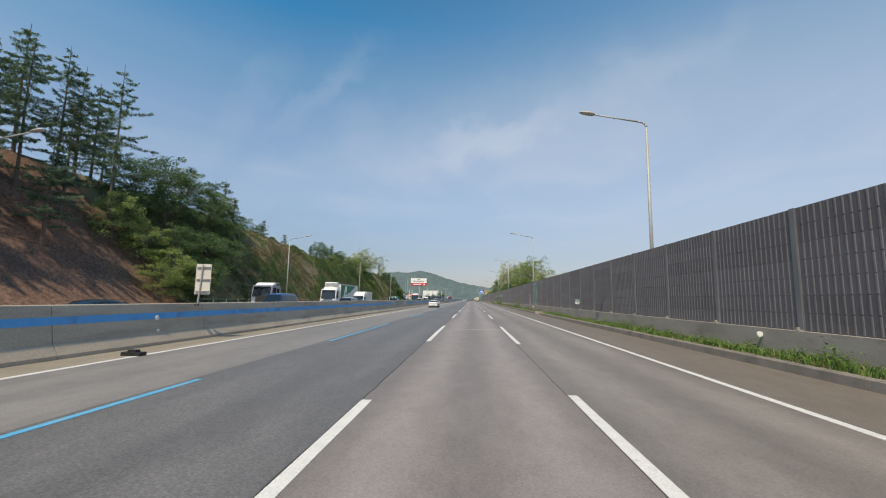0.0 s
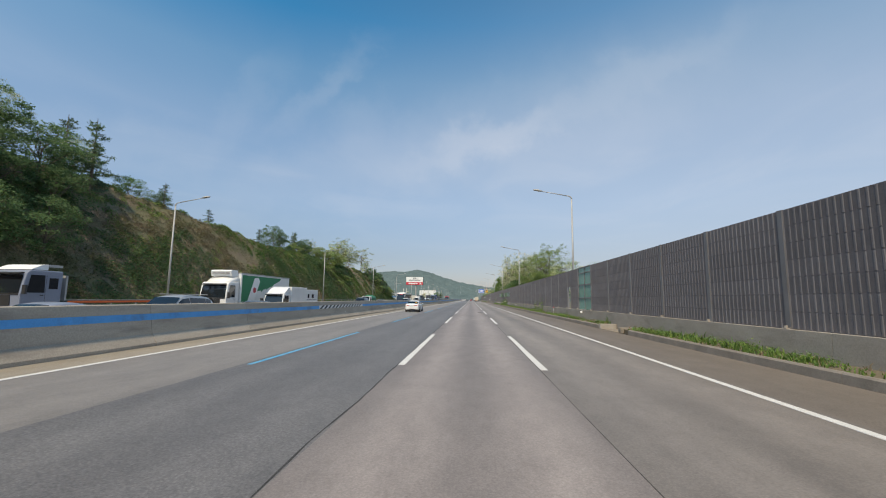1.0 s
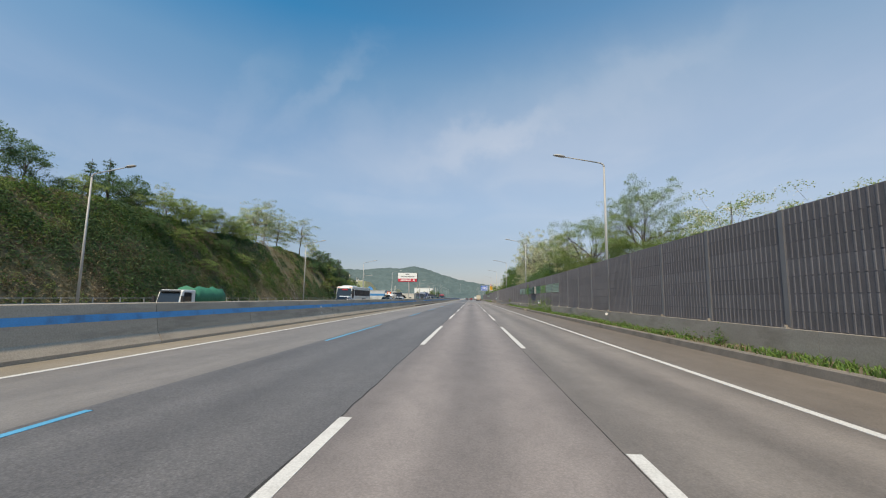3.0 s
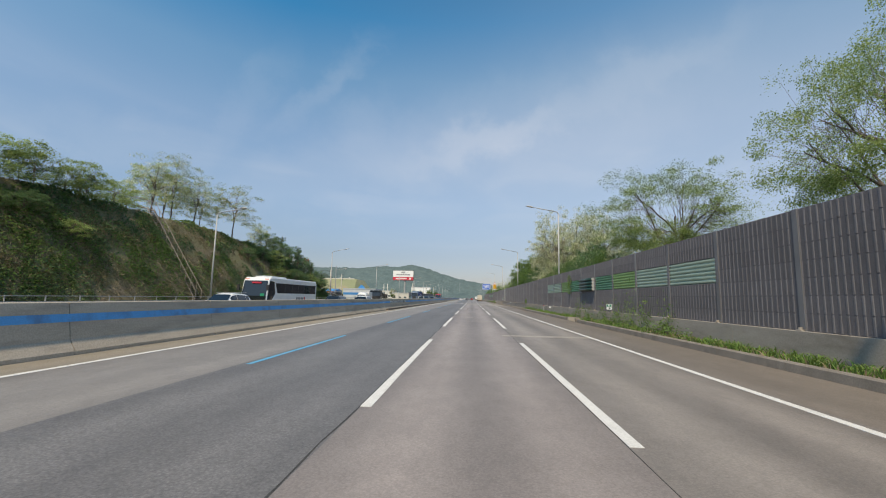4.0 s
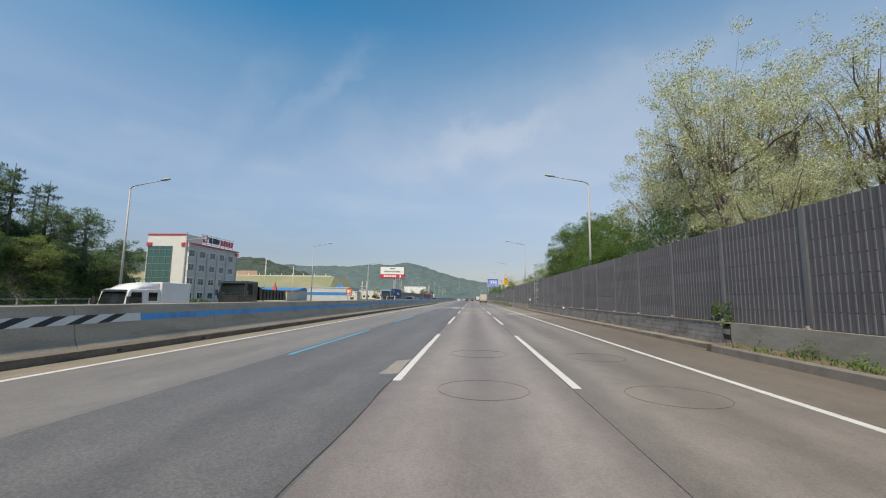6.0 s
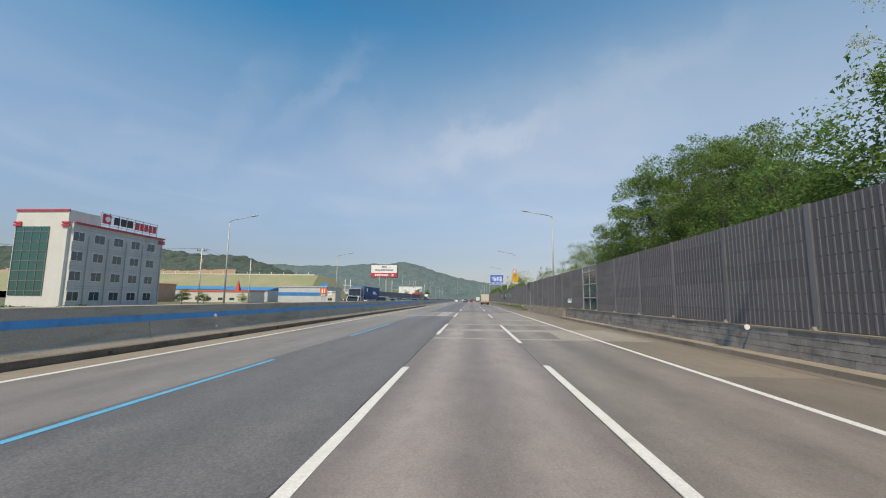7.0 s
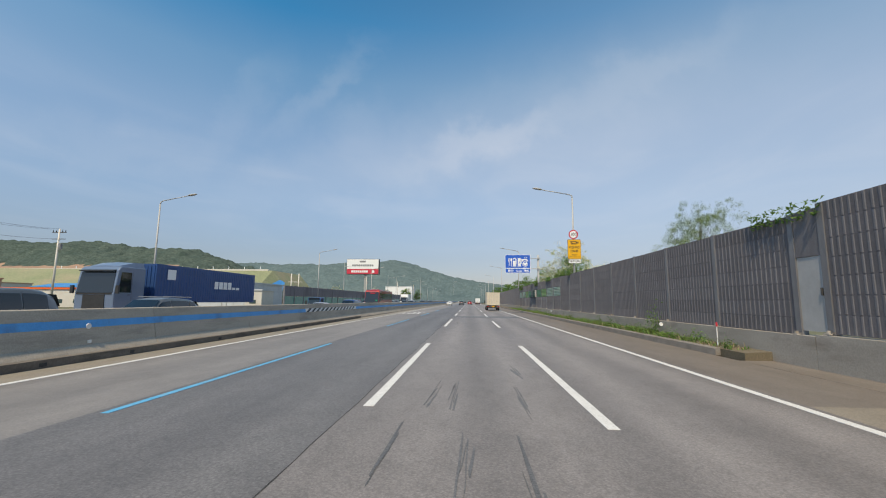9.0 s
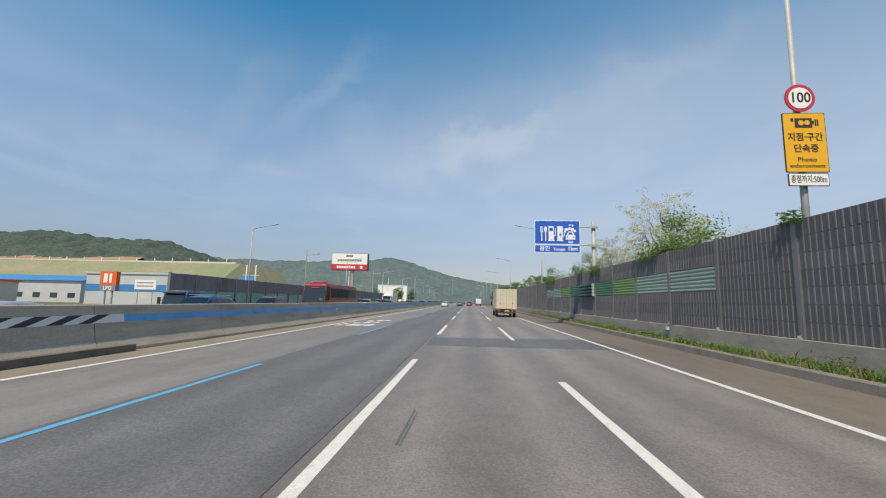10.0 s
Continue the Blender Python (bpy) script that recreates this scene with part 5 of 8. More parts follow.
for src, x, y, h, r in ((spread_a, 18.8, 126.0, 15.2, 5.6), (airy, 17.2, 162.0, 14.2, 4.8), (airy, 20.5, 157.0, 12.0, 4.4), (airy, 19.0, 112.0, 10.4, 4.2), (airy, 22.0, 106.5, 9.6, 4.0),
                        (dense, 13.8, 152.5, 8.0, 3.2), (dense, 13.6, 158.0, 7.8, 3.0), (dense, 14.2, 166.0, 8.0, 3.2), (low, 12.6, 149.0, 6.2, 2.3), (low, 12.5, 162.0, 6.8, 2.4), (low, 12.4, 172.0, 6.6, 2.3),
                        (bloom, 21.5, 194.5, 20.5, 6.6), (bloom, 18.0, 199.5, 17.0, 5.6), (bloom, 24.5, 187.5, 19.0, 6.0), (bloom, 13.4, 180.5, 8.6, 3.0),
                        (dense, 12.7, 189.5, 8.2, 2.8), (low, 12.4, 200.5, 8.2, 2.7), (low, 12.6, 205.5, 8.6, 2.8), (low, 12.6, 209.5, 8.0, 2.6), (full, 14.6, 213.5, 10.0, 3.2), (full, 18.5, 217.0, 13.4, 4.2),
                        (full, 14.8, 230.8, 9.4, 3.0), (spread_a, 12.6, 231.6, 7.4, 3.2), (spread_a, 14.6, 237.0, 9.0, 3.8), (low, 12.3, 225.5, 7.0, 2.0),
                        (spread_a, 14.6, 269.0, 8.2, 2.8), (bloom, 13.6, 297.5, 9.4, 3.8), (low, 12.6, 292.5, 7.0, 2.8), (bloom, 12.8, 305.0, 7.8, 3.0), (low, 12.6, 311.0, 6.8, 2.4), (low, 12.4, 318.0, 6.2, 2.0), (low, 12.8, 330.0, 6.8, 2.4),
                        (far_tree, 13.5, 345.0, 7.2, 2.6), (far_tree, 16, 362, 8.0, 2.6), (far_tree, 15.5, 380.0, 8.6, 3.2), (far_tree, 14.5, 395.0, 8.2, 2.8), (far_tree, 16.5, 420, 9.5, 3.6), (far_tree, 15.5, 440, 8.6, 3.0), (far_tree, 18, 470, 10.0, 4.0), (far_tree, 18, 510, 11, 4.5), (far_tree, 19, 560, 11.0, 4.6)):
    place_tree(src, x, y, -0.2, h, r, (x * 53 + y * 97) % 360)


# shrubs, weeds and dry grass on the slope
GREEN = [(0, -0.5), (46, 0.0), (62, 0.04), (95, 0.05), (112, 0.12), (128, 0.14), (150, 0.0), (172, 0.06), (190, 0.35), (225, 0.4)]    # how overgrown the slope is along the road


def spots_on_slope(rs, n, seed, cover, y_lim, bias):
    """Places on the slope where a kind of growth takes hold, with how strong it is there."""
    tries = 0
    found = []
    while len(found) < n and tries < n * 30:
        tries += 1
        y = rs.uniform(*y_lim)
        s = rs.uniform(0.01, 1.06)
        x = -31.3 - curve_at(WIDE, y) * s
        c = 0.8 * noise.noise((x * 0.30 + seed, y * 0.07, seed * 1.7)) + 0.7 * noise.noise((x * 0.75, y * 0.24, seed * 3.1)) + curve_at(GREEN, y) * bias + 0.12 * (0.4 - s) * bias
        if c > cover:
            found.append((x, y, c - cover))
    return found


def slope_bushes(label, n, mat, leaf, seed, cover, lo, hi, y_lim=(44, 222), per=82):
    """Low domed bushes hugging the slope."""
    rs = np.random.RandomState(seed)
    pts = []
    for x, y, c in spots_on_slope(rs, n, seed, cover, y_lim, 1.0):
        r = rs.uniform(lo, hi) * min(1.3, 0.7 + c)
        m = int(per * r * rs.uniform(0.8, 1.2)) + 12
        u = rs.normal(size=(m, 3))
        u /= np.linalg.norm(u, axis=1)[:, None]
        u *= (r * rs.uniform(0.55, 1.0, m) ** 0.5)[:, None]
        for a, b, z in u:
            px, py = x + a, y + b * 1.25
            pts.append((px, py, slope_z(px, py) + abs(z) * 0.62 + 0.02))
    me = leaf_mesh("slope_shrubs", [leaf_cloud(pts, leaf, seed, droop=0.15)], [mat])
    return tagged(new("slope_shrubs", me), label, "shrubs", "", "stuff")


def slope_blades(name, label, n, mat, seed, cover, bias, y_lim):
    """Tufts of narrow upright grass blades."""
    rs = np.random.RandomState(seed)
    pts = []
    for x, y, c in spots_on_slope(rs, n // 9, seed, cover, y_lim, bias):
        for _ in range(9):
            px, py = x + rs.normal() * 0.3, y + rs.normal() * 0.3
            pts.append((px, py, slope_z(px, py) + rs.uniform(0, 0.14)))
    me = leaf_mesh(name, [leaf_cloud(pts, 0.05, seed, droop=-0.8, stretch=5.5)], [mat])
    return tagged(new(name, me), label, "grass", "", "stuff")


slope_bushes("dull olive brush on the cut slope", 900, M_SLOPE_LEAF, 0.11, 57, 0.02, 0.3, 0.8)
slope_bushes("mid green shrubs and creepers on the cut slope", 1200, M_LEAF, 0.12, 51, 0.10, 0.4, 1.0)
slope_bushes("dark green shrubs on the cut slope", 1300, M_LEAF_DARK, 0.13, 52, 0.14, 0.5, 1.2)
slope_bushes("fresh green weeds on the cut slope", 550, M_LEAF_LIGHT, 0.10, 53, 0.22, 0.25, 0.6, per=110)
slope_bushes("dry brown brush on the cut slope", 1300, M_DRY, 0.09, 56, 0.0, 0.25, 0.6, y_lim=(52, 185))
slope_blades("slope_straw", "dry straw coloured grass on the cut slope", 50000, M_DRY, 54, -0.10, -0.4, (54, 200))
slope_blades("slope_grass", "olive green grass tufts on the cut slope", 85000, M_OLIVE, 55, -0.15, 0.2, (42, 215))


# ---- grass along the kerb ----
def grass_strip(name, label, runs, density, seed, hi, mat, tall=0.0):
    rs = np.random.RandomState(seed)
    vs, fs = [], []
    for a, b in runs:
        y = a + 0.3
        while y < b - 0.3:
            lush = noise.noise((y * 0.13, seed, 0.0)) + 0.35 - (0.6 if 163 < y < 177 else 0.0)
            y += rs.exponential(1.0 / density) * (1.0 if lush > 0.1 else 3.0)
            x = rs.uniform(8.2, 8.93)
            h = hi * rs.uniform(0.4, 1.15) * (0.65 + max(0, lush) * 0.6)
            for _ in range(rs.randint(2, 5)):
                ax, ay = rs.normal() * 0.55, rs.normal() * 0.55
                w = rs.uniform(0.010, 0.026)
                bx, by = x + rs.normal() * 0.05, y + rs.normal() * 0.05
                z = 0.22
                hh = h * rs.uniform(0.6, 1.2)
                mx, my, mz = bx + ax * hh * 0.35, by + ay * hh * 0.35, z + hh * 0.65
                tx, ty, tz = bx + ax * hh, by + ay * hh, z + hh * rs.uniform(0.75, 1.0)
                k = len(vs)
                cx, cy = (w, 0) if abs(ay) > abs(ax) else (0, w)
                vs += [(bx - cx, by - cy, z), (bx + cx, by + cy, z), (mx + cx * .8, my + cy * .8, mz), (mx - cx * .8, my - cy * .8, mz), (tx, ty, tz)]
                fs += [(k, k + 1, k + 2, k + 3), (k + 3, k + 2, k + 4)]
    me = bpy.data.meshes.new(name)
    me.from_pydata(vs, [], fs)
    me.materials.append(mat)
    return tagged(new(name, me), label, "grass", "", "stuff")


RUNS = [(-10.0, 49.1), (52.9, 140.1), (143.1, 176.5), (256.0, 330.0)]
grass_strip("verge_grass", "fresh green grass and weeds along the kerb", RUNS, 42, 61, 0.27, M_GRASS)
grass_strip("verge_straw", "dry pale grass stalks along the kerb", RUNS, 5, 62, 0.28, M_DRY)


def weed_clump(at, seed, h, label="leafy green weed at the foot of the noise wall"):
    rs = np.random.RandomState(seed)
    n = int(130 * h / 0.5)
    pts = np.stack([rs.normal(0, .16 + .12 * h, n), rs.normal(0, .22 + .15 * h, n), np.abs(rs.normal(0, h * .5, n)) + 0.03], 1)
    w = tagged(new("weed", leaf_mesh("weed", [leaf_cloud(pts, 0.062, seed, droop=-0.25, stretch=2.3)], [M_GRASS])), label, "weed", "weeds on the verge", "stuff")
    w.location = at
    return w


wr = random.Random(71)
weeds = [weed_clump((8.6, 20.0 + i, 0.24), 300 + i, 0.3 + 0.12 * i) for i in range(5)]
for w in weeds:
    w.scale = (0.5, 0.5, 0.5)
for a, b in RUNS:
    y = a + 1.0
    while y < b - 1:
        o = copy_thing(weeds[wr.randrange(5)], pose(wr.uniform(8.35, 8.85), y, 0.24, 0, 0, wr.uniform(0, 360)))
        k = wr.uniform(.3, .65) * (1.9 if 126 < y < 142 else 1.0)
        o.scale = (k, k, k)
        y += wr.expovariate(1 / 1.5)
# tall stalks and creepers against the wall
for i, (y, h) in enumerate(((82.6, 1.1), (78.6, 1.3), (142.5, 1.2), (140.0, 1.0), (136.0, 1.0), (133.5, 1.25), (131.5, 1.4), (129.5, 1.3), (127.0, 1.1), (263.0, 1.0))):
    weed_clump((8.75, y, 0.24), 400 + i, h, "tall leafy stalk at the foot of the noise wall").scale = (.6, .6, 1.15)


def creeper(y0, y1, z0, z1, n, seed):
    rs = np.random.RandomState(seed)
    pts = np.stack([WX - 0.07 + rs.normal(0, .05, n), rs.uniform(y0, y1, n), z0 + (z1 - z0) * rs.beta(1.2, 1.2, n)], 1)
    return tagged(new("creeper", leaf_mesh("creeper", [leaf_cloud(pts, 0.075, seed, droop=0.6)], [M_LEAF])), "green creeper hanging on the noise wall", "creeper", "creepers on the wall", "stuff")


creeper(280.6, 281.5, 4.1, 4.5, 150, 1), creeper(289.5, 292.5, 4.0, 4.5, 320, 2), creeper(298.5, 301.0, 3.8, 4.5, 380, 3), creeper(253.6, 256.4, 4.0, 4.5, 240, 4)
creeper(177.0, 178.2, 0.5, 1.7, 220, 6), creeper(174.5, 176.9, 0.3, 0.9, 260, 7), creeper(146.3, 147.4, 2.2, 4.0, 200, 8), creeper(314, 319, 3.6, 4.5, 400, 10)


# ---- distant hills ----
def crown_field(x, y, cell, seed):
    """Rounded tree tops of uneven height, packed on a jittered grid: 0 in the gaps, about 1 on a top."""
    gx, gy = np.floor(x / cell), np.floor(y / cell)
    out = np.zeros_like(x)
    for dx_ in (-1, 0, 1):
        for dy_ in (-1, 0, 1):
            cx, cy = gx + dx_, gy + dy_
            h1 = np.modf(np.abs(np.sin(cx * 127.1 + cy * 311.7 + seed) * 43758.5))[0]
            h2 = np.modf(np.abs(np.sin(cx * 269.5 + cy * 183.3 + seed) * 24634.6))[0]
            h3 = np.modf(np.abs(np.sin(cx * 71.9 + cy * 97.3 + seed) * 15731.7))[0]
            d2 = ((cx + 0.15 + 0.7 * h1) * cell - x) ** 2 + ((cy + 0.15 + 0.7 * h2) * cell - y) ** 2
            out = np.maximum(out, (0.55 + 0.45 * h3) * np.sqrt(np.clip(1 - d2 / (cell * 0.78) ** 2, 0, 1)))
    return out


def hill_ridge(name, label, mat, base_y, table, depth, seed, step, cell, tree_h):
    """A wooded ridge: table of (x, crest height); it rises from the plain towards +y, under a closed canopy of tree tops."""
    xs = np.arange(table[0][0], table[-1][0] + 0.1, step)
    fs_ = np.concatenate([np.linspace(0, 0.70, int(0.70 * depth / (step * 1.3))), [0.78, 0.88, 1.0]])
    prof = np.interp(fs_ * 9, range(10), [0, .18, .42, .66, .85, .96, 1.0, .9, .6, .2])
    X, Fr = np.meshgrid(xs, fs_)
    H = np.interp(X, [p[0] for p in table], [p[1] for p in table])
    Y = base_y + depth * Fr
    Z = H * prof[:, None]
    big = np.array([[noise.noise((x * 0.03, f * 6.0, seed)) for x in xs[::8]] for f in fs_])
    big = np.array([np.interp(xs, xs[::8], row) for row in big])
    grow = np.clip(H / 10, 0, 1) * np.clip(Fr * 8, 0, 1)
    Z = np.maximum(-0.3, Z + grow * (2.6 * big + tree_h * crown_field(X, Y, cell, seed) + 0.35 * tree_h * crown_field(X, Y, cell * 0.45, seed + 3) - 0.4 * tree_h))
    k, n = len(xs), len(fs_)
    idx = np.arange(n * k).reshape(n, k)
    quads = np.stack([idx[:-1, :-1], idx[:-1, 1:], idx[1:, 1:], idx[1:, :-1]], -1).reshape(-1, 4)
    me = bpy.data.meshes.new(name)
    me.from_pydata(np.stack([X, Y, Z], -1).reshape(-1, 3).tolist(), [], quads.tolist())
    me.materials.append(mat)
    me.shade_smooth()
    return tagged(new(name, me), label, "hill", "", "structure")


hill_ridge("far_hill", "distant wooded hill, its green tinted blue for haze", M_FAR_FOREST, 607, [(-1100, 62), (-700, 60), (-450, 57), (-362, 54), (-315, 48), (-262, 46), (-195, 45), (-158, 48), (-122, 47.5), (-97, 51), (-71, 45.5), (-46, 36.5), (-21, 30), (7, 25), (38, 20), (80, 15), (150, 13), (320, 16), (600, 22)], 260, 3, 2.5, 8.0, 4.2)
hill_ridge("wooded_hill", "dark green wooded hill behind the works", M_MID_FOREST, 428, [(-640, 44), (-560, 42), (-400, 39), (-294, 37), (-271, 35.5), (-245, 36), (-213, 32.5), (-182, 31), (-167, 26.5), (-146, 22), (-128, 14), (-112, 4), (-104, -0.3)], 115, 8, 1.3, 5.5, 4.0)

# ---- signs ----
M_SIGN_BLUE = surf("sign_blue", (0.008, 0.10, 0.52), (0.012, 0.12, 0.56), 2.0, 0.4, coords="Object", grain_mix=0.03)
M_SIGN_YEL = surf("sign_yellow", (0.80, 0.40, 0.012), (0.84, 0.44, 0.02), 2.0, 0.4, coords="Object", grain_mix=0.03)
M_SIGN_RED = surf("sign_red", (0.52, 0.03, 0.05), (0.56, 0.04, 0.06), 2.0, 0.4, coords="Object", grain_mix=0.03)
M_SIGN_GREEN = surf("sign_green", (0.01, 0.22, 0.12), (0.015, 0.25, 0.14), 2.0, 0.4, coords="Object", grain_mix=0.03)
M_INK = surf("sign_dark_ink", (0.03, 0.025, 0.02), (0.05, 0.04, 0.035), 2.0, 0.5, coords="Object", grain_mix=0.03)
M_SIGN_WHITE = surf("sign_white", (0.80, 0.80, 0.79), (0.84, 0.84, 0.83), 2.0, 0.4, coords="Object", grain_mix=0.03)
M_ORANGE = surf("sign_orange", (0.80, 0.12, 0.02), (0.84, 0.15, 0.03), 2.0, 0.4, coords="Object", grain_mix=0.03)


def lettering(body, size, at, mat, parent, face="-y", width=None, weight=0.0):
    """Raised letters lying on a board that faces -y (towards the approaching traffic) or -x."""
    c = bpy.data.curves.new("lettering", "FONT")
    c.body, c.size, c.align_x, c.align_y, c.extrude, c.offset, c.resolution_u = body, size, "CENTER", "CENTER", 0.004, weight, 3
    ob = new("lettering", c)
    bpy.context.view_layer.update()
    me = bpy.data.meshes.new_from_object(ob.evaluated_get(bpy.context.evaluated_depsgraph_get()))
    bpy.data.objects.remove(ob)
    me.materials.clear()
    me.materials.append(mat)
    o = part("lettering", me, None, parent)
    o.rotation_euler = (radians(90), 0, 0) if face == "-y" else (radians(90), 0, radians(-90))
    o.location = at
    if width:
        xs = [v.co.x for v in me.vertices]
        o.scale = (width / (max(xs) - min(xs)), 1, 1)
    return o


def plate(x0, x1, z0, z1, y0, y1):
    g = Geo()
    g.box(x0, x1, y0, y1, z0, z1)
    return g


def disc(r, y0, y1, n=32, r_in=0.0):
    g = Geo()
    g.tube((0, y0, 0), (0, y1, 0), r, n=n)
    return g


def rounded(w, h, r, y0, y1, n=5):
    """A flat plate with rounded corners, upright, facing -y, centred on the origin."""
    ring = []
    for cx, cz, a0 in ((w / 2 - r, h / 2 - r, 0), (-w / 2 + r, h / 2 - r, 90), (-w / 2 + r, -h / 2 + r, 180), (w / 2 - r, -h / 2 + r, 270)):
        for i in range(n + 1):
            a = radians(a0 + 90 * i / n)
            ring.append((cx + r * math.cos(a), cz + r * math.sin(a)))
    return Geo().extrude(ring, y0, y1)


# services sign on a steel post
sg = thing("direction_sign", "blue highway services sign with white symbols on a grey steel post", "road sign", (9.85, 302.0, 0))
g = Geo()
g.tube((0, 0.25, 0), (0, 0.25, 8.35), 0.16, n=14)
part("post", g, M_STEEL, sg, smooth=True)
for z in (6.35, 7.85):
    g = Geo()
    g.tube((-1.3, 0.02, z), (0.3, 0.02, z), 0.045, n=8), g.box(-0.24, 0.24, -0.02, 0.1, z - 0.1, z + 0.1)
    part("bracket", g, M_STEEL, sg)
for z0, z1, nm in ((6.40, 8.35, "upper_panel"), (5.72, 6.36, "lower_panel")):
    zc, hh = (z0 + z1) / 2, z1 - z0
    ob = part(nm, rounded(3.62, hh, 0.08, -0.06, -0.02), M_SIGN_WHITE, sg, "white bordered blue panel")
    ob.location = (-2.95, 0, zc)
    part("blue_face", rounded(3.52, hh - 0.10, 0.06, -0.066, -0.055), M_SIGN_BLUE, ob)
lettering("용인", 0.46, (-3.95, -0.07, 6.04), M_SIGN_WHITE, sg, weight=0.008)
lettering("Yongin", 0.34, (-2.80, -0.07, 6.00), M_SIGN_WHITE, sg, weight=0.008)
lettering("1km", 0.46, (-1.75, -0.07, 6.05), M_SIGN_WHITE, sg, weight=0.012)
lettering("세차", 0.24, (-1.90, -0.07, 6.58), M_SIGN_WHITE, sg, weight=0.006)
sy = (-0.074, -0.064)
g = plate(-4.22, -4.14, 6.68, 7.40, *sy)      # fork and spoon
for i in range(3):
    g.box(-4.29 + i * 0.09, -4.25 + i * 0.09, sy[0], sy[1], 7.46, 7.86)
g.box(-4.29, -4.07, sy[0], sy[1], 7.38, 7.47)
part("fork_symbol", g, M_SIGN_WHITE, sg)
g = plate(-3.91, -3.83, 6.68, 7.40, *sy)
ring = [(-3.87 + 0.12 * math.cos(a), 7.62 + 0.24 * math.sin(a)) for a in [2 * math.pi * i / 16 for i in range(16)]]
g.extrude(ring, *sy)
part("spoon_symbol", g, M_SIGN_WHITE, sg)
for k, xc in enumerate((-3.40, -2.70)):
    g = plate(xc - 0.24, xc + 0.18, 6.76, 7.88, *sy)
    g.box(xc - 0.30, xc + 0.24, sy[0], sy[1], 6.66, 6.74), g.box(xc + 0.18, xc + 0.32, sy[0], sy[1], 7.05, 7.12), g.box(xc + 0.27, xc + 0.33, sy[0], sy[1], 7.05, 7.72)
    part("pump_symbol", g, M_SIGN_WHITE, sg)
    g = plate(xc - 0.17, xc + 0.11, 7.48, 7.76, -0.080, -0.070) if k == 0 else Geo().extrude([(xc - .12, 7.1), (xc + .02, 7.16), (xc + .0, 6.92), (xc + .1, 7.26), (xc - .02, 7.22), (xc + .02, 7.46)], -0.08, -0.07)
    part("pump_detail", g, M_SIGN_BLUE, sg)
g = Geo().extrude([(-2.28, 6.80), (-1.52, 6.80), (-1.52, 7.12), (-1.62, 7.18), (-1.72, 7.46), (-2.08, 7.46), (-2.18, 7.18), (-2.28, 7.12)], *sy)
for xc, zc, r in ((-2.2, 7.62, .13), (-1.98, 7.68, .12), (-1.75, 7.64, .13), (-1.56, 7.50, .11), (-2.32, 7.46, .10), (-1.95, 7.98, .07), (-1.72, 7.94, .08)):
    g.extrude([(xc + r * math.cos(a), zc + r * math.sin(a)) for a in [2 * math.pi * i / 12 for i in range(12)]], *sy)
part("car_wash_symbol", g, M_SIGN_WHITE, sg)
g = Geo().extrude([(-2.08, 7.2), (-1.72, 7.2), (-1.78, 7.38), (-2.02, 7.38)], -0.08, -0.07)
g.box(-2.22, -2.1, -0.08, -0.07, 6.94, 7.04), g.box(-1.70, -1.58, -0.08, -0.07, 6.94, 7.04)
part("car_detail", g, M_SIGN_BLUE, sg)

# camera enforcement sign under the speed limit, strapped to a lamp pole
PX, PY = 9.68, 281.12
sp = thing("speed_camera_sign", "round speed limit sign above yellow camera notice on pole", "road sign", (PX, PY, 0))
ob = part("speed_disc", disc(0.43, -0.08, -0.05), M_SIGN_RED, sp, "red ringed white round disc")
ob.location = (-0.04, 0, 7.93)
part("white_face", disc(0.33, -0.088, -0.07), M_SIGN_WHITE, ob)
lettering("100", 0.44, (0, -0.092, 0.0), M_INK, ob, weight=0.006, width=0.52)
ob = part("yellow_board", rounded(1.20, 1.82, 0.05, -0.06, -0.03), M_INK, sp, "yellow notice board with a dark border")
ob.location = (0.0, -0.02, 6.55)
part("yellow_face", rounded(1.16, 1.78, 0.05, -0.068, -0.055), M_SIGN_YEL, ob)
lettering("지점·구간", 0.27, (0, -0.072, 0.15), M_INK, ob, width=0.98, weight=0.004)
lettering("단속중", 0.27, (0, -0.072, -0.20), M_INK, ob, width=0.68, weight=0.004)
lettering("Photo", 0.19, (0, -0.072, -0.53), M_INK, ob, width=0.52)
lettering("enforcement", 0.16, (0, -0.072, -0.72), M_INK, ob, width=0.98)
g = plate(-0.26, 0.22, 0.45, 0.74, -0.076, -0.066)
g.box(-0.37, -0.29, -0.076, -0.066, 0.64, 0.74), g.box(0.22, 0.28, -0.076, -0.066, 0.55, 0.66), g.box(0.30, 0.34, -0.076, -0.066, 0.50, 0.70), g.box(0.36, 0.40, -0.076, -0.066, 0.50, 0.70)
part("camera_symbol", g, M_INK, ob)
g = Geo()
g.tube((-0.09, -0.082, 0.60), (-0.09, -0.072, 0.60), 0.08, n=14), g.tube((0.08, -0.082, 0.60), (0.08, -0.072, 0.60), 0.08, n=14)
part("reel_symbol", g, M_SIGN_YEL, ob)
ob = part("white_board", rounded(1.12, 0.38, 0.04, -0.06, -0.03), M_INK, sp, "white distance board")
ob.location = (0.0, -0.02, 5.42)
part("white_face", rounded(1.08, 0.34, 0.03, -0.068, -0.055), M_SIGN_WHITE, ob)
lettering("종점까지:500m", 0.25, (0, -0.072, 0), M_INK, ob, width=0.98)
g = Geo()
for z in (5.35, 6.1, 7.0, 7.93):
    g.box(-0.16, 0.16, -0.05, 0.14, z - 0.03, z + 0.03)
part("clamp", g, M_STEEL, sp)

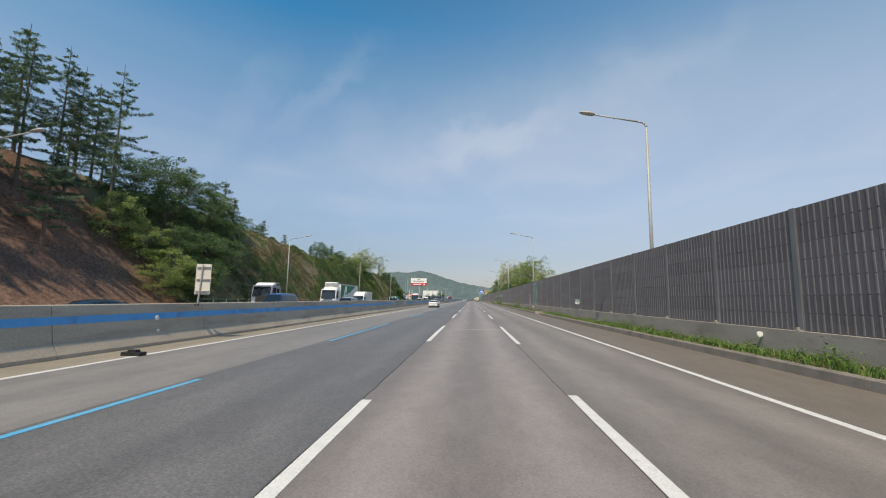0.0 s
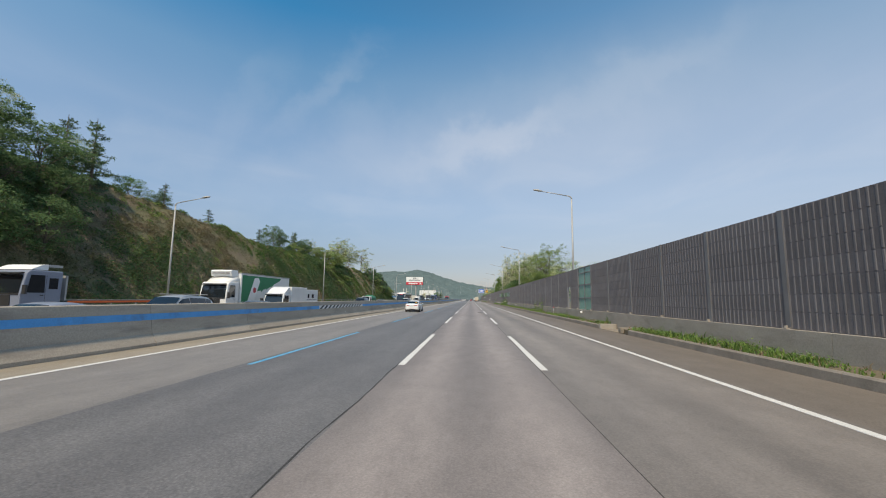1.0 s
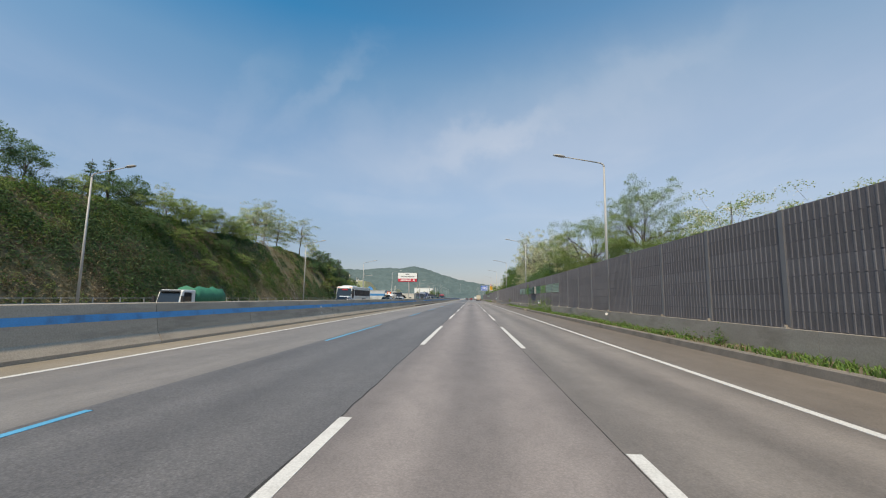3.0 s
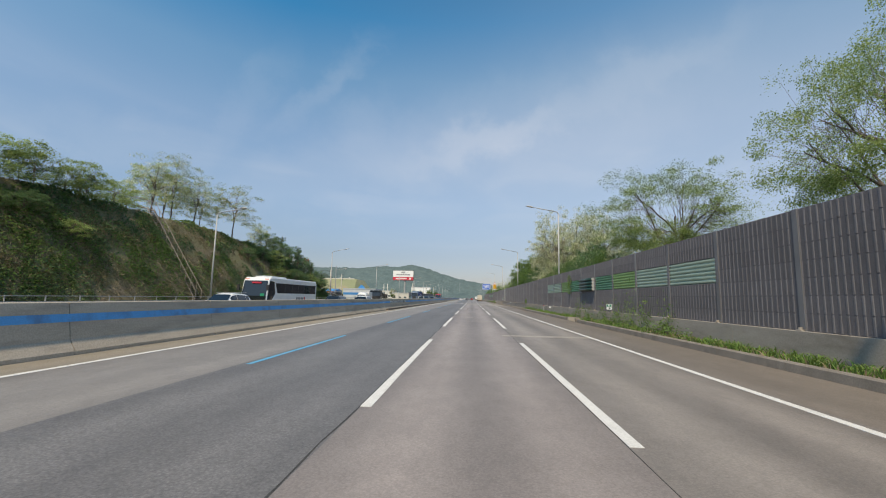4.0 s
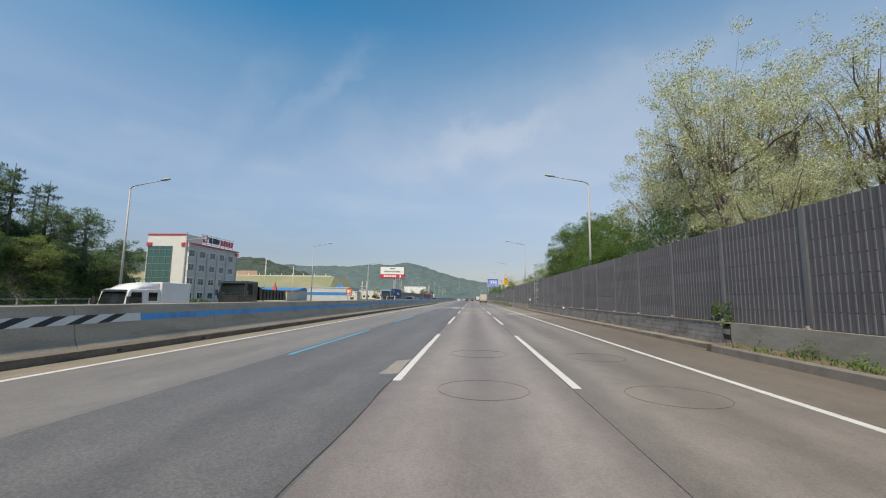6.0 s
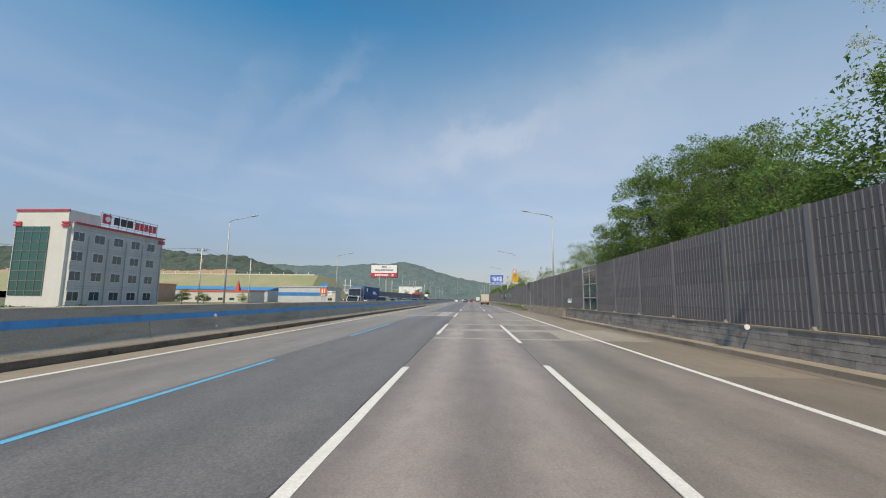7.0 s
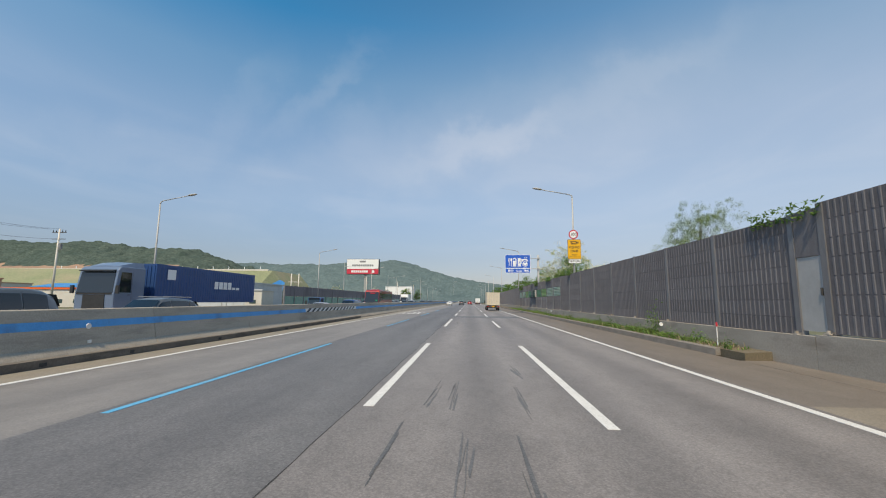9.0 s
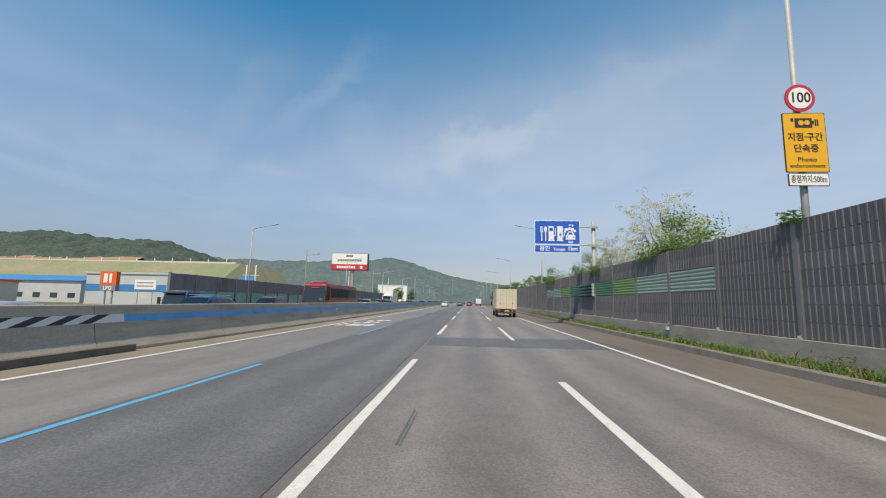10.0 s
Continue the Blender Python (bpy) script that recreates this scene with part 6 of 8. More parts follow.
# kilometre boards on the wall
for y, z, low_t in ((35.1, 1.62, ".9"), (135.6, 1.30, ".8"), (227.75, 1.66, ".7")):
    k = thing("kilometre_board", "small green and white kilometre board on the noise wall", "distance marker", (9.02 if y > 100 else 8.82, y, z), group="kilometre boards")
    k.scale = (0.74, 0.74, 0.74)
    b = part("board", rounded(0.62, 0.50, 0.05, -0.02, 0.02), M_SIGN_WHITE, k)
    b.rotation_euler = (0, 0, radians(-62))
    part("green_field", plate(-0.27, 0.27, 0.01, 0.21, -0.026, -0.015), M_SIGN_GREEN, b)
    lettering("56", 0.24, (0, -0.03, 0.11), M_SIGN_WHITE, b, weight=0.004)
    lettering(low_t, 0.24, (0.06, -0.03, -0.11), M_INK, b, weight=0.004)
    g = Geo()
    g.tube((0.05, 0.06, -0.34), (0.05, 0.06, 0.2), 0.02, n=6), g.box(0, 0.34, -0.01, 0.07, -0.1, -.06)
    part("stand", g, M_STEEL, k)
for y, z in ((13.4, .78), (60.2, .80), (155.3, .84), (108.0, .80), (203.0, .9), (250.7, .72), (262.5, .7), (288.3, .7)):     # round white reflectors on the footing
    g = Geo()
    g.tube((0, -0.02, 0), (0, 0.01, 0), 0.085, n=16), g.box(-0.01, 0.1, 0.0, 0.02, -0.02, 0.02)
    o = tagged(part("wall_reflector", g, M_SIGN_WHITE, at=(8.86, y, z)), "small round white reflector on the wall footing", "reflector", "wall reflectors", "")
for y in (69.6, 257.6, 157.6):      # marker sticks
    mk = thing("marker_stick", "thin white marker stick with a red head in the verge", "marker stick", (8.55, y, 0.14), group="marker sticks")
    part("stick", Geo().tube((0, 0, 0), (0, 0, 0.75), 0.016, n=6), M_SIGN_WHITE, mk)
    part("head", Geo().tube((0, 0, 0.75), (0, 0, 0.90), 0.035, 0.03, n=8), M_SIGN_RED, mk)

# back of a small sign that stands on the median
bs = thing("road_sign", "pale cream back of a small road sign on the median", "road sign", (-10.70, 15.5, 0))
part("post", Geo().tube((0.02, 0.05, 1.30), (0.12, 0.05, 2.88), 0.032, n=10), M_STEEL, bs)
part("clamp", Geo().box(-0.12, 0.06, 0.0, 0.10, 1.28, 1.36), M_DARKSTEEL, bs)
M_CREAM = surf("cream_sign_back", (0.56, 0.52, 0.46), (0.62, 0.58, 0.52), 1.5, 0.6, coords="Object", grain_mix=0.05)
part("board", rounded(0.62, 1.20, 0.03, -0.012, 0.012), M_CREAM, bs, "cream board seen from behind").location = (0.14, 0.10, 2.32)
for z in (1.85, 2.32, 2.80):
    part("rail", plate(-0.14, 0.42, z - .015, z + .015, 0.02, 0.09), M_STEEL, bs)

# ---- rail fence along the foot of the slope ----
fence = thing("rail_fence", "low grey steel rail fence along the foot of the slope", "fence", (0, 0, 0))
g = Geo()
g.box(-0.03, 0.03, -0.03, 0.03, 0, 1.3)
fp = g.mesh("fence_post", M_STEEL)
for i in range(66):
    part("fence_post", fp, None, fence).location = (-30.25, 44.0 + 2.6 * i, 0)
for z in (0.45, 0.85, 1.25):
    g = Geo()
    g.box(-30.27, -30.23, 44.0, 44.0 + 2.6 * 65, z - 0.025, z + 0.025)
    part("rail", g, M_STEEL, fence)

# ---- stairs of steel tube up the slope ----
st = thing("slope_stairs", "weathered steel tube stairs climbing the cut slope", "stairs", (0, 0, 0))
base, top = Vector((-31.6, 153.4, 0.9)), Vector((-38.9, 153.9, 11.6))
for off in (-0.55, 0.55):
    o = Vector((0, off, 0))
    part("stringer", Geo().tube(base + o, top + o, 0.05, n=6), M_RUST, st)
    part("handrail", Geo().tube(base + o + Vector((0, 0, 1.0)), top + o + Vector((0, 0, 1.0)), 0.035, n=6), M_RUST, st)
    for i in range(11):
        p = base.lerp(top, i / 10) + o
        part("baluster", Geo().tube(p, p + Vector((0, 0, 1.0)), 0.028, n=5), M_RUST, st)
for i in range(42):
    p = base.lerp(top, (i + 0.5) / 42)
    part("tread", Geo().box(p.x - 0.12, p.x + 0.12, p.y - 0.55, p.y + 0.55, p.z - 0.02, p.z + 0.02), M_RUST, st)
b2, t2 = top, Vector((-46.5, 152.0, 13.3))
for off in (-0.5, 0.5):
    o = Vector((0, off, 0))
    part("upper_rail", Geo().tube(b2 + o + Vector((0, 0, 1)), t2 + o + Vector((0, 0, 1)), 0.035, n=6), M_RUST, st)
    part("upper_stringer", Geo().tube(b2 + o, t2 + o, 0.05, n=6), M_RUST, st)

# ---- billboard ----
bb = thing("billboard", "tall white and red billboard on one grey column", "billboard", (-62, 477, 0))
M_BB_RED = surf("billboard_red", (0.55, 0.03, 0.06), (0.60, 0.04, 0.07), 0.5, 0.5, coords="Object", grain_mix=0.03)
M_GREY_INK = surf("grey_ink", (0.20, 0.20, 0.21), (0.25, 0.25, 0.26), 1.0, 0.6, coords="Object", grain_mix=0.03)
part("column", Geo().tube((1.5, 1.5, -0.3), (1.5, 1.5, 16.6), 0.8, n=14), M_STEEL, bb)
part("frame", Geo().box(-9.5, 9.5, 0.0, 3.0, 16.4, 25.3), M_DARKSTEEL, bb)
part("white_field", Geo().box(-9.3, 9.3, -0.1, 0.0, 19.5, 25.1), M_SIGN_WHITE, bb)
part("red_field", Geo().box(-9.3, 9.3, -0.1, 0.0, 16.6, 19.5), M_BB_RED, bb)
part("text_bar", Geo().box(-1.8, 1.8, -0.14, -0.1, 23.3, 24.3), M_GREY_INK, bb)
for i in range(10):
    part("text_bar", Geo().box(-6.3 + i * 1.28, -5.25 + i * 1.28, -0.14, -0.1, 21.0, 22.1), M_GREY_INK, bb)
for i in range(8):
    part("text_bar", Geo().box(-6.6 + i * 1.25, -5.6 + i * 1.25, -0.14, -0.1, 17.4, 18.6), M_SIGN_WHITE, bb)
part("house_mark", Geo().extrude([(5.6, 17.2), (7.0, 17.2), (7.0, 18.4), (6.3, 19.0), (5.6, 18.4)], -0.14, -0.1), M_SIGN_WHITE, bb)

# ---- office building ----
M_CLAD = surf("grey_cladding", (0.47, 0.47, 0.475), (0.54, 0.54, 0.545), 0.6, 0.6, 8.0, 0.03, stain=(0.38, 0.37, 0.36), stain_scale=0.35, stretch=(1, 1, .3), grain_mix=0.05)
M_CLAD_W = surf("white_cladding", (0.62, 0.61, 0.58), (0.68, 0.67, 0.64), 0.6, 0.6, 8.0, 0.03, grain_mix=0.05)
M_WIN = glass_mat("dark_window", (0.04, 0.07, 0.08))
M_CURTAIN = glass_mat("green_curtain_wall", (0.02, 0.10, 0.09))
ofc = thing("office_building", "three storey grey clad office building with a red trimmed roof edge", "building", (-65, 270.4, 0))
L_, W_, H_ = 19.5, 9.5, 13.6
part("wall", Geo().box(-W_, 0, -L_, 0, -0.3, H_), M_CLAD, ofc)
part("stair_tower", Geo().box(-W_ - 0.2, -0.5, -L_ - 0.6, -L_ + 5, -0.3, H_ + 1.9), M_CLAD_W, ofc, "white stair tower")
curtain = part("curtain_wall", Geo().box(-W_ + 0.1, -3.6, -L_ - 0.68, -L_ - 0.55, 1.5, H_ - 0.9), M_CURTAIN, ofc, "green glass curtain wall")
for i in range(5):
    x = -W_ + 0.1 + 1.45 * i
    part("mullion", Geo().box(x - 0.05, x + 0.05, -L_ - 0.74, -L_ - 0.66, 1.5, H_ - 0.9), M_POST, curtain)
for i in range(7):
    part("transom", Geo().box(-W_ + 0.1, -3.6, -L_ - 0.73, -L_ - 0.67, 2.2 + 1.6 * i, 2.3 + 1.6 * i), M_POST, curtain)
for x in (-W_ - 0.35, -1.4):
    for z in (H_ - 0.25, H_ - 0.7):
        part("red_trim", Geo().box(x, x + 1.3, -L_ - 0.85, -L_ - 0.6, z - 0.14, z + 0.14), M_SIGN_RED, ofc)
part("corner_clad", Geo().box(-0.5, -0.02, -L_ - 0.06, -L_ + 0.1, -0.3, H_ - .3), M_CLAD_W, ofc, "white end wall")
for z in (H_ - 0.15, H_ - 0.75, H_ - 1.15):
    part("red_trim", Geo().box(-0.1, 0.25, -1.2 if z < H_ - .2 else -L_, 0.3, z - 0.14, z + 0.16), M_SIGN_RED, ofc)
part("roof_trim", Geo().box(-W_ - .3, -0.4, -L_ - .75, -L_ - .5, H_ + 1.65, H_ + 1.95), M_SIGN_RED, ofc)
for zf in (1.4, 4.7, 7.95, 11.2):
    for i in range(5):
        y0 = -2.1 - 3.85 * i
        w = part("window", Geo().box(-0.05, 0.06, y0 - 2.05, y0, zf - 0.75, zf + 0.85), M_SIGN_WHITE, ofc, "white framed sliding window")
        for j in range(2):
            part("pane", Geo().box(0.05, 0.075, y0 - 1.97 + j * 0.98, y0 - 1.06 + j * 0.98, zf - 0.67, zf + 0.77), M_WIN, w)
    for j in range(2):
        part("floor_joint", Geo().box(-0.02, 0.012, -L_, 0, zf + 1.3 + j * 0.4, zf + 1.33 + j * 0.4), M_POST, ofc)
for i in range(5):
    part("downpipe", Geo().tube((0.12, -0.4 - 3.85 * i - 1.0 * (i > 0), 0), (0.12, -0.4 - 3.85 * i - 1.0 * (i > 0), H_ - 2.0), 0.07, n=6), M_STEEL, ofc)
rs_ = thing("roof_sign", "red and dark company sign on a steel lattice above the roof", "roof sign", (-66.2, 269.9, 13.6))
for i in range(7):
    z = 0.25 + 0.42 * i
    part("lattice_rail", Geo().box(-0.04, 0.04, -13.2, 0, z - 0.04, z + 0.04), M_STEEL, rs_)
for i in range(8):
    part("lattice_post", Geo().box(-0.05, 0.05, -13.2 + i * 1.88, -13.1 + i * 1.88, 0, 2.95), M_STEEL, rs_)
    part("stay", Geo().tube((-1.6, -13.1 + i * 1.86, 0), (0, -13.1 + i * 1.86, 2.2), 0.04, n=5), M_STEEL, rs_)
part("round_mark", Geo().box(0.06, 0.16, -12.9, -11.2, 0.9, 2.6), M_SIGN_RED, rs_)
part("round_core", Geo().tube((0.16, -11.9, 1.75), (0.2, -11.9, 1.75), 0.5, n=16), M_SIGN_WHITE, rs_)
for i in range(3):
    part("sign_block", Geo().box(0.06, 0.16, -10.5 + i * 1.5, -9.3 + i * 1.5, 1.0, 2.4), M_INK, rs_)
for i in range(5):
    part("sign_block", Geo().box(0.06, 0.16, -5.6 + i * 1.1, -4.75 + i * 1.1, 0.9, 2.3), M_SIGN_RED, rs_)

# ---- works yard, sheds and terrace beyond ----
M_SHED_BLUE = surf("blue_shed_roof", (0.03, 0.19, 0.46), (0.05, 0.24, 0.52), 0.4, 0.5, 5.0, 0.03, grain_mix=0.06)
M_SHED_WALL = surf("pale_shed_wall", (0.46, 0.48, 0.50), (0.54, 0.56, 0.58), 0.5, 0.6, 5.0, 0.03, grain_mix=0.06)
M_SHED_ORANGE = surf("orange_wall", (0.44, 0.27, 0.18), (0.50, 0.32, 0.22), 0.5, 0.7, 5.0, 0.05, grain_mix=0.08)


def shed(x, y, w, d, h, roof_m, wall_m, label, band_m=None, rz=0.0, gable=True, windows=True):
    s_ = thing("shed", label, "industrial building", (x, y, -0.3), rz)
    part("wall", Geo().box(-w / 2, w / 2, 0, d, 0, h), wall_m, s_)
    if gable:
        g = Geo()
        g.extrude([(-0.4, h + 0.02), (d + 0.4, h + 0.02), (d / 2, h + 1.5)], -w / 2 - 0.3, w / 2 + 0.3, axis="x")
        part("roof", g, roof_m, s_)
    else:
        part("roof", Geo().box(-w / 2 - 0.2, w / 2 + 0.2, -0.2, d + 0.2, h, h + 0.35), roof_m, s_)
    if band_m:
        part("band", Geo().box(-w / 2, w / 2, -0.06, 0.0, h * 0.44, h * 0.66), band_m, s_)
    for i in range(int(w / 4) if windows else 0):
        part("window", Geo().box(-w / 2 + 1.2 + i * 4, -w / 2 + 2.8 + i * 4, -0.07, 0.02, h * 0.22, h * 0.44), M_WIN, s_)
    return s_


shed(-65.6, 345, 19, 18, 5.9, M_SHED_WALL, M_SHED_WALL, "long pale shed with a blue band beside the highway", M_SHED_BLUE, gable=False, windows=False)
shed(-52.6, 340, 4.2, 6, 4.0, M_SHED_WALL, M_CREAM, "small cream site office at the end of the shed", gable=False)
shed(-93, 352, 20, 16, 4.6, M_SHED_BLUE, M_SHED_WALL, "low shed with a bright blue roof")
shed(-121, 360, 26, 16, 5.0, M_SHED_BLUE, M_SHED_WALL, "long shed with a bright blue roof")
shed(-86, 322, 24, 10, 3.6, M_ORANGE, M_CREAM, "low cream building with an orange roof edge", gable=False)
shed(-109, 318, 9, 10, 5.8, M_SHED_ORANGE, M_SHED_ORANGE, "small orange walled building", gable=False)
shed(-136, 330, 18, 14, 5.4, M_SHED_BLUE, M_CREAM, "cream shed with a blue roof")
shed(-160, 356, 26, 16, 6.2, M_SHED_ORANGE, M_CREAM, "pale building with an orange brown roof", gable=False)
shed(-57.7, 576, 22, 18, 13.0, M_SHED_WALL, M_SIGN_WHITE, "white flat roofed building beyond the noise wall", gable=False)
shed(-92, 520, 26, 20, 7.5, M_SHED_WALL, M_CLAD_W, "pale grey flat roofed warehouse", gable=False)
shed(-52, 408, 13, 12, 4.6, M_SHED_WALL, M_CREAM, "cream low building behind the wall", gable=False)
M_TOWER = surf("red_roof_sheet", (0.42, 0.06, 0.05), (0.48, 0.08, 0.06), 1.0, 0.6)
tw = thing("tower_roof", "slim red pointed roof above a small white building", "small building", (-84.5, 333, -0.3))
part("wall", Geo().box(-2.0, 2.0, -1.6, 1.6, 0, 3.4), M_CREAM, tw)
part("roof", Geo().tube((0, 0, 3.4), (0, 0, 8.0), 1.3, 0.05, n=4), M_TOWER, tw)

# LPG station totem
tt = thing("station_totem", "square orange and white station sign on two posts", "sign totem", (-48.4, 321, 0))
for x in (-0.5, 0.5):
    part("post", Geo().tube((x, 0.3, -0.3), (x, 0.3, 2.2), 0.12, n=8), M_STEEL, tt)
part("orange_box", Geo().box(-1.15, 1.15, 0, 0.6, 2.9, 4.7), M_ORANGE, tt)
part("white_mark", Geo().box(-0.62, -0.08, -0.03, 0, 3.2, 4.4), M_SIGN_WHITE, tt)
part("white_mark", Geo().box(0.18, 0.52, -0.03, 0, 3.2, 4.4), M_SIGN_WHITE, tt)
part("grey_box", Geo().box(-1.15, 1.15, 0, 0.6, 2.1, 2.88), M_GREY_INK, tt)
lettering("LPG", 0.72, (0, -0.01, 2.46), M_SIGN_WHITE, tt, weight=0.015)
wb = thing("notice_board", "white notice board with grey lines by the yard", "notice board", (-50.5, 330, 0))
part("board", Geo().box(-1.75, 1.75, 0, 0.15, 2.5, 4.0), M_SIGN_WHITE, wb)
for i in range(2):
    part("text_bar", Geo().box(-1.4, 1.3, -0.02, 0, 3.45 - i * .5, 3.6 - i * .5), M_GREY_INK, wb)
for x in (-1.2, 1.2):
    part("post", Geo().tube((x, 0.1, -0.3), (x, 0.1, 2.5), 0.06, n=6), M_STEEL, wb)

M_TERR = surf("terraced_bank", (0.20, 0.225, 0.12), (0.27, 0.26, 0.16), 0.06, 0.95, 1.5, 0.3, stain=(0.36, 0.27, 0.19), stain_scale=0.05, detail=7.0, grain_mix=0.2)
M_TERR_RED = surf("bare_red_earth", (0.30, 0.18, 0.12), (0.37, 0.25, 0.165), 0.06, 0.95, 1.5, 0.3, grain_mix=0.15)
g = Geo()
g.add([(-420, 395, 4.0), (-84, 395, 2.5), (-90, 425, 14.6), (-420, 425, 16.4), (-96, 470, 15.2), (-420, 470, 16.8), (-78, 425, 1.0), (-84, 470, 1.0)], [(0, 1, 2, 3), (3, 2, 4, 5), (1, 6, 2), (2, 6, 7, 4)])
solid("terrace", g, M_TERR, "long grassed earth bank above the works yard", "earth bank")
g = Geo()
g.box(-420, -92, 424.6, 425.4, 14.5, 15.2)
solid("terrace_wall", g, M_CREAM, "pale retaining wall along the top of the bank", "retaining wall")
for i in range(14):
    g = Geo()
    g.tube((0, 0, 0), (0, 0, 1.3), 0.16, n=6)
    tagged(part("marker_post", g, M_SIGN_WHITE, at=(-96.0 - 7.5 * i, 425.0, 15.1)), "small white marker post on the top of the bank", "marker post", "marker posts on the bank", "")
pf = thing("pole_frame", "pair of pale concrete poles joined by two cross bars", "utility pole", (-55.0, 369.0, -0.3))
for x in (-1.2, 1.2):
    part("pole", Geo().tube((x, 0, 0), (x, 0, 10.0), 0.2, 0.15, n=8), M_CREAM, pf, smooth=True)
for z in (5.6, 7.4):
    part("cross_bar", Geo().box(-2.2, 2.2, -0.08, 0.08, z - 0.08, z + 0.08), M_CREAM, pf)
g = Geo()
g.add([(-420, 440, 15.2), (-150, 440, 15.0), (-165, 466, 20.5), (-420, 466, 25.0), (-180, 480, 20.5), (-420, 480, 24)], [(0, 1, 2, 3), (3, 2, 4, 5), (1, 4, 2)])
solid("earth_cut", g, M_TERR_RED, "bare orange earth cut above the bank", "earth bank")
g = Geo()
g.add([(-84, 394.9, 2.6), (-72, 394.9, 0.2), (-84, 425, 9.2), (-93, 424.6, 14.0)], [(0, 1, 2, 3)])
solid("tarpaulin", g, M_SHED_BLUE, "blue tarpaulin over the end of the bank", "tarpaulin", kind="")

# ---- noise wall beside the oncoming lanes ----
lw = tagged(new("noise_wall"), "grey noise wall with a green glazed foot beyond the oncoming lanes", "noise barrier", "", "structure")
for i in range(32):
    y = 309.0 + 4.0 * i
    part("panel", Geo().box(-30.75, -30.6, y + 0.08, y + 3.92, 2.2, 3.95), M_RIB, lw)
    part("pane", Geo().box(-30.70, -30.66, y + 0.08, y + 3.92, 0.6, 2.18), M_GREEN_GLASS, lw)
    part("footing", Geo().box(-30.85, -30.5, y, y + 3.99, -0.3, 0.6), M_CONC, lw)
    part("post", Geo().box(-30.82, -30.54, y - 0.08, y + 0.08, 0.6, 4.05), M_POST, lw)

# ---- utility poles ----
def utility_pole(x, y, h, label="concrete utility pole with a cross arm and insulators"):
    u = thing("utility_pole", label, "utility pole", (x, y, -0.3), group="utility poles")
    part("pole", Geo().tube((0, 0, 0), (0, 0, h), 0.17, 0.11, n=10), M_CREAM, u, smooth=True)
    for z in (h - 0.6, h - 1.6):
        part("cross_arm", Geo().box(-1.1, 1.1, -0.05, 0.05, z - 0.05, z + 0.05), M_DARKSTEEL, u)
    for x_ in (-1.0, -0.5, 0.5, 1.0):
        part("insulator", Geo().tube((x_, 0, h - 0.55), (x_, 0, h - 0.3), 0.06, n=8), M_BLACK, u)
    part("transformer", Geo().tube((0.4, 0, h - 3.2), (0.4, 0, h - 2.3), 0.26, n=10), M_GREY_INK, u)
    return u


up = utility_pole(-62, 300.0, 12.3)
for x, y, z in ((-58, 273, 0), (-45, 420, 0), (-40, 470, 0), (-38, 520, 0)):
    copy_thing(up, pose(x, y, -0.3))
g = Geo()
for off, zz in ((-0.8, 11.9), (0.8, 11.9), (0.0, 10.4)):
    chain = [(-100.5, 250.0, zz - 0.5), (-58.0, 273.0, zz), (-62.0, 300.0, zz)]
    for (ax, ay, az), (bx, by, bz) in zip(chain, chain[1:]):
        pts = [(lerp(ax, bx, i / 8) + off, lerp(ay, by, i / 8), lerp(az, bz, i / 8) - 0.9 * (1 - (2 * i / 8 - 1) ** 2)) for i in range(9)]
        g.path(pts, [0.018] * 9, 4)
solid("overhead_cable", g, M_BLACK, "thin black overhead cables between the utility poles", "cable", kind="")
for x, y, h in ((-33.5, 207.0, 9.2), (-34, 352, 12.0), (-33.5, 410, 12), (-33.2, 520, 16), (-15, 640, 22)):      # slim camera masts
    cm_ = thing("camera_mast", "slim grey mast with a short arm beside the highway", "mast", (x, y, -0.2), group="camera masts")
    part("mast", Geo().tube((0, 0, 0), (0, 0, h), 0.12, 0.07, n=8), M_STEEL, cm_)
    part("arm", Geo().tube((0, 0, h * 0.90), (2.4, 0, h * 0.92), 0.05, n=6), M_STEEL, cm_)
    part("camera_box", Geo().box(2.2, 2.6, -0.25, 0.25, h * 0.92 - .12, h * 0.92 + .16), M_STEEL, cm_)
for x, y, h, r, s_ in ((-66.0, 279, 3.4, 2.0, low), (-63.5, 283, 2.8, 1.8, low), (-47, 440, 8, 3, bloom), (-42, 455, 7, 3, low), (-55, 395, 4, 2.4, low), (-62, 430, 8.5, 3.4, bloom), (-40, 500, 9, 3.5, full), (-38, 540, 9, 3.5, low), (-70, 365, 3.5, 2.2, low), (-74, 318, 3, 2, light)):
    place_tree(s_, x, y, -0.3, h, r, (x * 31 + y * 17) % 360, "leafy green tree beside the yard")

# ---- vehicles ----
M_TYRE = surf("tyre_rubber", (0.015, 0.015, 0.016), (0.03, 0.03, 0.03), 6.0, 0.85, coords="Object", grain_mix=0.1)
M_RIM = surf("alloy_rim", (0.38, 0.38, 0.39), (0.46, 0.46, 0.47), 4.0, 0.35, metal=0.7, coords="Object", grain_mix=0.03)
M_AUTOGLASS = glass_mat("dark_vehicle_glass", (0.012, 0.016, 0.02))
M_TAIL = surf("red_lamp_lens", (0.42, 0.02, 0.02), (0.50, 0.03, 0.03), 3.0, 0.2, coat=0.8, coords="Object", grain_mix=0.05)
M_HEADLAMP = surf("clear_lamp_lens", (0.62, 0.64, 0.66), (0.70, 0.72, 0.74), 3.0, 0.12, coat=0.8, coords="Object", grain_mix=0.03)
M_TRIM = surf("black_vehicle_trim", (0.02, 0.02, 0.021), (0.032, 0.032, 0.033), 4.0, 0.55, coords="Object", grain_mix=0.05)
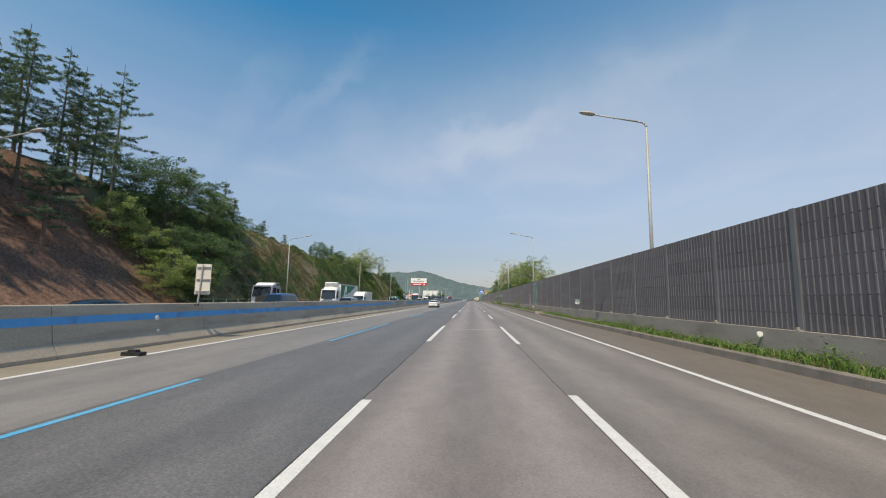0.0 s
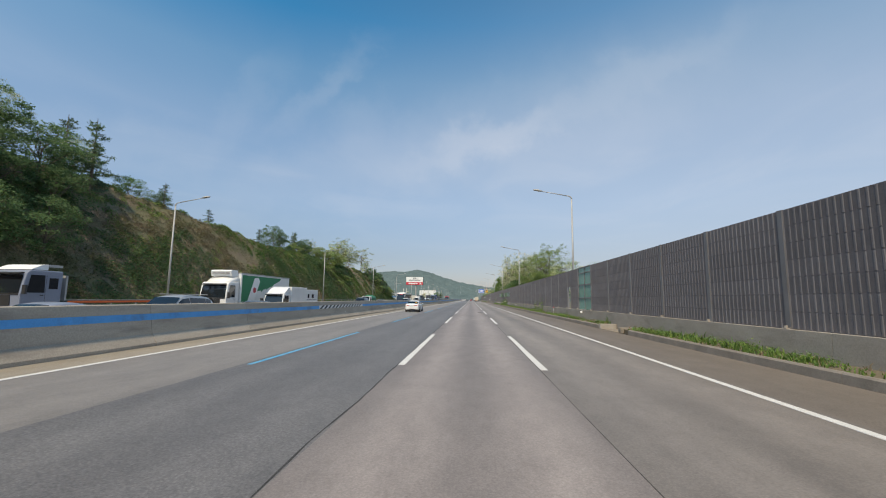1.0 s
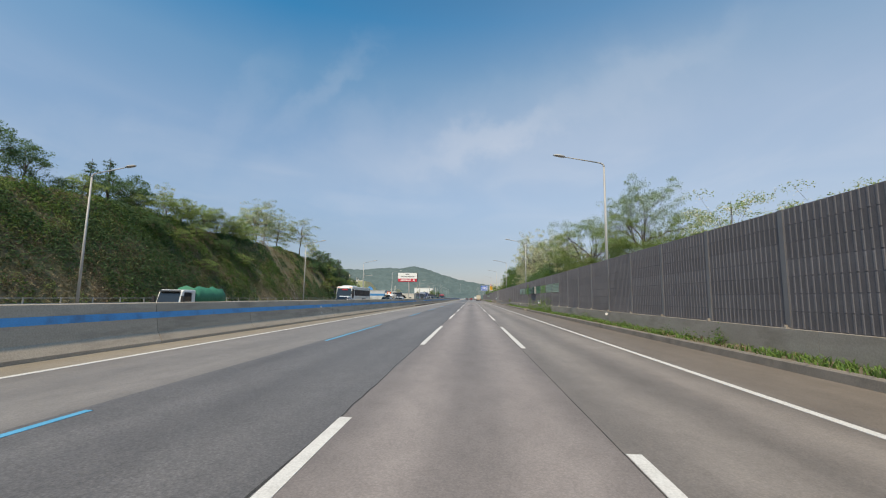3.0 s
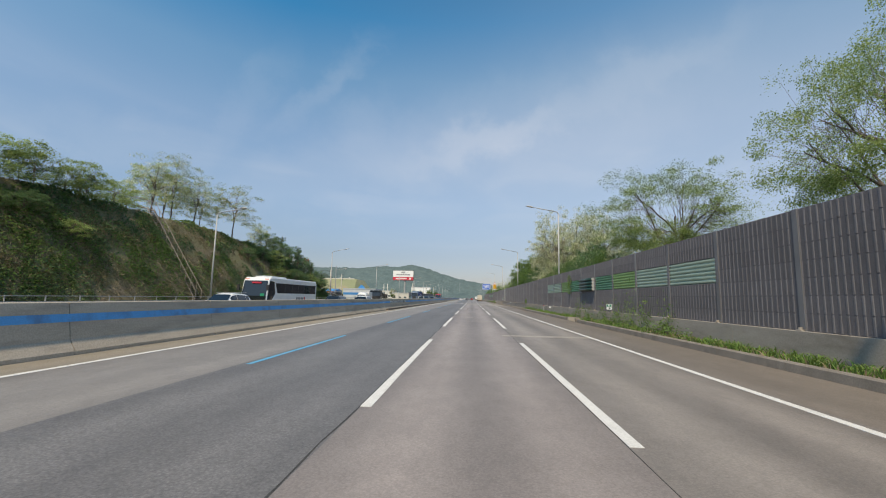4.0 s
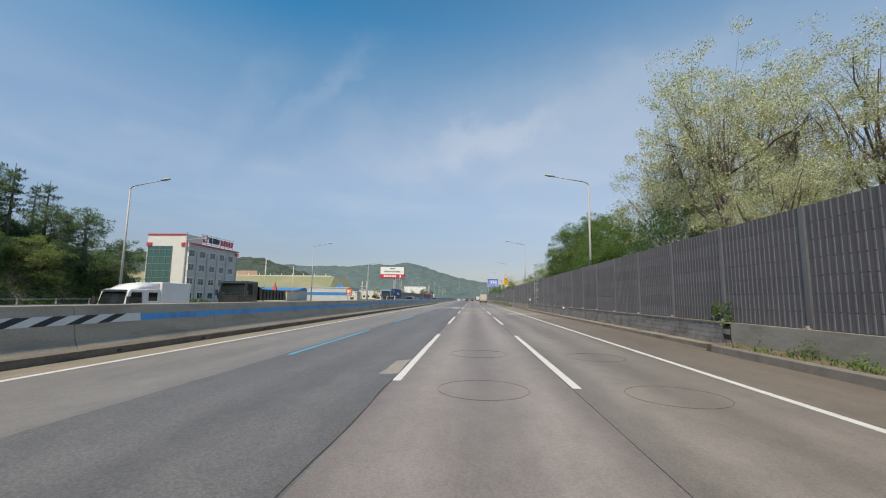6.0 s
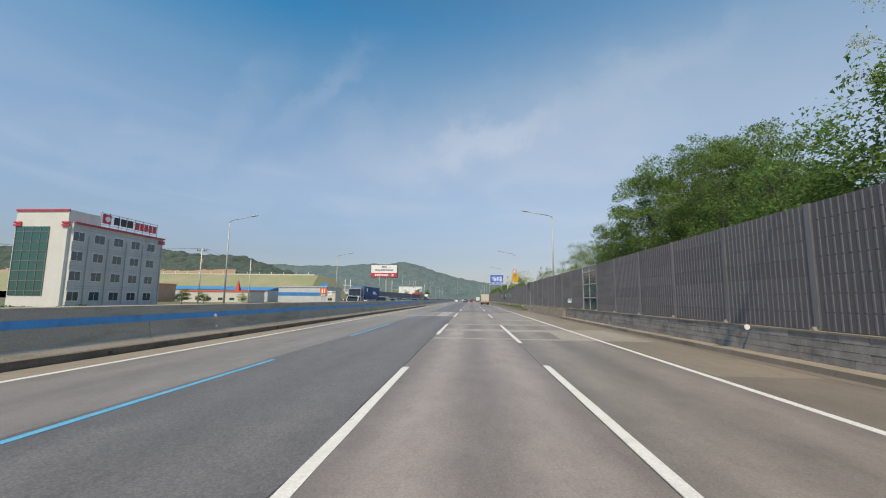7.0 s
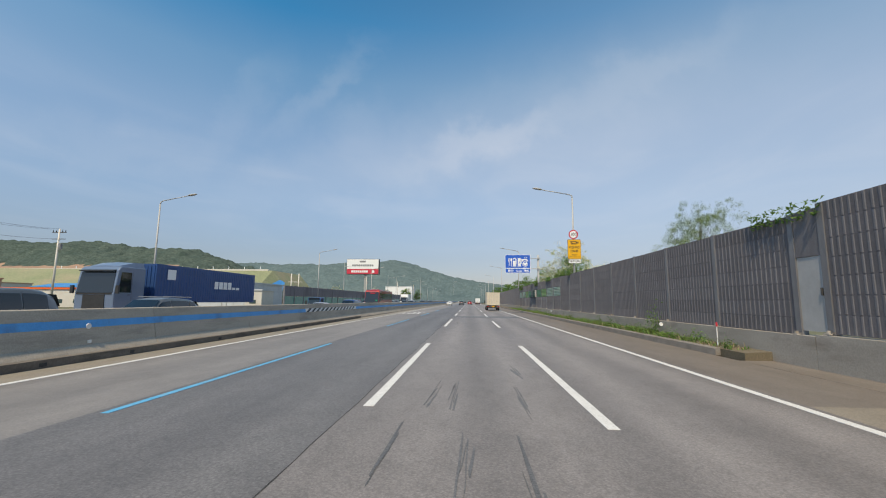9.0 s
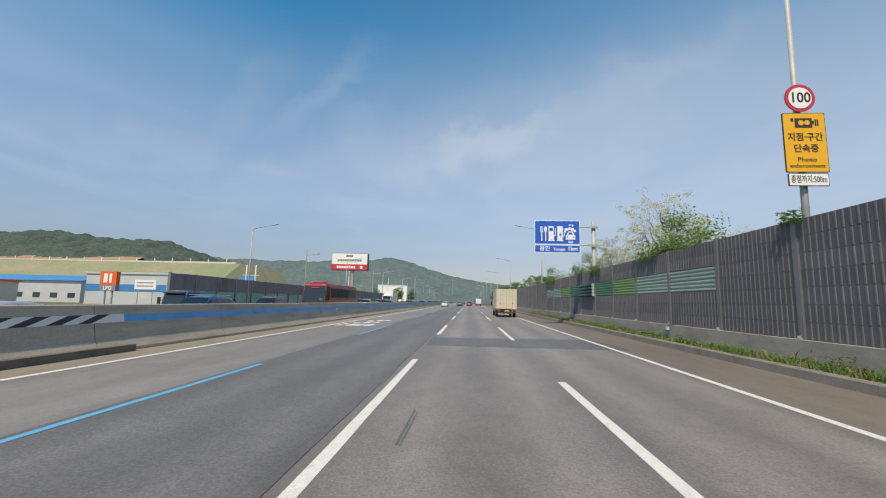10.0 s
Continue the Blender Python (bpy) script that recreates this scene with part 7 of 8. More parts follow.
PAINT = {"white": paint("white_car_paint", (0.80, 0.80, 0.79), 0.3, 0.5), "silver": paint("silver_car_paint", (0.42, 0.43, 0.45), metal=0.4), "grey": paint("grey_car_paint", (0.13, 0.14, 0.15), metal=0.3),
         "black": paint("black_car_paint", (0.018, 0.019, 0.022)), "blue": paint("blue_car_paint", (0.02, 0.07, 0.22)), "red": paint("red_car_paint", (0.34, 0.02, 0.025)),
         "cream": paint("cream_box_paint", (0.66, 0.58, 0.46), 0.55, 0.1), "slate": paint("blue_grey_cab_paint", (0.13, 0.18, 0.27)), "green": paint("green_box_paint", (0.012, 0.20, 0.085), 0.6, 0.0), "navy": paint("navy_container_paint", (0.018, 0.068, 0.21), 0.5, 0.1), "steel": paint("blue_grey_lorry_paint", (0.22, 0.25, 0.32), 0.4, 0.3),
         "tarp": surf("green_tarpaulin", (0.02, 0.15, 0.09), (0.03, 0.20, 0.12), 3.0, 0.7, coords="Object")}


def loft(rows, mirror=True):
    """Skin through cross sections; each row is (y, [(x, z), ...]) of a half section from the sill up to the middle line."""
    g = Geo()
    full_rows = []
    for y, half in rows:
        ring = [(x, y, z) for x, z in half] + [(-x, y, z) for x, z in reversed(half) if x > 1e-4]
        full_rows.append(ring)
    n = len(full_rows[0])
    vs = [p for r in full_rows for p in r]
    fs = []
    for j in range(len(full_rows) - 1):
        for i in range(n):
            fs.append((j * n + i, j * n + (i + 1) % n, (j + 1) * n + (i + 1) % n, (j + 1) * n + i))
    fs += [tuple(range(n)), tuple(range((len(full_rows) - 1) * n, len(full_rows) * n))]
    g.add(vs, fs)
    return g


def wheel(parent, x, y, r, w, side, rim=True, spokes=10):
    wh = part("wheel", Geo().tube((-w / 2, 0, 0), (w / 2, 0, 0), r, n=22), M_TYRE, parent, "black tyre on a metal rim")
    wh.location = (x, y, r)
    if rim:
        ro = side * (w / 2 + 0.004)
        part("rim", Geo().tube((ro - side * 0.03, 0, 0), (ro, 0, 0), r * 0.68, n=20), M_TRIM, wh)
        g = Geo()
        g.tube((ro - side * 0.01, 0, 0), (ro + side * 0.018, 0, 0), r * 0.16, n=10)
        for i in range(spokes):
            a = 2 * math.pi * i / spokes
            c, s_ = math.cos(a), math.sin(a)
            g.tube((ro + side * 0.012, c * r * 0.1, s_ * r * 0.1), (ro + side * 0.004, c * r * 0.66, s_ * r * 0.66), r * 0.06, r * 0.05, n=3, caps=False)
        for i in range(14):
            a, b = 2 * math.pi * i / 14, 2 * math.pi * (i + 1) / 14
            g.tube((ro + side * 0.006, math.cos(a) * r * 0.67, math.sin(a) * r * 0.67), (ro + side * 0.006, math.cos(b) * r * 0.67, math.sin(b) * r * 0.67), r * 0.04, n=3, caps=False)
        part("spokes", g, M_RIM, wh)
    return wh


def belt(y, table):
    return curve_at(table, y)


CARS = {   # deck: (y, height of the lower body); roof: (y, roof height); wid: (y, half width)
    "sedan": dict(L=4.70, w=0.915, wb=1.40, wr=0.335, deck=[(-2.35, 0.86), (-2.28, 0.98), (-1.9, 1.02), (-1.3, 1.00), (0.5, 0.95), (1.05, 0.94), (1.7, 0.86), (2.15, 0.74), (2.35, 0.58)],
                  roof=[(-1.72, 1.0), (-1.05, 1.30), (-0.5, 1.405), (0.0, 1.425), (0.45, 1.37), (1.15, 0.945)], split=(-0.15,)),
    "suv": dict(L=4.72, w=0.945, wb=1.36, wr=0.36, deck=[(-2.36, 0.95), (-2.30, 1.06), (-1.6, 1.09), (0.5, 1.06), (1.0, 1.06), (1.7, 1.02), (2.2, 0.90), (2.36, 0.66)],
                roof=[(-2.18, 1.08), (-1.88, 1.58), (-1.2, 1.68), (-0.2, 1.71), (0.35, 1.64), (1.12, 1.065)], split=(-1.25, -0.1)),
    "van": dict(L=5.15, w=0.96, wb=1.55, wr=0.34, deck=[(-2.57, 0.98), (-2.50, 1.10), (0.9, 1.08), (1.6, 1.07), (2.2, 0.98), (2.45, 0.86), (2.57, 0.66)],
                roof=[(-2.46, 1.10), (-2.28, 1.86), (-1.5, 1.95), (0.4, 1.95), (0.95, 1.86), (1.85, 1.08)], split=(-1.2, 0.15)),
}


def smooth_skin(ob, levels):
    md = ob.modifiers.new("skin", "SUBSURF")
    md.levels = md.render_levels = levels
    return ob


def wrap_lamp(outline, depth=0.012):
    """A lamp lens that follows the corner of a body: (x, y, low z, high z) from the inner end outwards."""
    g = Geo()
    vs = []
    for x, y, z0, z1 in outline:
        vs += [(x, y, z0), (x, y, z1)]
    k = len(vs)
    side = 1 if outline[-1][0] > 0 else -1
    cx, cy = outline[0][0] * 0.6, 0.0
    for x, y, z0, z1 in outline:
        d = Vector((x - cx, y - cy * 1.0)).normalized() * 0.05
        vs += [(x - d.x, y - d.y, z0), (x - d.x, y - d.y, z1)]
    n = len(outline)
    fs = [(2 * i, 2 * i + 1, 2 * i + 3, 2 * i + 2) for i in range(n - 1)] + [(k + 2 * i, k + 2 * i + 1, k + 2 * i + 3, k + 2 * i + 2) for i in range(n - 1)]
    fs += [(2 * i, 2 * i + 2, k + 2 * i + 2, k + 2 * i) for i in range(n - 1)] + [(2 * i + 1, 2 * i + 3, k + 2 * i + 3, k + 2 * i + 1) for i in range(n - 1)]
    fs += [(0, 1, k + 1, k), (2 * n - 2, 2 * n - 1, k + 2 * n - 1, k + 2 * n - 2)]
    return g.add(vs, fs)


def make_car(kind, colour, label, at, rz=0.0, box=False, near=False):
    c = CARS[kind]
    car = thing("car", label, "car", at, rz)
    L, w = c["L"], c["w"]
    half = L / 2

    def half_width(y):
        e = abs(y) / half
        return w * (1 - 0.13 * max(0, (e - 0.70) / 0.30) ** 2.2)

    rows = []
    ys = sorted(set([p[0] for p in c["deck"]] + [-half + 0.02, -half + 0.10, half - 0.02, half - 0.10, -2.0, -1.0, -0.3, 0.2, 1.4]))
    for y in ys:
        e = abs(y) / half
        hw = half_width(y)
        zb = 0.20 + 0.12 * max(0, (e - 0.8) / 0.2)
        zt = curve_at(c["deck"], y)
        rows.append((y, [(hw * 0.78, zb), (hw * 0.955, zb + 0.04), (hw * 0.995, 0.40), (hw * 1.0, 0.58), (hw * 0.985, lerp(0.58, zt, 0.6)), (hw * 0.955, zt - 0.07), (hw * 0.90, zt - 0.005), (hw * 0.5, zt + 0.022), (0, zt + 0.03)]))
    body = smooth_skin(part("body", loft(rows), PAINT[colour], car, smooth=True), 2 if near else 1)
    r = c["roof"]
    ry = sorted(set([p[0] for p in r] + [-1.4, -0.25, 0.2, 0.8]))
    ry = [y for y in ry if r[0][0] <= y <= r[-1][0]]
    base = lambda y: curve_at(c["deck"], y) - 0.02
    hb, ht = w * 0.88, w * 0.66
    sect = lambda y, f: (lerp(hb, ht, f) + 0.035 * math.sin(math.pi * f), lerp(base(y), max(base(y) + 0.005, curve_at(r, y) - 0.035), f))
    rows = [(y, [sect(y, -0.15), sect(y, 0.04), sect(y, 0.5), sect(y, 0.90), (ht * 0.95, max(base(y) + 0.006, curve_at(r, y) - 0.012)), (ht * 0.6, max(base(y) + 0.008, curve_at(r, y) + 0.008)), (0, max(base(y) + 0.01, curve_at(r, y) + 0.014))]) for y in ry]
    smooth_skin(part("cabin", loft(rows), PAINT[colour], car, smooth=True), 2 if near else 1)
    # side windows lie a few millimetres proud of the cabin's skin
    y0, y1 = r[0][0], r[-1][0]
    full_h = max(p[1] for p in r)
    cuts = [y0 + 0.50] + list(c["split"]) + [y1 - 0.50]
    for side in (-1, 1):
        for a, b in zip(cuts, cuts[1:]):
            a, b = a + 0.025, b - 0.025
            vs, n = [], 8
            for i in range(n + 1):
                y = lerp(a, b, i / n)
                for f in (0.10, 0.36, 0.62, 0.86):
                    x, z = sect(y, f)
                    vs.append((side * (x + 0.004), y, z))
            fs = [(4 * i + k, 4 * i + k + 1, 4 * i + k + 5, 4 * i + k + 4) for i in range(n) for k in range(3)]
            part("side_window", Geo().add(vs, fs), M_AUTOGLASS, car, smooth=True)
    for nm, ya, yb in (("windscreen", y1 - 0.06, [p for p in r if p[0] < y1][-1][0] + 0.06), ("rear_window", y0 + 0.07, [p for p in r if p[0] > y0][0][0] - 0.02)):
        vs, n = [], 6
        for i in range(n + 1):
            y = lerp(ya, yb, i / n)
            z = curve_at(r, y)
            hw = lerp(hb * 0.90, ht * 0.90, (z - base(ya)) / (full_h - base(ya)))
            vs += [(-hw, y, z + 0.002), (-hw * 0.6, y, z + 0.018), (0, y, z + 0.024), (hw * 0.6, y, z + 0.018), (hw, y, z + 0.002)]
        fs = [(5 * i + k, 5 * i + k + 1, 5 * i + k + 6, 5 * i + k + 5) for i in range(n) for k in range(4)]
        part(nm, Geo().add(vs, fs), M_AUTOGLASS, car, smooth=True)
    for y in (-c["wb"], c["wb"]):
        for side in (-1, 1):
            arch = Geo()
            xx = side * w * 0.985
            arch.tube((xx - side * 0.12, y, c["wr"] + 0.02), (xx + side * 0.012, y, c["wr"] + 0.02), c["wr"] * 1.09, n=24)
            part("wheel_arch", arch, M_TRIM, car)
            wheel(car, side * (w - 0.085), y, c["wr"], 0.215, side)
    zt = curve_at(c["deck"], -half + 0.1)
    zl = zt - 0.12
    for side in (-1, 1):
        hw = half_width
        lamp = [(hw(-half) * 0.40, -half - 0.004, zl - 0.07, zl + 0.03), (hw(-half) * 0.66, -half - 0.003, zl - 0.085, zl + 0.04), (hw(-half) * 0.90, -half + 0.012, zl - 0.085, zl + 0.045), (hw(-half + .1) * 0.985, -half + 0.10, zl - 0.08, zl + 0.05),
                (hw(-half + .20) * 0.997, -half + 0.20, zl - 0.07, zl + 0.05), (hw(-half + .30) * 0.995, -half + 0.30, zl - 0.04, zl + 0.045)]
        part("tail_lamp", wrap_lamp([(side * x, y, a, b) for x, y, a, b in lamp]), M_TAIL, car)
        zh = curve_at(c["deck"], half - 0.1) - 0.06
        lamp = [(hw(half) * 0.48, half + 0.0, zh - 0.08, zh - 0.01), (hw(half) * 0.90, half - 0.012, zh - 0.09, zh + 0.01), (hw(half - .1) * 0.985, half - 0.10, zh - 0.07, zh + 0.03), (hw(half - .26) * 0.995, half - 0.26, zh - 0.02, zh + 0.06), (hw(half - .4) * 0.99, half - 0.40, zh + 0.04, zh + 0.075)]
        part("headlamp", wrap_lamp([(side * x, y, a, b) for x, y, a, b in lamp]), M_HEADLAMP, car)
        mir = part("mirror", loft([(y1 - 0.64, [(0.05, 0.02), (0.085, 0.05), (0.07, 0.11), (0, 0.12)]), (y1 - 0.55, [(0.06, 0.0), (0.10, 0.05), (0.08, 0.13), (0, 0.145)]), (y1 - 0.50, [(0.03, 0.03), (0.05, 0.06), (0.04, 0.10), (0, 0.11)])]), PAINT[colour], car, smooth=True)
        mir.location = (side * (w + 0.10), 0, curve_at(c["deck"], y1 - .5) - 0.02)
        part("mirror_arm", Geo().box(*sorted((-side * 0.14, -side * 0.03)), y1 - 0.58, y1 - 0.52, 0.02, 0.05), M_TRIM, mir)
        for yy in [(q + 0.16) for q in c["split"][-1:]] + [c["split"][-1] - 0.92]:
            part("door_handle", Geo().box(*sorted((side * (w * 0.975), side * (w * 0.975 + 0.028))), yy, yy + 0.20, 0.79, 0.815), PAINT[colour], car)
        part("sill", Geo().box(*sorted((side * w * 0.80, side * w * 0.965)), -c["wb"] + 0.4, c["wb"] - 0.4, 0.19, 0.25), M_TRIM, car)
        if near:
            for yy in list(c["split"]) + [c["split"][-1] + 1.02]:
                part("door_seam", Geo().box(*sorted((side * w * 0.98, side * (w * 0.998))), yy - 0.004, yy + 0.004, 0.30, 0.90), M_TRIM, car)
    vs = []
    for i in range(11):
        x = lerp(-0.80, 0.80, i / 10) * w
        yb = -half - 0.006 + 0.10 * (abs(x) / (0.8 * w)) ** 3
        vs += [(x, yb, 0.27), (x, yb, 0.385), (x, yb + 0.10, 0.27), (x, yb + 0.10, 0.385)]
    fs = [(4 * i, 4 * i + 1, 4 * i + 5, 4 * i + 4) for i in range(10)] + [(4 * i + 1, 4 * i + 3, 4 * i + 7, 4 * i + 5) for i in range(10)] + [(4 * i, 4 * i + 4, 4 * i + 6, 4 * i + 2) for i in range(10)] + [(0, 2, 3, 1), (40, 41, 43, 42)]
    part("rear_valance", Geo().add(vs, fs), M_TRIM, car, "black lower bumper")
    pl = part("plate", Geo().box(-0.26, 0.26, -half - 0.012, -half + 0.05, zl - 0.16, zl - 0.05), M_SIGN_WHITE, car, "white registration plate")
    if near:
        for i in range(4):
            part("plate_bar", Geo().box(-0.21 + i * 0.112, -0.13 + i * 0.112, -half - 0.015, -half - 0.01, zl - 0.13, zl - 0.08), M_GREY_INK, pl)
        for ty, tz in ((-half - 0.004, zl - 0.035),):
            part("trunk_trim", Geo().box(-0.33, 0.33, ty - 0.008, ty + 0.05, tz, tz + 0.02), M_STEEL, car, "bright strip above the plate")
        for i in range(4):
            g = Geo()
            for k in range(12):
                a, b = 2 * math.pi * k / 12, 2 * math.pi * (k + 1) / 12
                g.tube((-0.075 + i * 0.05 + 0.032 * math.cos(a), -half - 0.008, zl + 0.045 + 0.032 * math.sin(a)), (-0.075 + i * 0.05 + 0.032 * math.cos(b), -half - 0.008, zl + 0.045 + 0.032 * math.sin(b)), 0.005, n=4, caps=False)
            part("badge_ring", g, M_STEEL, car)
        for dx in (0, 0.07):
            part("exhaust_pipe", Geo().tube((-0.62 - dx, -half + 0.02, 0.30), (-0.62 - dx, -half + 0.2, 0.30), 0.032, n=12), M_STEEL, car)
        yy = y0 + 0.26
        part("window_sticker", Geo().add([(0.34, yy, curve_at(r, yy) + 0.026), (0.47, yy, curve_at(r, yy) + 0.020), (0.47, yy + 0.12, curve_at(r, yy + .12) + 0.020), (0.34, yy + 0.12, curve_at(r, yy + .12) + 0.027)], [(0, 1, 2, 3)]), M_SIGN_YEL, car, "small yellow sticker")
    part("grille", Geo().box(-w * 0.38, w * 0.38, half - 0.12, half + 0.008, 0.40, 0.58), M_TRIM, car)
    part("underbody", Geo().box(-w * 0.8, w * 0.8, -half + 0.35, half - 0.35, 0.15, 0.24), M_TRIM, car)
    if kind == "suv":
        for side in (-1, 1):
            part("roof_rail", Geo().tube((side * 0.56, -1.6, 1.74), (side * 0.56, 0.2, 1.75), 0.02, n=6), M_STEEL, car)
    if box:
        part("roof_box", bx_geo(0.40, 0.95, 1.76, 2.05), M_TRIM, car, "black roof box", True)
    return car


def bx_geo(hw, hl, z0, z1):
    rows = []
    for y, f in ((-hl, 0.5), (-hl * 0.85, 0.9), (0, 1.0), (hl * 0.7, 0.95), (hl, 0.45)):
        rows.append((y - 0.6, [(hw * f, z0), (hw * f, lerp(z0, z1, 0.6 * f)), (hw * f * 0.8, lerp(z0, z1, f)), (0, lerp(z0, z1, f))]))
    return loft(rows)


def cab(parent, w, h, length, colour, z0=0.55, big=False):
    """A tilt cab whose front is at y = 0 and which reaches back along -y."""
    hw = w / 2
    pr = [(0.02, z0), (0.06, z0 + (h - z0) * 0.42), (-0.16, z0 + (h - z0) * 0.93), (-0.34, h), (-length, h), (-length, z0)]
    c = part("cab", Geo().extrude(pr, -hw, hw, axis="x"), PAINT[colour], parent, "painted driver's cab")
    bevelled(c, 0.06, 2)
    zl, zh = z0 + (h - z0) * 0.44, z0 + (h - z0) * 0.88
    yl, yh = 0.075, -0.125
    part("windscreen", Geo().add([(-hw * 0.92, yl, zl), (hw * 0.92, yl, zl), (hw * 0.86, yh + 0.012, zh), (-hw * 0.86, yh + 0.012, zh)], [(0, 1, 2, 3)]), M_AUTOGLASS, parent)
    for side in (-1, 1):
        x = side * (hw + 0.006)
        part("side_window", Geo().add([(x, -0.22, zl + .02), (x, -min(1.15, length * 0.8), zl + .02), (x, -min(1.1, length * 0.78), zh), (x, -0.36, zh)], [(0, 1, 2, 3)]), M_AUTOGLASS, parent)
        m = part("mirror", Geo().box(*sorted((side * (hw + 0.10), side * (hw + 0.28))), -0.02, 0.10, zl - 0.05, zl + 0.42), M_TRIM, parent)
        part("mirror_arm", Geo().tube((side * hw, -0.1, zl + 0.2), (side * (hw + 0.14), 0.04, zl + 0.2), 0.02, n=5), M_TRIM, m)
        part("headlamp", Geo().box(*sorted((side * hw * 0.60, side * hw * 0.94)), 0.0, 0.07, z0 + 0.10, z0 + 0.28), M_HEADLAMP, parent)
    part("sun_visor", Geo().extrude([(0.10, zh + 0.02), (0.12, zh + 0.06), (-0.16, zh + 0.14), (-0.16, zh + 0.08)], -hw * 0.86, hw * 0.86, axis="x"), M_TRIM, parent)
    part("wiper_panel", Geo().box(-hw * 0.90, hw * 0.90, 0.03, 0.082, zl - 0.10, zl - 0.01), M_TRIM, parent)
    for side in (-1, 1):
        x = side * (hw + 0.004)
        part("door_seam", Geo().box(*sorted((x - side * .01, x)), -min(1.20, length * 0.82), -min(1.185, length * 0.81), z0 + 0.10, zh), M_TRIM, parent)
        part("door_handle", Geo().box(*sorted((x, x + side * .025)), -min(1.10, length * 0.78), -min(0.92, length * 0.66), zl - 0.14, zl - 0.10), M_TRIM, parent)
        part("wheel_cover", Geo().box(*sorted((side * (hw - 0.02), side * (hw + 0.015))), -1.45 if length > 1.8 else -1.15, -0.55 if length > 1.8 else -0.35, z0 - 0.14, z0 + 0.12), M_TRIM, parent)
        part("indicator", Geo().box(*sorted((side * hw * 0.95, side * (hw + 0.008))), -0.02, 0.04, z0 + 0.12, z0 + 0.26), M_ORANGE, parent)
    part("grille", Geo().box(-hw * 0.55, hw * 0.55, 0.0, 0.085, z0 + 0.30, zl - 0.12), M_TRIM, parent)
    part("bumper", Geo().box(-hw, hw, -0.25, 0.12, z0 - 0.28, z0 + 0.06), M_TRIM if not big else PAINT[colour], parent)


def chassis(parent, w, length, axles, r):
    part("chassis", Geo().box(-0.45, 0.45, -length, -0.3, r * 1.05, r * 1.05 + 0.22), M_DARKSTEEL, parent)
    for y in axles:
        for side in (-1, 1):
            wheel(parent, side * (w / 2 - 0.14), y, r, 0.26, side, spokes=6)
    part("rear_bar", Geo().box(-w / 2 + 0.1, w / 2 - 0.1, -length - 0.02, -length + 0.08, 0.50, 0.62), M_DARKSTEEL, parent)
    for side in (-1, 1):
        part("tail_lamp", Geo().box(*sorted((side * (w / 2 - 0.45), side * (w / 2 - 0.12))), -length - 0.04, -length + 0.02, 0.66, 0.80), M_TAIL, parent)


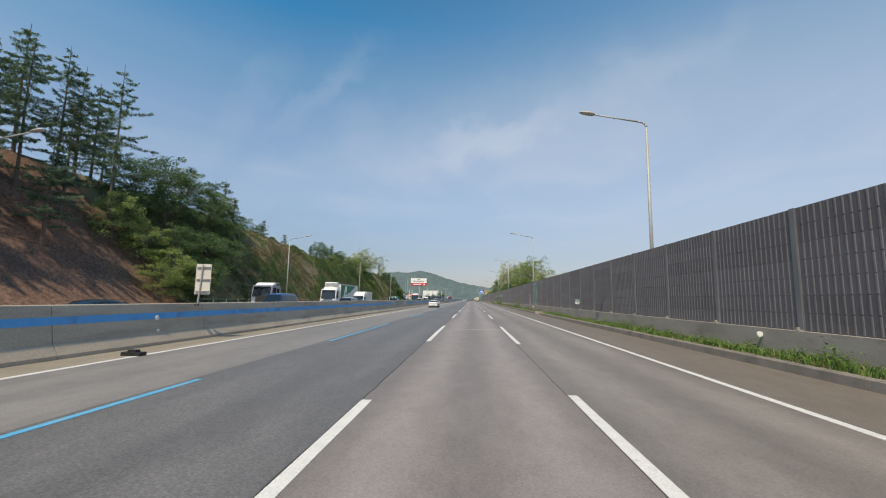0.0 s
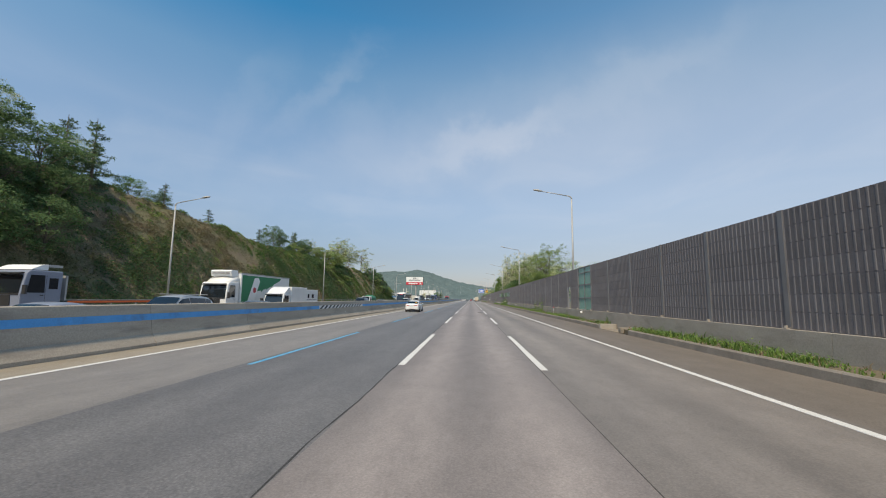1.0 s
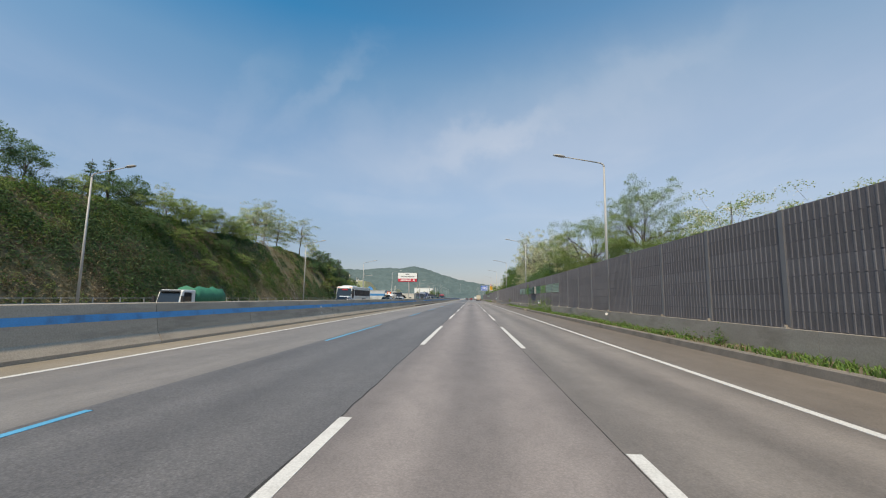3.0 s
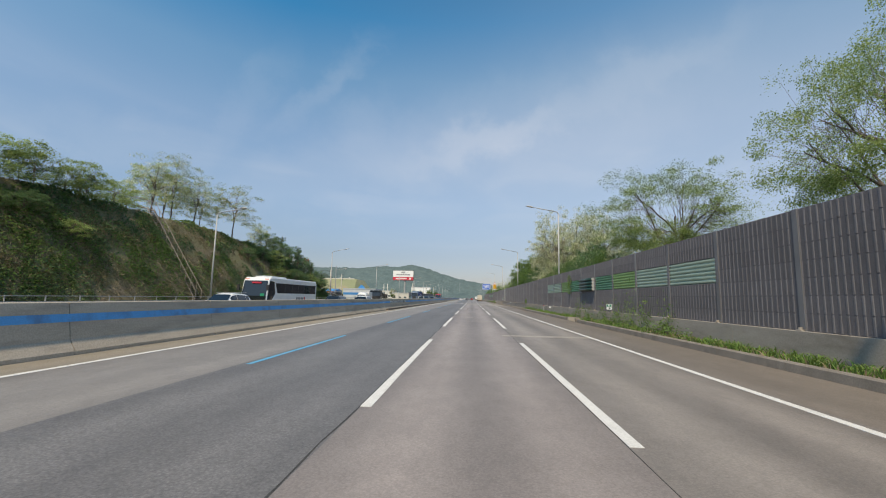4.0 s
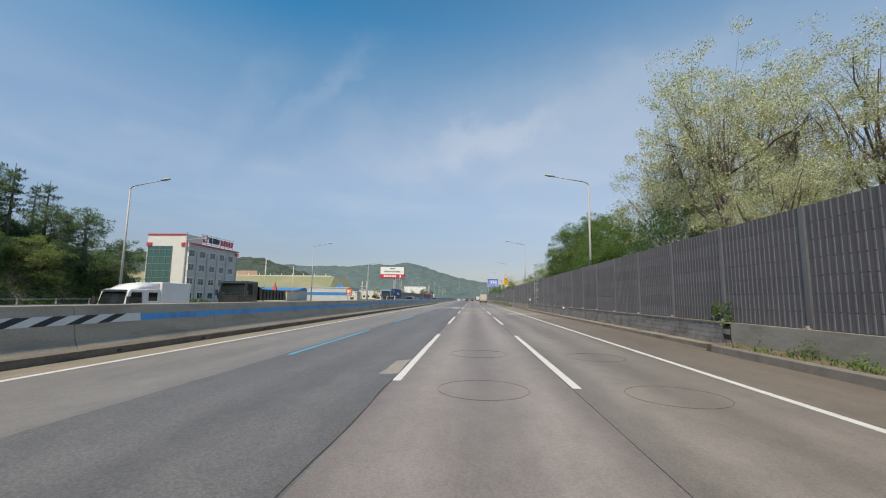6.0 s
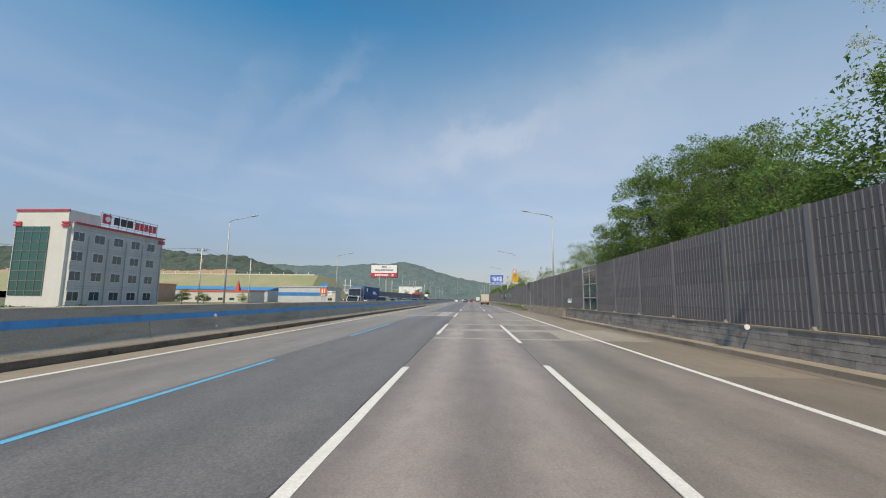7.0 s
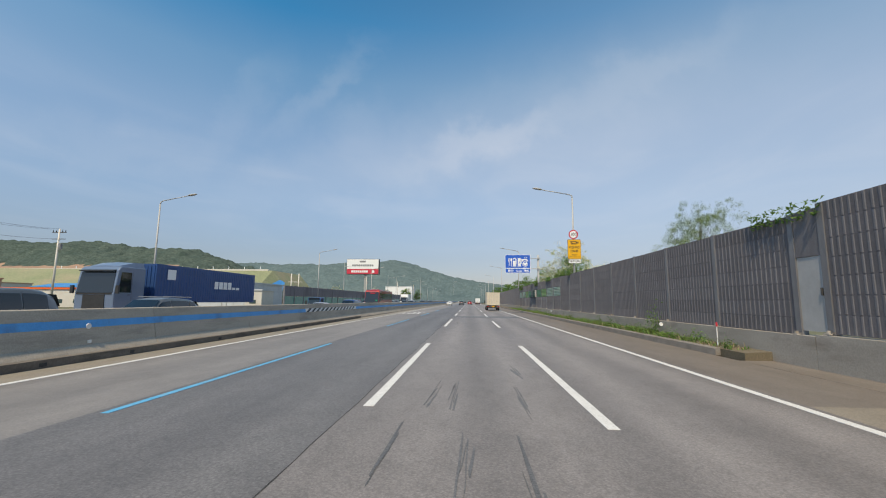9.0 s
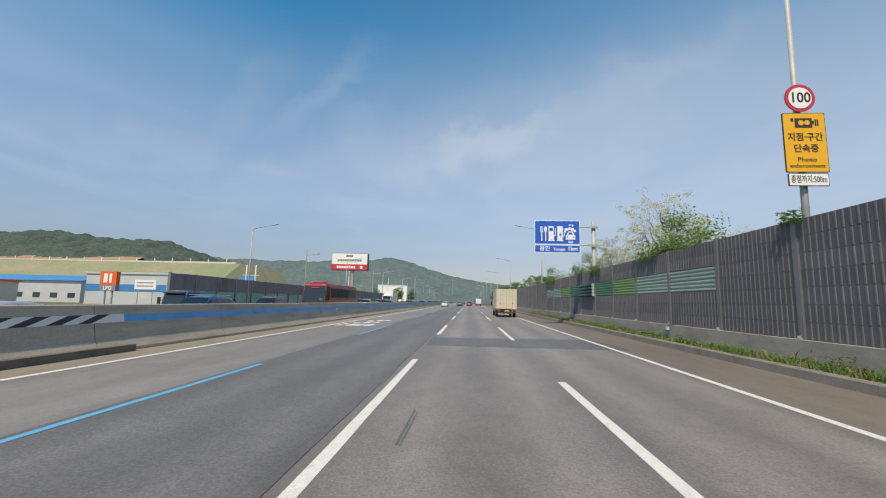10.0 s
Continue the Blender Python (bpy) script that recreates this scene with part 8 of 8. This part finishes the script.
def box_truck(label, at, rz, w=2.3, h=3.2, length=7.6, cab_h=2.4, colour="white", box_colour="white", r=0.40, side_colour=None, bars=True, reefer=False):
    t = thing("truck", label, "truck", at, rz)
    cab(t, w * 0.94, cab_h, 1.7, colour, 0.55)
    chassis(t, w, length, (-1.1, -length + 1.7), r)
    zf = r * 2 + 0.18
    bx = part("cargo_box", Geo().box(-w / 2, w / 2, -length, -1.85, zf, h), PAINT[box_colour], t, "boxy cargo body")
    bevelled(bx, 0.03, 1)
    for z in (zf + 0.05, h - 0.05):
        part("box_rail", Geo().box(-w / 2 - 0.012, w / 2 + 0.012, -length - 0.012, -1.84, z - 0.06, z + 0.06), M_STEEL if side_colour else PAINT[box_colour], t)
    for x in (-w / 2 + 0.04, -0.02, w / 2 - 0.08):
        part("door_post", Geo().box(x, x + 0.04, -length - 0.02, -length, zf, h), M_STEEL, t)
    for x in (-w * 0.30, -w * 0.14, w * 0.12, w * 0.28):
        part("lock_rod", Geo().tube((x, -length - 0.03, zf + 0.1), (x, -length - 0.03, h - 0.1), 0.018, n=6), M_STEEL, t)
    for x in (-w * 0.30, w * 0.28):
        part("hinge", Geo().box(x - 0.08, x + 0.08, -length - 0.035, -length, zf + 0.55, zf + 0.62), M_DARKSTEEL, t)
    part("plate", Geo().box(-0.25, 0.25, -length - 0.05, -length - 0.02, 0.66, 0.82), M_SIGN_YEL, t)
    if side_colour:
        for side in (-1, 1):
            x = side * (w / 2 + 0.006)
            edge, k = [], 26        # splashed lower edge of the green field, rising towards the tail
            sr = random.Random(5)
            for q in range(k + 1):
                f = q / k
                edge.append((lerp(-4.3, -length + 2.2, f), zf + 0.95 + (h - 0.35 - zf - 0.95) * f ** 1.5 + sr.uniform(-0.13, 0.13) * (1 - 0.6 * f)))
            ring = [(-2.0, zf + 0.12), (-3.3, zf + 0.12)] + edge + [(-length + 2.0, h - 0.16), (-2.0, h - 0.16)]
            part("side_panel", Geo().add([(x, a, b) for a, b in ring], [tuple(range(len(ring)))]), PAINT[side_colour], t, "green painted side field with a splashed edge")
            x2 = x + side * 0.006
            part("carton_mark", Geo().add([(x2, a, b) for a, b in ((-3.0, zf + 0.2), (-4.15, zf + 0.2), (-5.0, h - 0.6), (-4.7, h - 0.3), (-4.0, h - 0.35), (-3.85, h - 0.7))], [(0, 1, 2, 3, 4, 5)]), M_SIGN_WHITE, t)
            part("red_mark", Geo().tube((x2, -4.1, zf + 1.15), (x2 + side * 0.006, -4.1, zf + 1.15), 0.26, n=14), M_SIGN_RED, t)
            for q in range(3):
                part("text_bar", Geo().box(*sorted((x, x + side * 0.008)), -length + 1.0 + q * 0.35, -length + 1.22 + q * 0.35, zf + 0.95, zf + 1.35), M_GREY_INK, t)
    if reefer:
        unit = part("cooling_unit", Geo().extrude([(-0.95, h - 0.35), (-0.82, h + 0.1), (-1.0, h + 0.2), (-1.86, h + 0.2), (-1.86, h - 0.35)], -w * 0.36, w * 0.36, axis="x"), M_SIGN_WHITE, t, "white cooling unit above the cab")
        for q in range(4):
            part("vent_slat", Geo().box(-w * 0.30 + q * w * 0.155, -w * 0.30 + q * w * 0.155 + w * 0.13, -0.86, -0.80, h - 0.12, h - 0.02), M_GREY_INK, unit)
        part("roof_fairing", loft([(-0.45, [(w * 0.40, cab_h - 0.04), (w * 0.36, cab_h + 0.05), (0, cab_h + 0.08)]), (-1.0, [(w * 0.44, cab_h - 0.04), (w * 0.40, h - 0.5), (0, h - 0.42)]), (-1.72, [(w * 0.45, cab_h - 0.04), (w * 0.43, h - 0.3), (0, h - 0.25)])]), PAINT[colour], t, "white roof fairing", True)
    return t


def bus(label, at, rz, colour="white", length=12.0, h=3.35):
    b = thing("bus", label, "coach", at, rz)
    hw = 1.24
    pr = [(0.0, 0.35), (0.10, 0.9), (0.04, 1.5), (-0.35, h - 0.2), (-0.7, h), (-length + 0.25, h), (-length, h - 0.25), (-length, 0.35)]
    bevelled(part("body", Geo().extrude(pr, -hw, hw, axis="x"), PAINT[colour], b, "long painted coach body"), 0.09, 3)
    part("roof_unit", loft([(y - 2.6, [(hw * 0.7 * f, h - .02), (hw * 0.66 * f, h + 0.16 * f), (0, h + 0.2 * f)]) for y, f in ((-2.4, .6), (-2.0, 1), (1.0, 1), (1.6, .6))]), PAINT[colour], b, "raised roof cooling unit")
    part("windscreen", Geo().add([(-hw * 0.95, 0.115, 1.02), (hw * 0.95, 0.115, 1.02), (hw * 0.95, 0.055, 1.52), (-hw * 0.95, 0.055, 1.52), (hw * 0.9, -0.29, h - 0.32), (-hw * 0.9, -0.29, h - 0.32)], [(0, 1, 2, 3), (3, 2, 4, 5)]), M_AUTOGLASS, b, "tall dark windscreen")
    for side in (-1, 1):
        x = side * (hw + 0.006)
        part("front_quarter", Geo().add([(x, -0.02, 1.02), (x, -0.85, 1.02), (x, -1.55, 1.75), (x, -1.30, h - 0.42), (x, -0.42, h - 0.34)], [(0, 1, 2, 3, 4)]), M_AUTOGLASS, b)
        z0, z1, back = 1.78, h - 0.50, -length + 0.30
        band_x = x - side * 0.003
        part("window_band", Geo().add([(band_x, -2.0, z0), (band_x, back, z0), (band_x, back, z1), (band_x, -1.55, z1)], [(0, 1, 2, 3)]), M_TRIM, b, "black band behind the side windows")
        for i in range(6):
            y0, y1 = lerp(-2.05, back + 0.05, i / 6), lerp(-2.05, back + 0.05, (i + 1) / 6) + 0.04
            yt = -1.66 if i == 0 else y0
            part("side_window", Geo().add([(x, y0, z0 + 0.03), (x, y1, z0 + 0.03), (x, y1, z1 - 0.03), (x, yt, z1 - 0.03)], [(0, 1, 2, 3)]), M_AUTOGLASS, b)
        part("marker_lamp", Geo().box(*sorted((side * 0.75, side * 1.12)), -0.44, -0.36, h - 0.22, h - 0.14), M_ORANGE, b)
        part("mirror", Geo().box(*sorted((side * (hw + 0.05), side * (hw + 0.25))), 0.15, 0.30, 2.0, 2.55), M_TRIM, b)
        part("headlamp", Geo().box(*sorted((side * 0.6, side * 1.15)), 0.02, 0.09, 0.62, 0.82), M_HEADLAMP, b)
        for i in range(6):
            part("text_bar", Geo().box(*sorted((x, x + side * .006)), -6.6 - i * 0.42, -6.3 - i * 0.42, 1.15, 1.42), M_GREY_INK if i < 5 else M_SIGN_RED, b)
        for y in (-2.6, -length + 3.1):
            wheel(b, side * (hw - 0.13), y, 0.48, 0.28, side, spokes=8)
    part("red_header", Geo().box(-0.55, 0.35, -0.19, -0.13, h - 0.58, h - 0.44), M_SIGN_RED, b)
    part("placard", Geo().box(-1.0, -0.62, 0.055, 0.075, 1.50, 1.74), M_SIGN_GREEN, b)
    part("bumper", Geo().box(-hw + 0.05, hw - 0.05, -0.1, 0.13, 0.32, 0.60), M_TRIM, b)
    return b


def container_truck(label, at, rz):
    t = thing("truck", label, "container truck", at, rz)
    cab(t, 2.45, 3.55, 2.2, "slate", 0.75, True)
    part("roof_fairing", loft([(-0.5, [(1.0, 3.5), (0.9, 3.6), (0, 3.62)]), (-1.4, [(1.15, 3.5), (1.05, 3.85), (0, 3.9)]), (-2.15, [(1.15, 3.5), (1.05, 3.88), (0, 3.93)])]), PAINT["slate"], t, "blue grey roof fairing")
    chassis(t, 2.5, 15.8, (-1.4, -4.6, -5.9, -12.6, -13.8, -15.0), 0.50)
    c = part("container", Geo().box(-1.2, 1.2, -15.7, -3.1, 1.38, 3.96), PAINT["navy"], t, "navy blue corrugated freight container")
    for side in (-1, 1):
        g = Geo()
        for i in range(44):
            y = -15.45 + i * 0.278
            g.add([(side * 1.2, y, 1.52), (side * 1.235, y + 0.05, 1.52), (side * 1.235, y + 0.15, 1.52), (side * 1.2, y + 0.20, 1.52), (side * 1.2, y, 3.82), (side * 1.235, y + 0.05, 3.82), (side * 1.235, y + 0.15, 3.82), (side * 1.2, y + 0.20, 3.82)],
                  [(0, 1, 5, 4), (1, 2, 6, 5), (2, 3, 7, 6), (0, 3, 2, 1), (4, 5, 6, 7)])
        part("corrugation", g, PAINT["navy"], c)
        for i in range(6):
            part("text_bar", Geo().box(*sorted((side * 1.236, side * 1.245)), -9.9 - i * 0.62, -9.4 - i * 0.62, 2.45, 3.05 if i < 4 else 2.65), M_SIGN_WHITE, c)
        part("white_square", Geo().box(*sorted((side * 1.236, side * 1.245)), -4.9, -4.1, 2.95, 3.65), M_SIGN_WHITE, c)
    g = Geo()
    for i in range(9):
        g.box(-1.1 + i * 0.26, -0.97 + i * 0.26, -3.1, -3.06, 1.5, 3.85)
    part("corrugation", g, PAINT["navy"], c)
    return t


def small_truck(label, at, rz, load="box", colour="white", h=2.6, length=5.2):
    t = thing("truck", label, "light truck", at, rz)
    cab(t, 1.72, 1.98, 1.55, colour, 0.45)
    chassis(t, 1.75, length, (-0.75, -length + 1.15), 0.32)
    if load == "box":
        bevelled(part("cargo_box", Geo().box(-0.9, 0.9, -length, -1.65, 0.80, h), PAINT[colour], t, "white cargo box"), 0.03, 1)
        part("wind_deflector", Geo().extrude([(-0.35, 1.98), (-1.5, 2.0), (-1.5, h - .05), (-1.1, h - .15)], -0.8, 0.8, axis="x"), PAINT[colour], t)
    elif load == "tarp":
        part("bed", Geo().box(-0.88, 0.88, -length, -1.65, 0.75, 1.15), M_DARKSTEEL, t)
        rows = [(y, [(0.88, 1.12), (0.90, 1.7 + 0.12 * math.sin(y * 5)), (0.6, h - 0.25 + 0.1 * math.sin(y * 7)), (0, h - 0.1 + 0.12 * math.cos(y * 4))]) for y in [-length + 0.02 + i * (length - 1.7) / 8 for i in range(9)]]
        part("tarpaulin", loft(rows), PAINT["tarp"], t, "bulging green net tarpaulin over the load", True)
    elif load == "camper":
        bevelled(part("camper_body", Geo().extrude([(-0.1, 2.0), (-0.25, 2.72), (-length, 2.76), (-length, 0.75), (-1.65, 0.75), (-1.65, 1.98)], -1.02, 1.02, axis="x"), PAINT[colour], t, "white camper body with a bunk over the cab"), 0.06, 2)
        for side in (-1, 1):
            x = side * 1.026
            for y0, y1, z0, z1 in ((-1.2, -0.7, 2.25, 2.55), (-2.7, -2.1, 1.55, 2.1), (-4.4, -3.6, 1.55, 2.1)):
                part("window", Geo().box(*sorted((x - side * .01, x)), y0, y1, z0, z1), M_AUTOGLASS, t)
            part("grey_stripe", Geo().box(*sorted((x - side * .01, x + side * .002)), -length + 0.3, -1.8, 1.25, 1.35), M_GREY_INK, t)
        part("roof_vent", Geo().box(-0.4, 0.4, -3.2, -2.5, 2.75, 2.92), M_SIGN_WHITE, t)
    elif load == "highroof":
        bevelled(part("cargo_box", Geo().box(-0.92, 0.92, -length, -2.6, 0.78, h), PAINT[colour], t, "pale cargo box"), 0.03, 1)
        part("high_roof", loft([(-0.5, [(0.78, 1.9), (0.7, 1.98), (0, 2.0)]), (-1.2, [(0.82, 1.9), (0.72, h - .18), (0, h - .1)]), (-2.55, [(0.84, 1.9), (0.74, h - .05), (0, h)])]), PAINT[colour], t, "moulded high roof", True)
        part("rear_cab", Geo().box(-0.86, 0.86, -2.58, -1.5, 0.5, 1.96), PAINT[colour], t)
        for side in (-1, 1):
            part("side_window", Geo().box(*sorted((side * .85, side * .868)), -2.35, -1.65, 1.28, 1.8), M_AUTOGLASS, t)
    else:
        for side in (-1, 1):
            part("bed_side", Geo().box(*sorted((side * 0.86, side * 0.90)), -length, -1.65, 0.78, 1.15), PAINT[colour], t)
        part("bed", Geo().box(-0.86, 0.86, -length, -1.65, 0.72, 0.80), M_DARKSTEEL, t)
        part("tail_gate", Geo().box(-0.86, 0.86, -length - .03, -length, 0.78, 1.15), PAINT[colour], t)
    return t


def heavy_truck(label, at, rz, colour="silver", load="flat", length=9.5):
    t = thing("truck", label, "heavy truck", at, rz)
    cab(t, 2.4, 2.95, 2.1, colour, 0.75, True)
    chassis(t, 2.45, length, (-1.4, -length + 2.9, -length + 1.5), 0.48)
    if load == "dump":
        g = Geo().extrude([(-2.5, 1.25), (-2.35, 2.5), (-2.9, 2.3), (-length, 2.2), (-length - 0.1, 1.25)], -1.2, 1.2, axis="x")
        part("tipper_body", g, PAINT["black"], t, "black steel tipper body")
        for i in range(7):
            y = -3.1 - i * (length - 3.4) / 6.5
            for side in (-1, 1):
                part("rib", Geo().box(*sorted((side * 1.2, side * 1.27)), y - 0.06, y + 0.06, 1.3, 2.16), PAINT["black"], t)
    else:
        part("flat_bed", Geo().box(-1.2, 1.2, -length, -2.4, 1.15, 1.32), M_DARKSTEEL, t)
        part("headboard", Geo().box(-1.15, 1.15, -2.45, -2.35, 1.3, 2.75), M_STEEL, t)
        part("roof_spoiler", Geo().extrude([(-0.45, 2.98), (-1.35, 2.98), (-1.35, 3.30), (-1.0, 3.25)], -1.05, 1.05, axis="x"), M_SIGN_WHITE, t, "white roof spoiler")
        for q in range(5):
            part("rack_bar", Geo().tube((-1.05, -1.45 - q * 0.16, 3.24), (1.05, -1.45 - q * 0.16, 3.24), 0.03, n=6), M_STEEL, t)
        for side in (-1, 1):
            part("rack_rail", Geo().box(*sorted((side * 1.0, side * 1.06)), -2.15, -1.35, 3.16, 3.30), M_STEEL, t)
            part("sleeper_window", Geo().box(*sorted((side * 1.20, side * 1.207)), -1.85, -1.35, 1.95, 2.55), M_AUTOGLASS, t)
        for side in (-1, 1):
            part("orange_rail", Geo().box(*sorted((side * 1.18, side * 1.22)), -length, -2.5, 1.18, 1.30), M_ORANGE, t)
    return t


FWD, ONC = 0.0, 180.0
# in the lanes of the camera
make_car("sedan", "white", "white four door sedan with dark windows in the bus lane", (-7.28, 80.55, 0), FWD, near=True)
box_truck("cream box truck with barred rear doors ahead beside the shoulder", (4.2, 324.2, 0), FWD, 2.35, 3.2, 7.6, 2.4, "white", "cream")
white_far = make_car("sedan", "white", "distant white sedan beside the median", (-7.2, 392.0, 0), FWD)
dark_far = make_car("suv", "grey", "distant dark grey car in the middle lane", (-3.4, 418.0, 0), FWD)
make_car("suv", "red", "distant dark red car in the middle lane", (0.1, 428.0, 0), FWD)
box_truck("distant white box truck ahead beside the shoulder", (3.9, 446.0, 0), FWD, 2.2, 2.9, 6.5, 2.2)
for src, x, y in ((dark_far, 0.2, 520.0), (dark_far, -3.5, 560.0), (white_far, -7.2, 540.0), (white_far, 0.1, 640.0), (dark_far, 3.8, 600.0)):
    copy_thing(src, pose(x, y, 0))

# oncoming traffic; the front end points along -y
def onc(y_front, x, half):
    return (x, y_front + half, 0)


s_dark = make_car("sedan", "black", "black sedan in the oncoming lanes", onc(15.5, -17.2, 2.35), ONC)
make_car("van", "blue", "dark blue minivan in the oncoming lanes", onc(33.5, -17.2, 2.57), ONC)
suv_white = make_car("suv", "silver", "silver sport utility car in the oncoming lanes", onc(42.6, -13.7, 2.36), ONC)
heavy_truck("grey flatbed lorry with an orange railed bed", (-24.4, 46.5, 0), ONC, "steel")
make_car("sedan", "steel", "pale blue grey sedan beside the median", onc(37.0, -13.8, 2.35), ONC)
s_grey = make_car("sedan", "grey", "grey sedan in the oncoming lanes", onc(50.0, -13.7, 2.35), ONC)
box_truck("white refrigerated truck with a green painted box", (-20.8, 58.8, 0), ONC, 2.45, 3.68, 11.2, 2.85, "white", "white", 0.46, "green", reefer=True)
small_truck("small white box truck in the oncoming lanes", (-17.2, 61.8, 0), ONC)
small_truck("white camper on a light truck", (-24.4, 82.6, 0), ONC, "camper", length=6.0)
make_car("sedan", "grey", "grey sedan beside the median", onc(86.8, -13.6, 2.35), ONC)
make_car("suv", "grey", "dark grey sport utility car with roof rails", onc(88.6, -17.2, 2.36), ONC)
small_truck("white light truck with a green tarpaulin load", (-20.8, 107.6, 0), ONC, "tarp", h=2.3)
make_car("suv", "white", "white sport utility car in the oncoming lanes", onc(133.1, -17.2, 2.36), ONC)
bus("white coach with dark windows in the oncoming lanes", (-20.0, 144.3, 0), ONC, h=3.25)
make_car("suv", "grey", "dark sport utility car with a black roof box", onc(147.8, -14.4, 2.36), ONC, box=True)
make_car("suv", "white", "white sport utility car beside the median", onc(155.9, -13.6, 2.36), ONC)
small_truck("white crew truck with a high roof and cargo box", (-20.8, 184.0, 0), ONC, "highroof", length=5.3, h=2.45)
heavy_truck("black tipper lorry in the oncoming lanes", (-21.0, 196.2, 0), ONC, "black", "dump", 7.8)
make_car("van", "grey", "dark grey van in the oncoming lanes", onc(250.0, -13.8, 2.57), ONC)
small_truck("white pickup truck in the oncoming lanes", (-17.2, 247.6, 0), ONC, "bed", length=5.2)
make_car("suv", "grey", "dark grey sport utility car beside the median", onc(257.4, -13.8, 2.36), ONC)
container_truck("blue grey tractor hauling a navy freight container", (-22.0, 265.4, 0), ONC)
make_car("sedan", "silver", "pale silver sedan in the oncoming lanes", onc(277.7, -13.8, 2.35), ONC)
make_car("suv", "blue", "dark blue sport utility car in the oncoming lanes", onc(286.9, -13.8, 2.36), ONC)
small_truck("blue light truck in the oncoming lanes", (-20.8, 296.6, 0), ONC, "bed", "blue")
make_car("suv", "black", "black sport utility car in the oncoming lanes", onc(300.9, -17.2, 2.36), ONC)
bus("red coach in the oncoming lanes", (-16.6, 311.8, 0), ONC, "red")
tr_far = box_truck("white high box truck in the oncoming lanes", (-20.8, 372.0, 0), ONC, 2.4, 3.6, 9.0, 2.8)
rq = random.Random(91)
pool = [s_dark, suv_white, s_grey, dark_far, white_far, suv_white, s_dark]
for lane in (-13.8, -17.3, -20.8, -24.4):
    y = 336.0 + rq.uniform(0, 18)
    while y < 640:
        src = pool[rq.randrange(len(pool))] if lane < -15 else pool[rq.randrange(5)]
        o = copy_thing(src, pose(lane + rq.uniform(-.2, .2), y, 0, 0, 0, ONC))
        o["label"] = "distant car in the oncoming queue" if src is not tr_far else "distant white truck in the oncoming queue"
        y += rq.uniform(14, 30) if src is not tr_far else rq.uniform(24, 40)
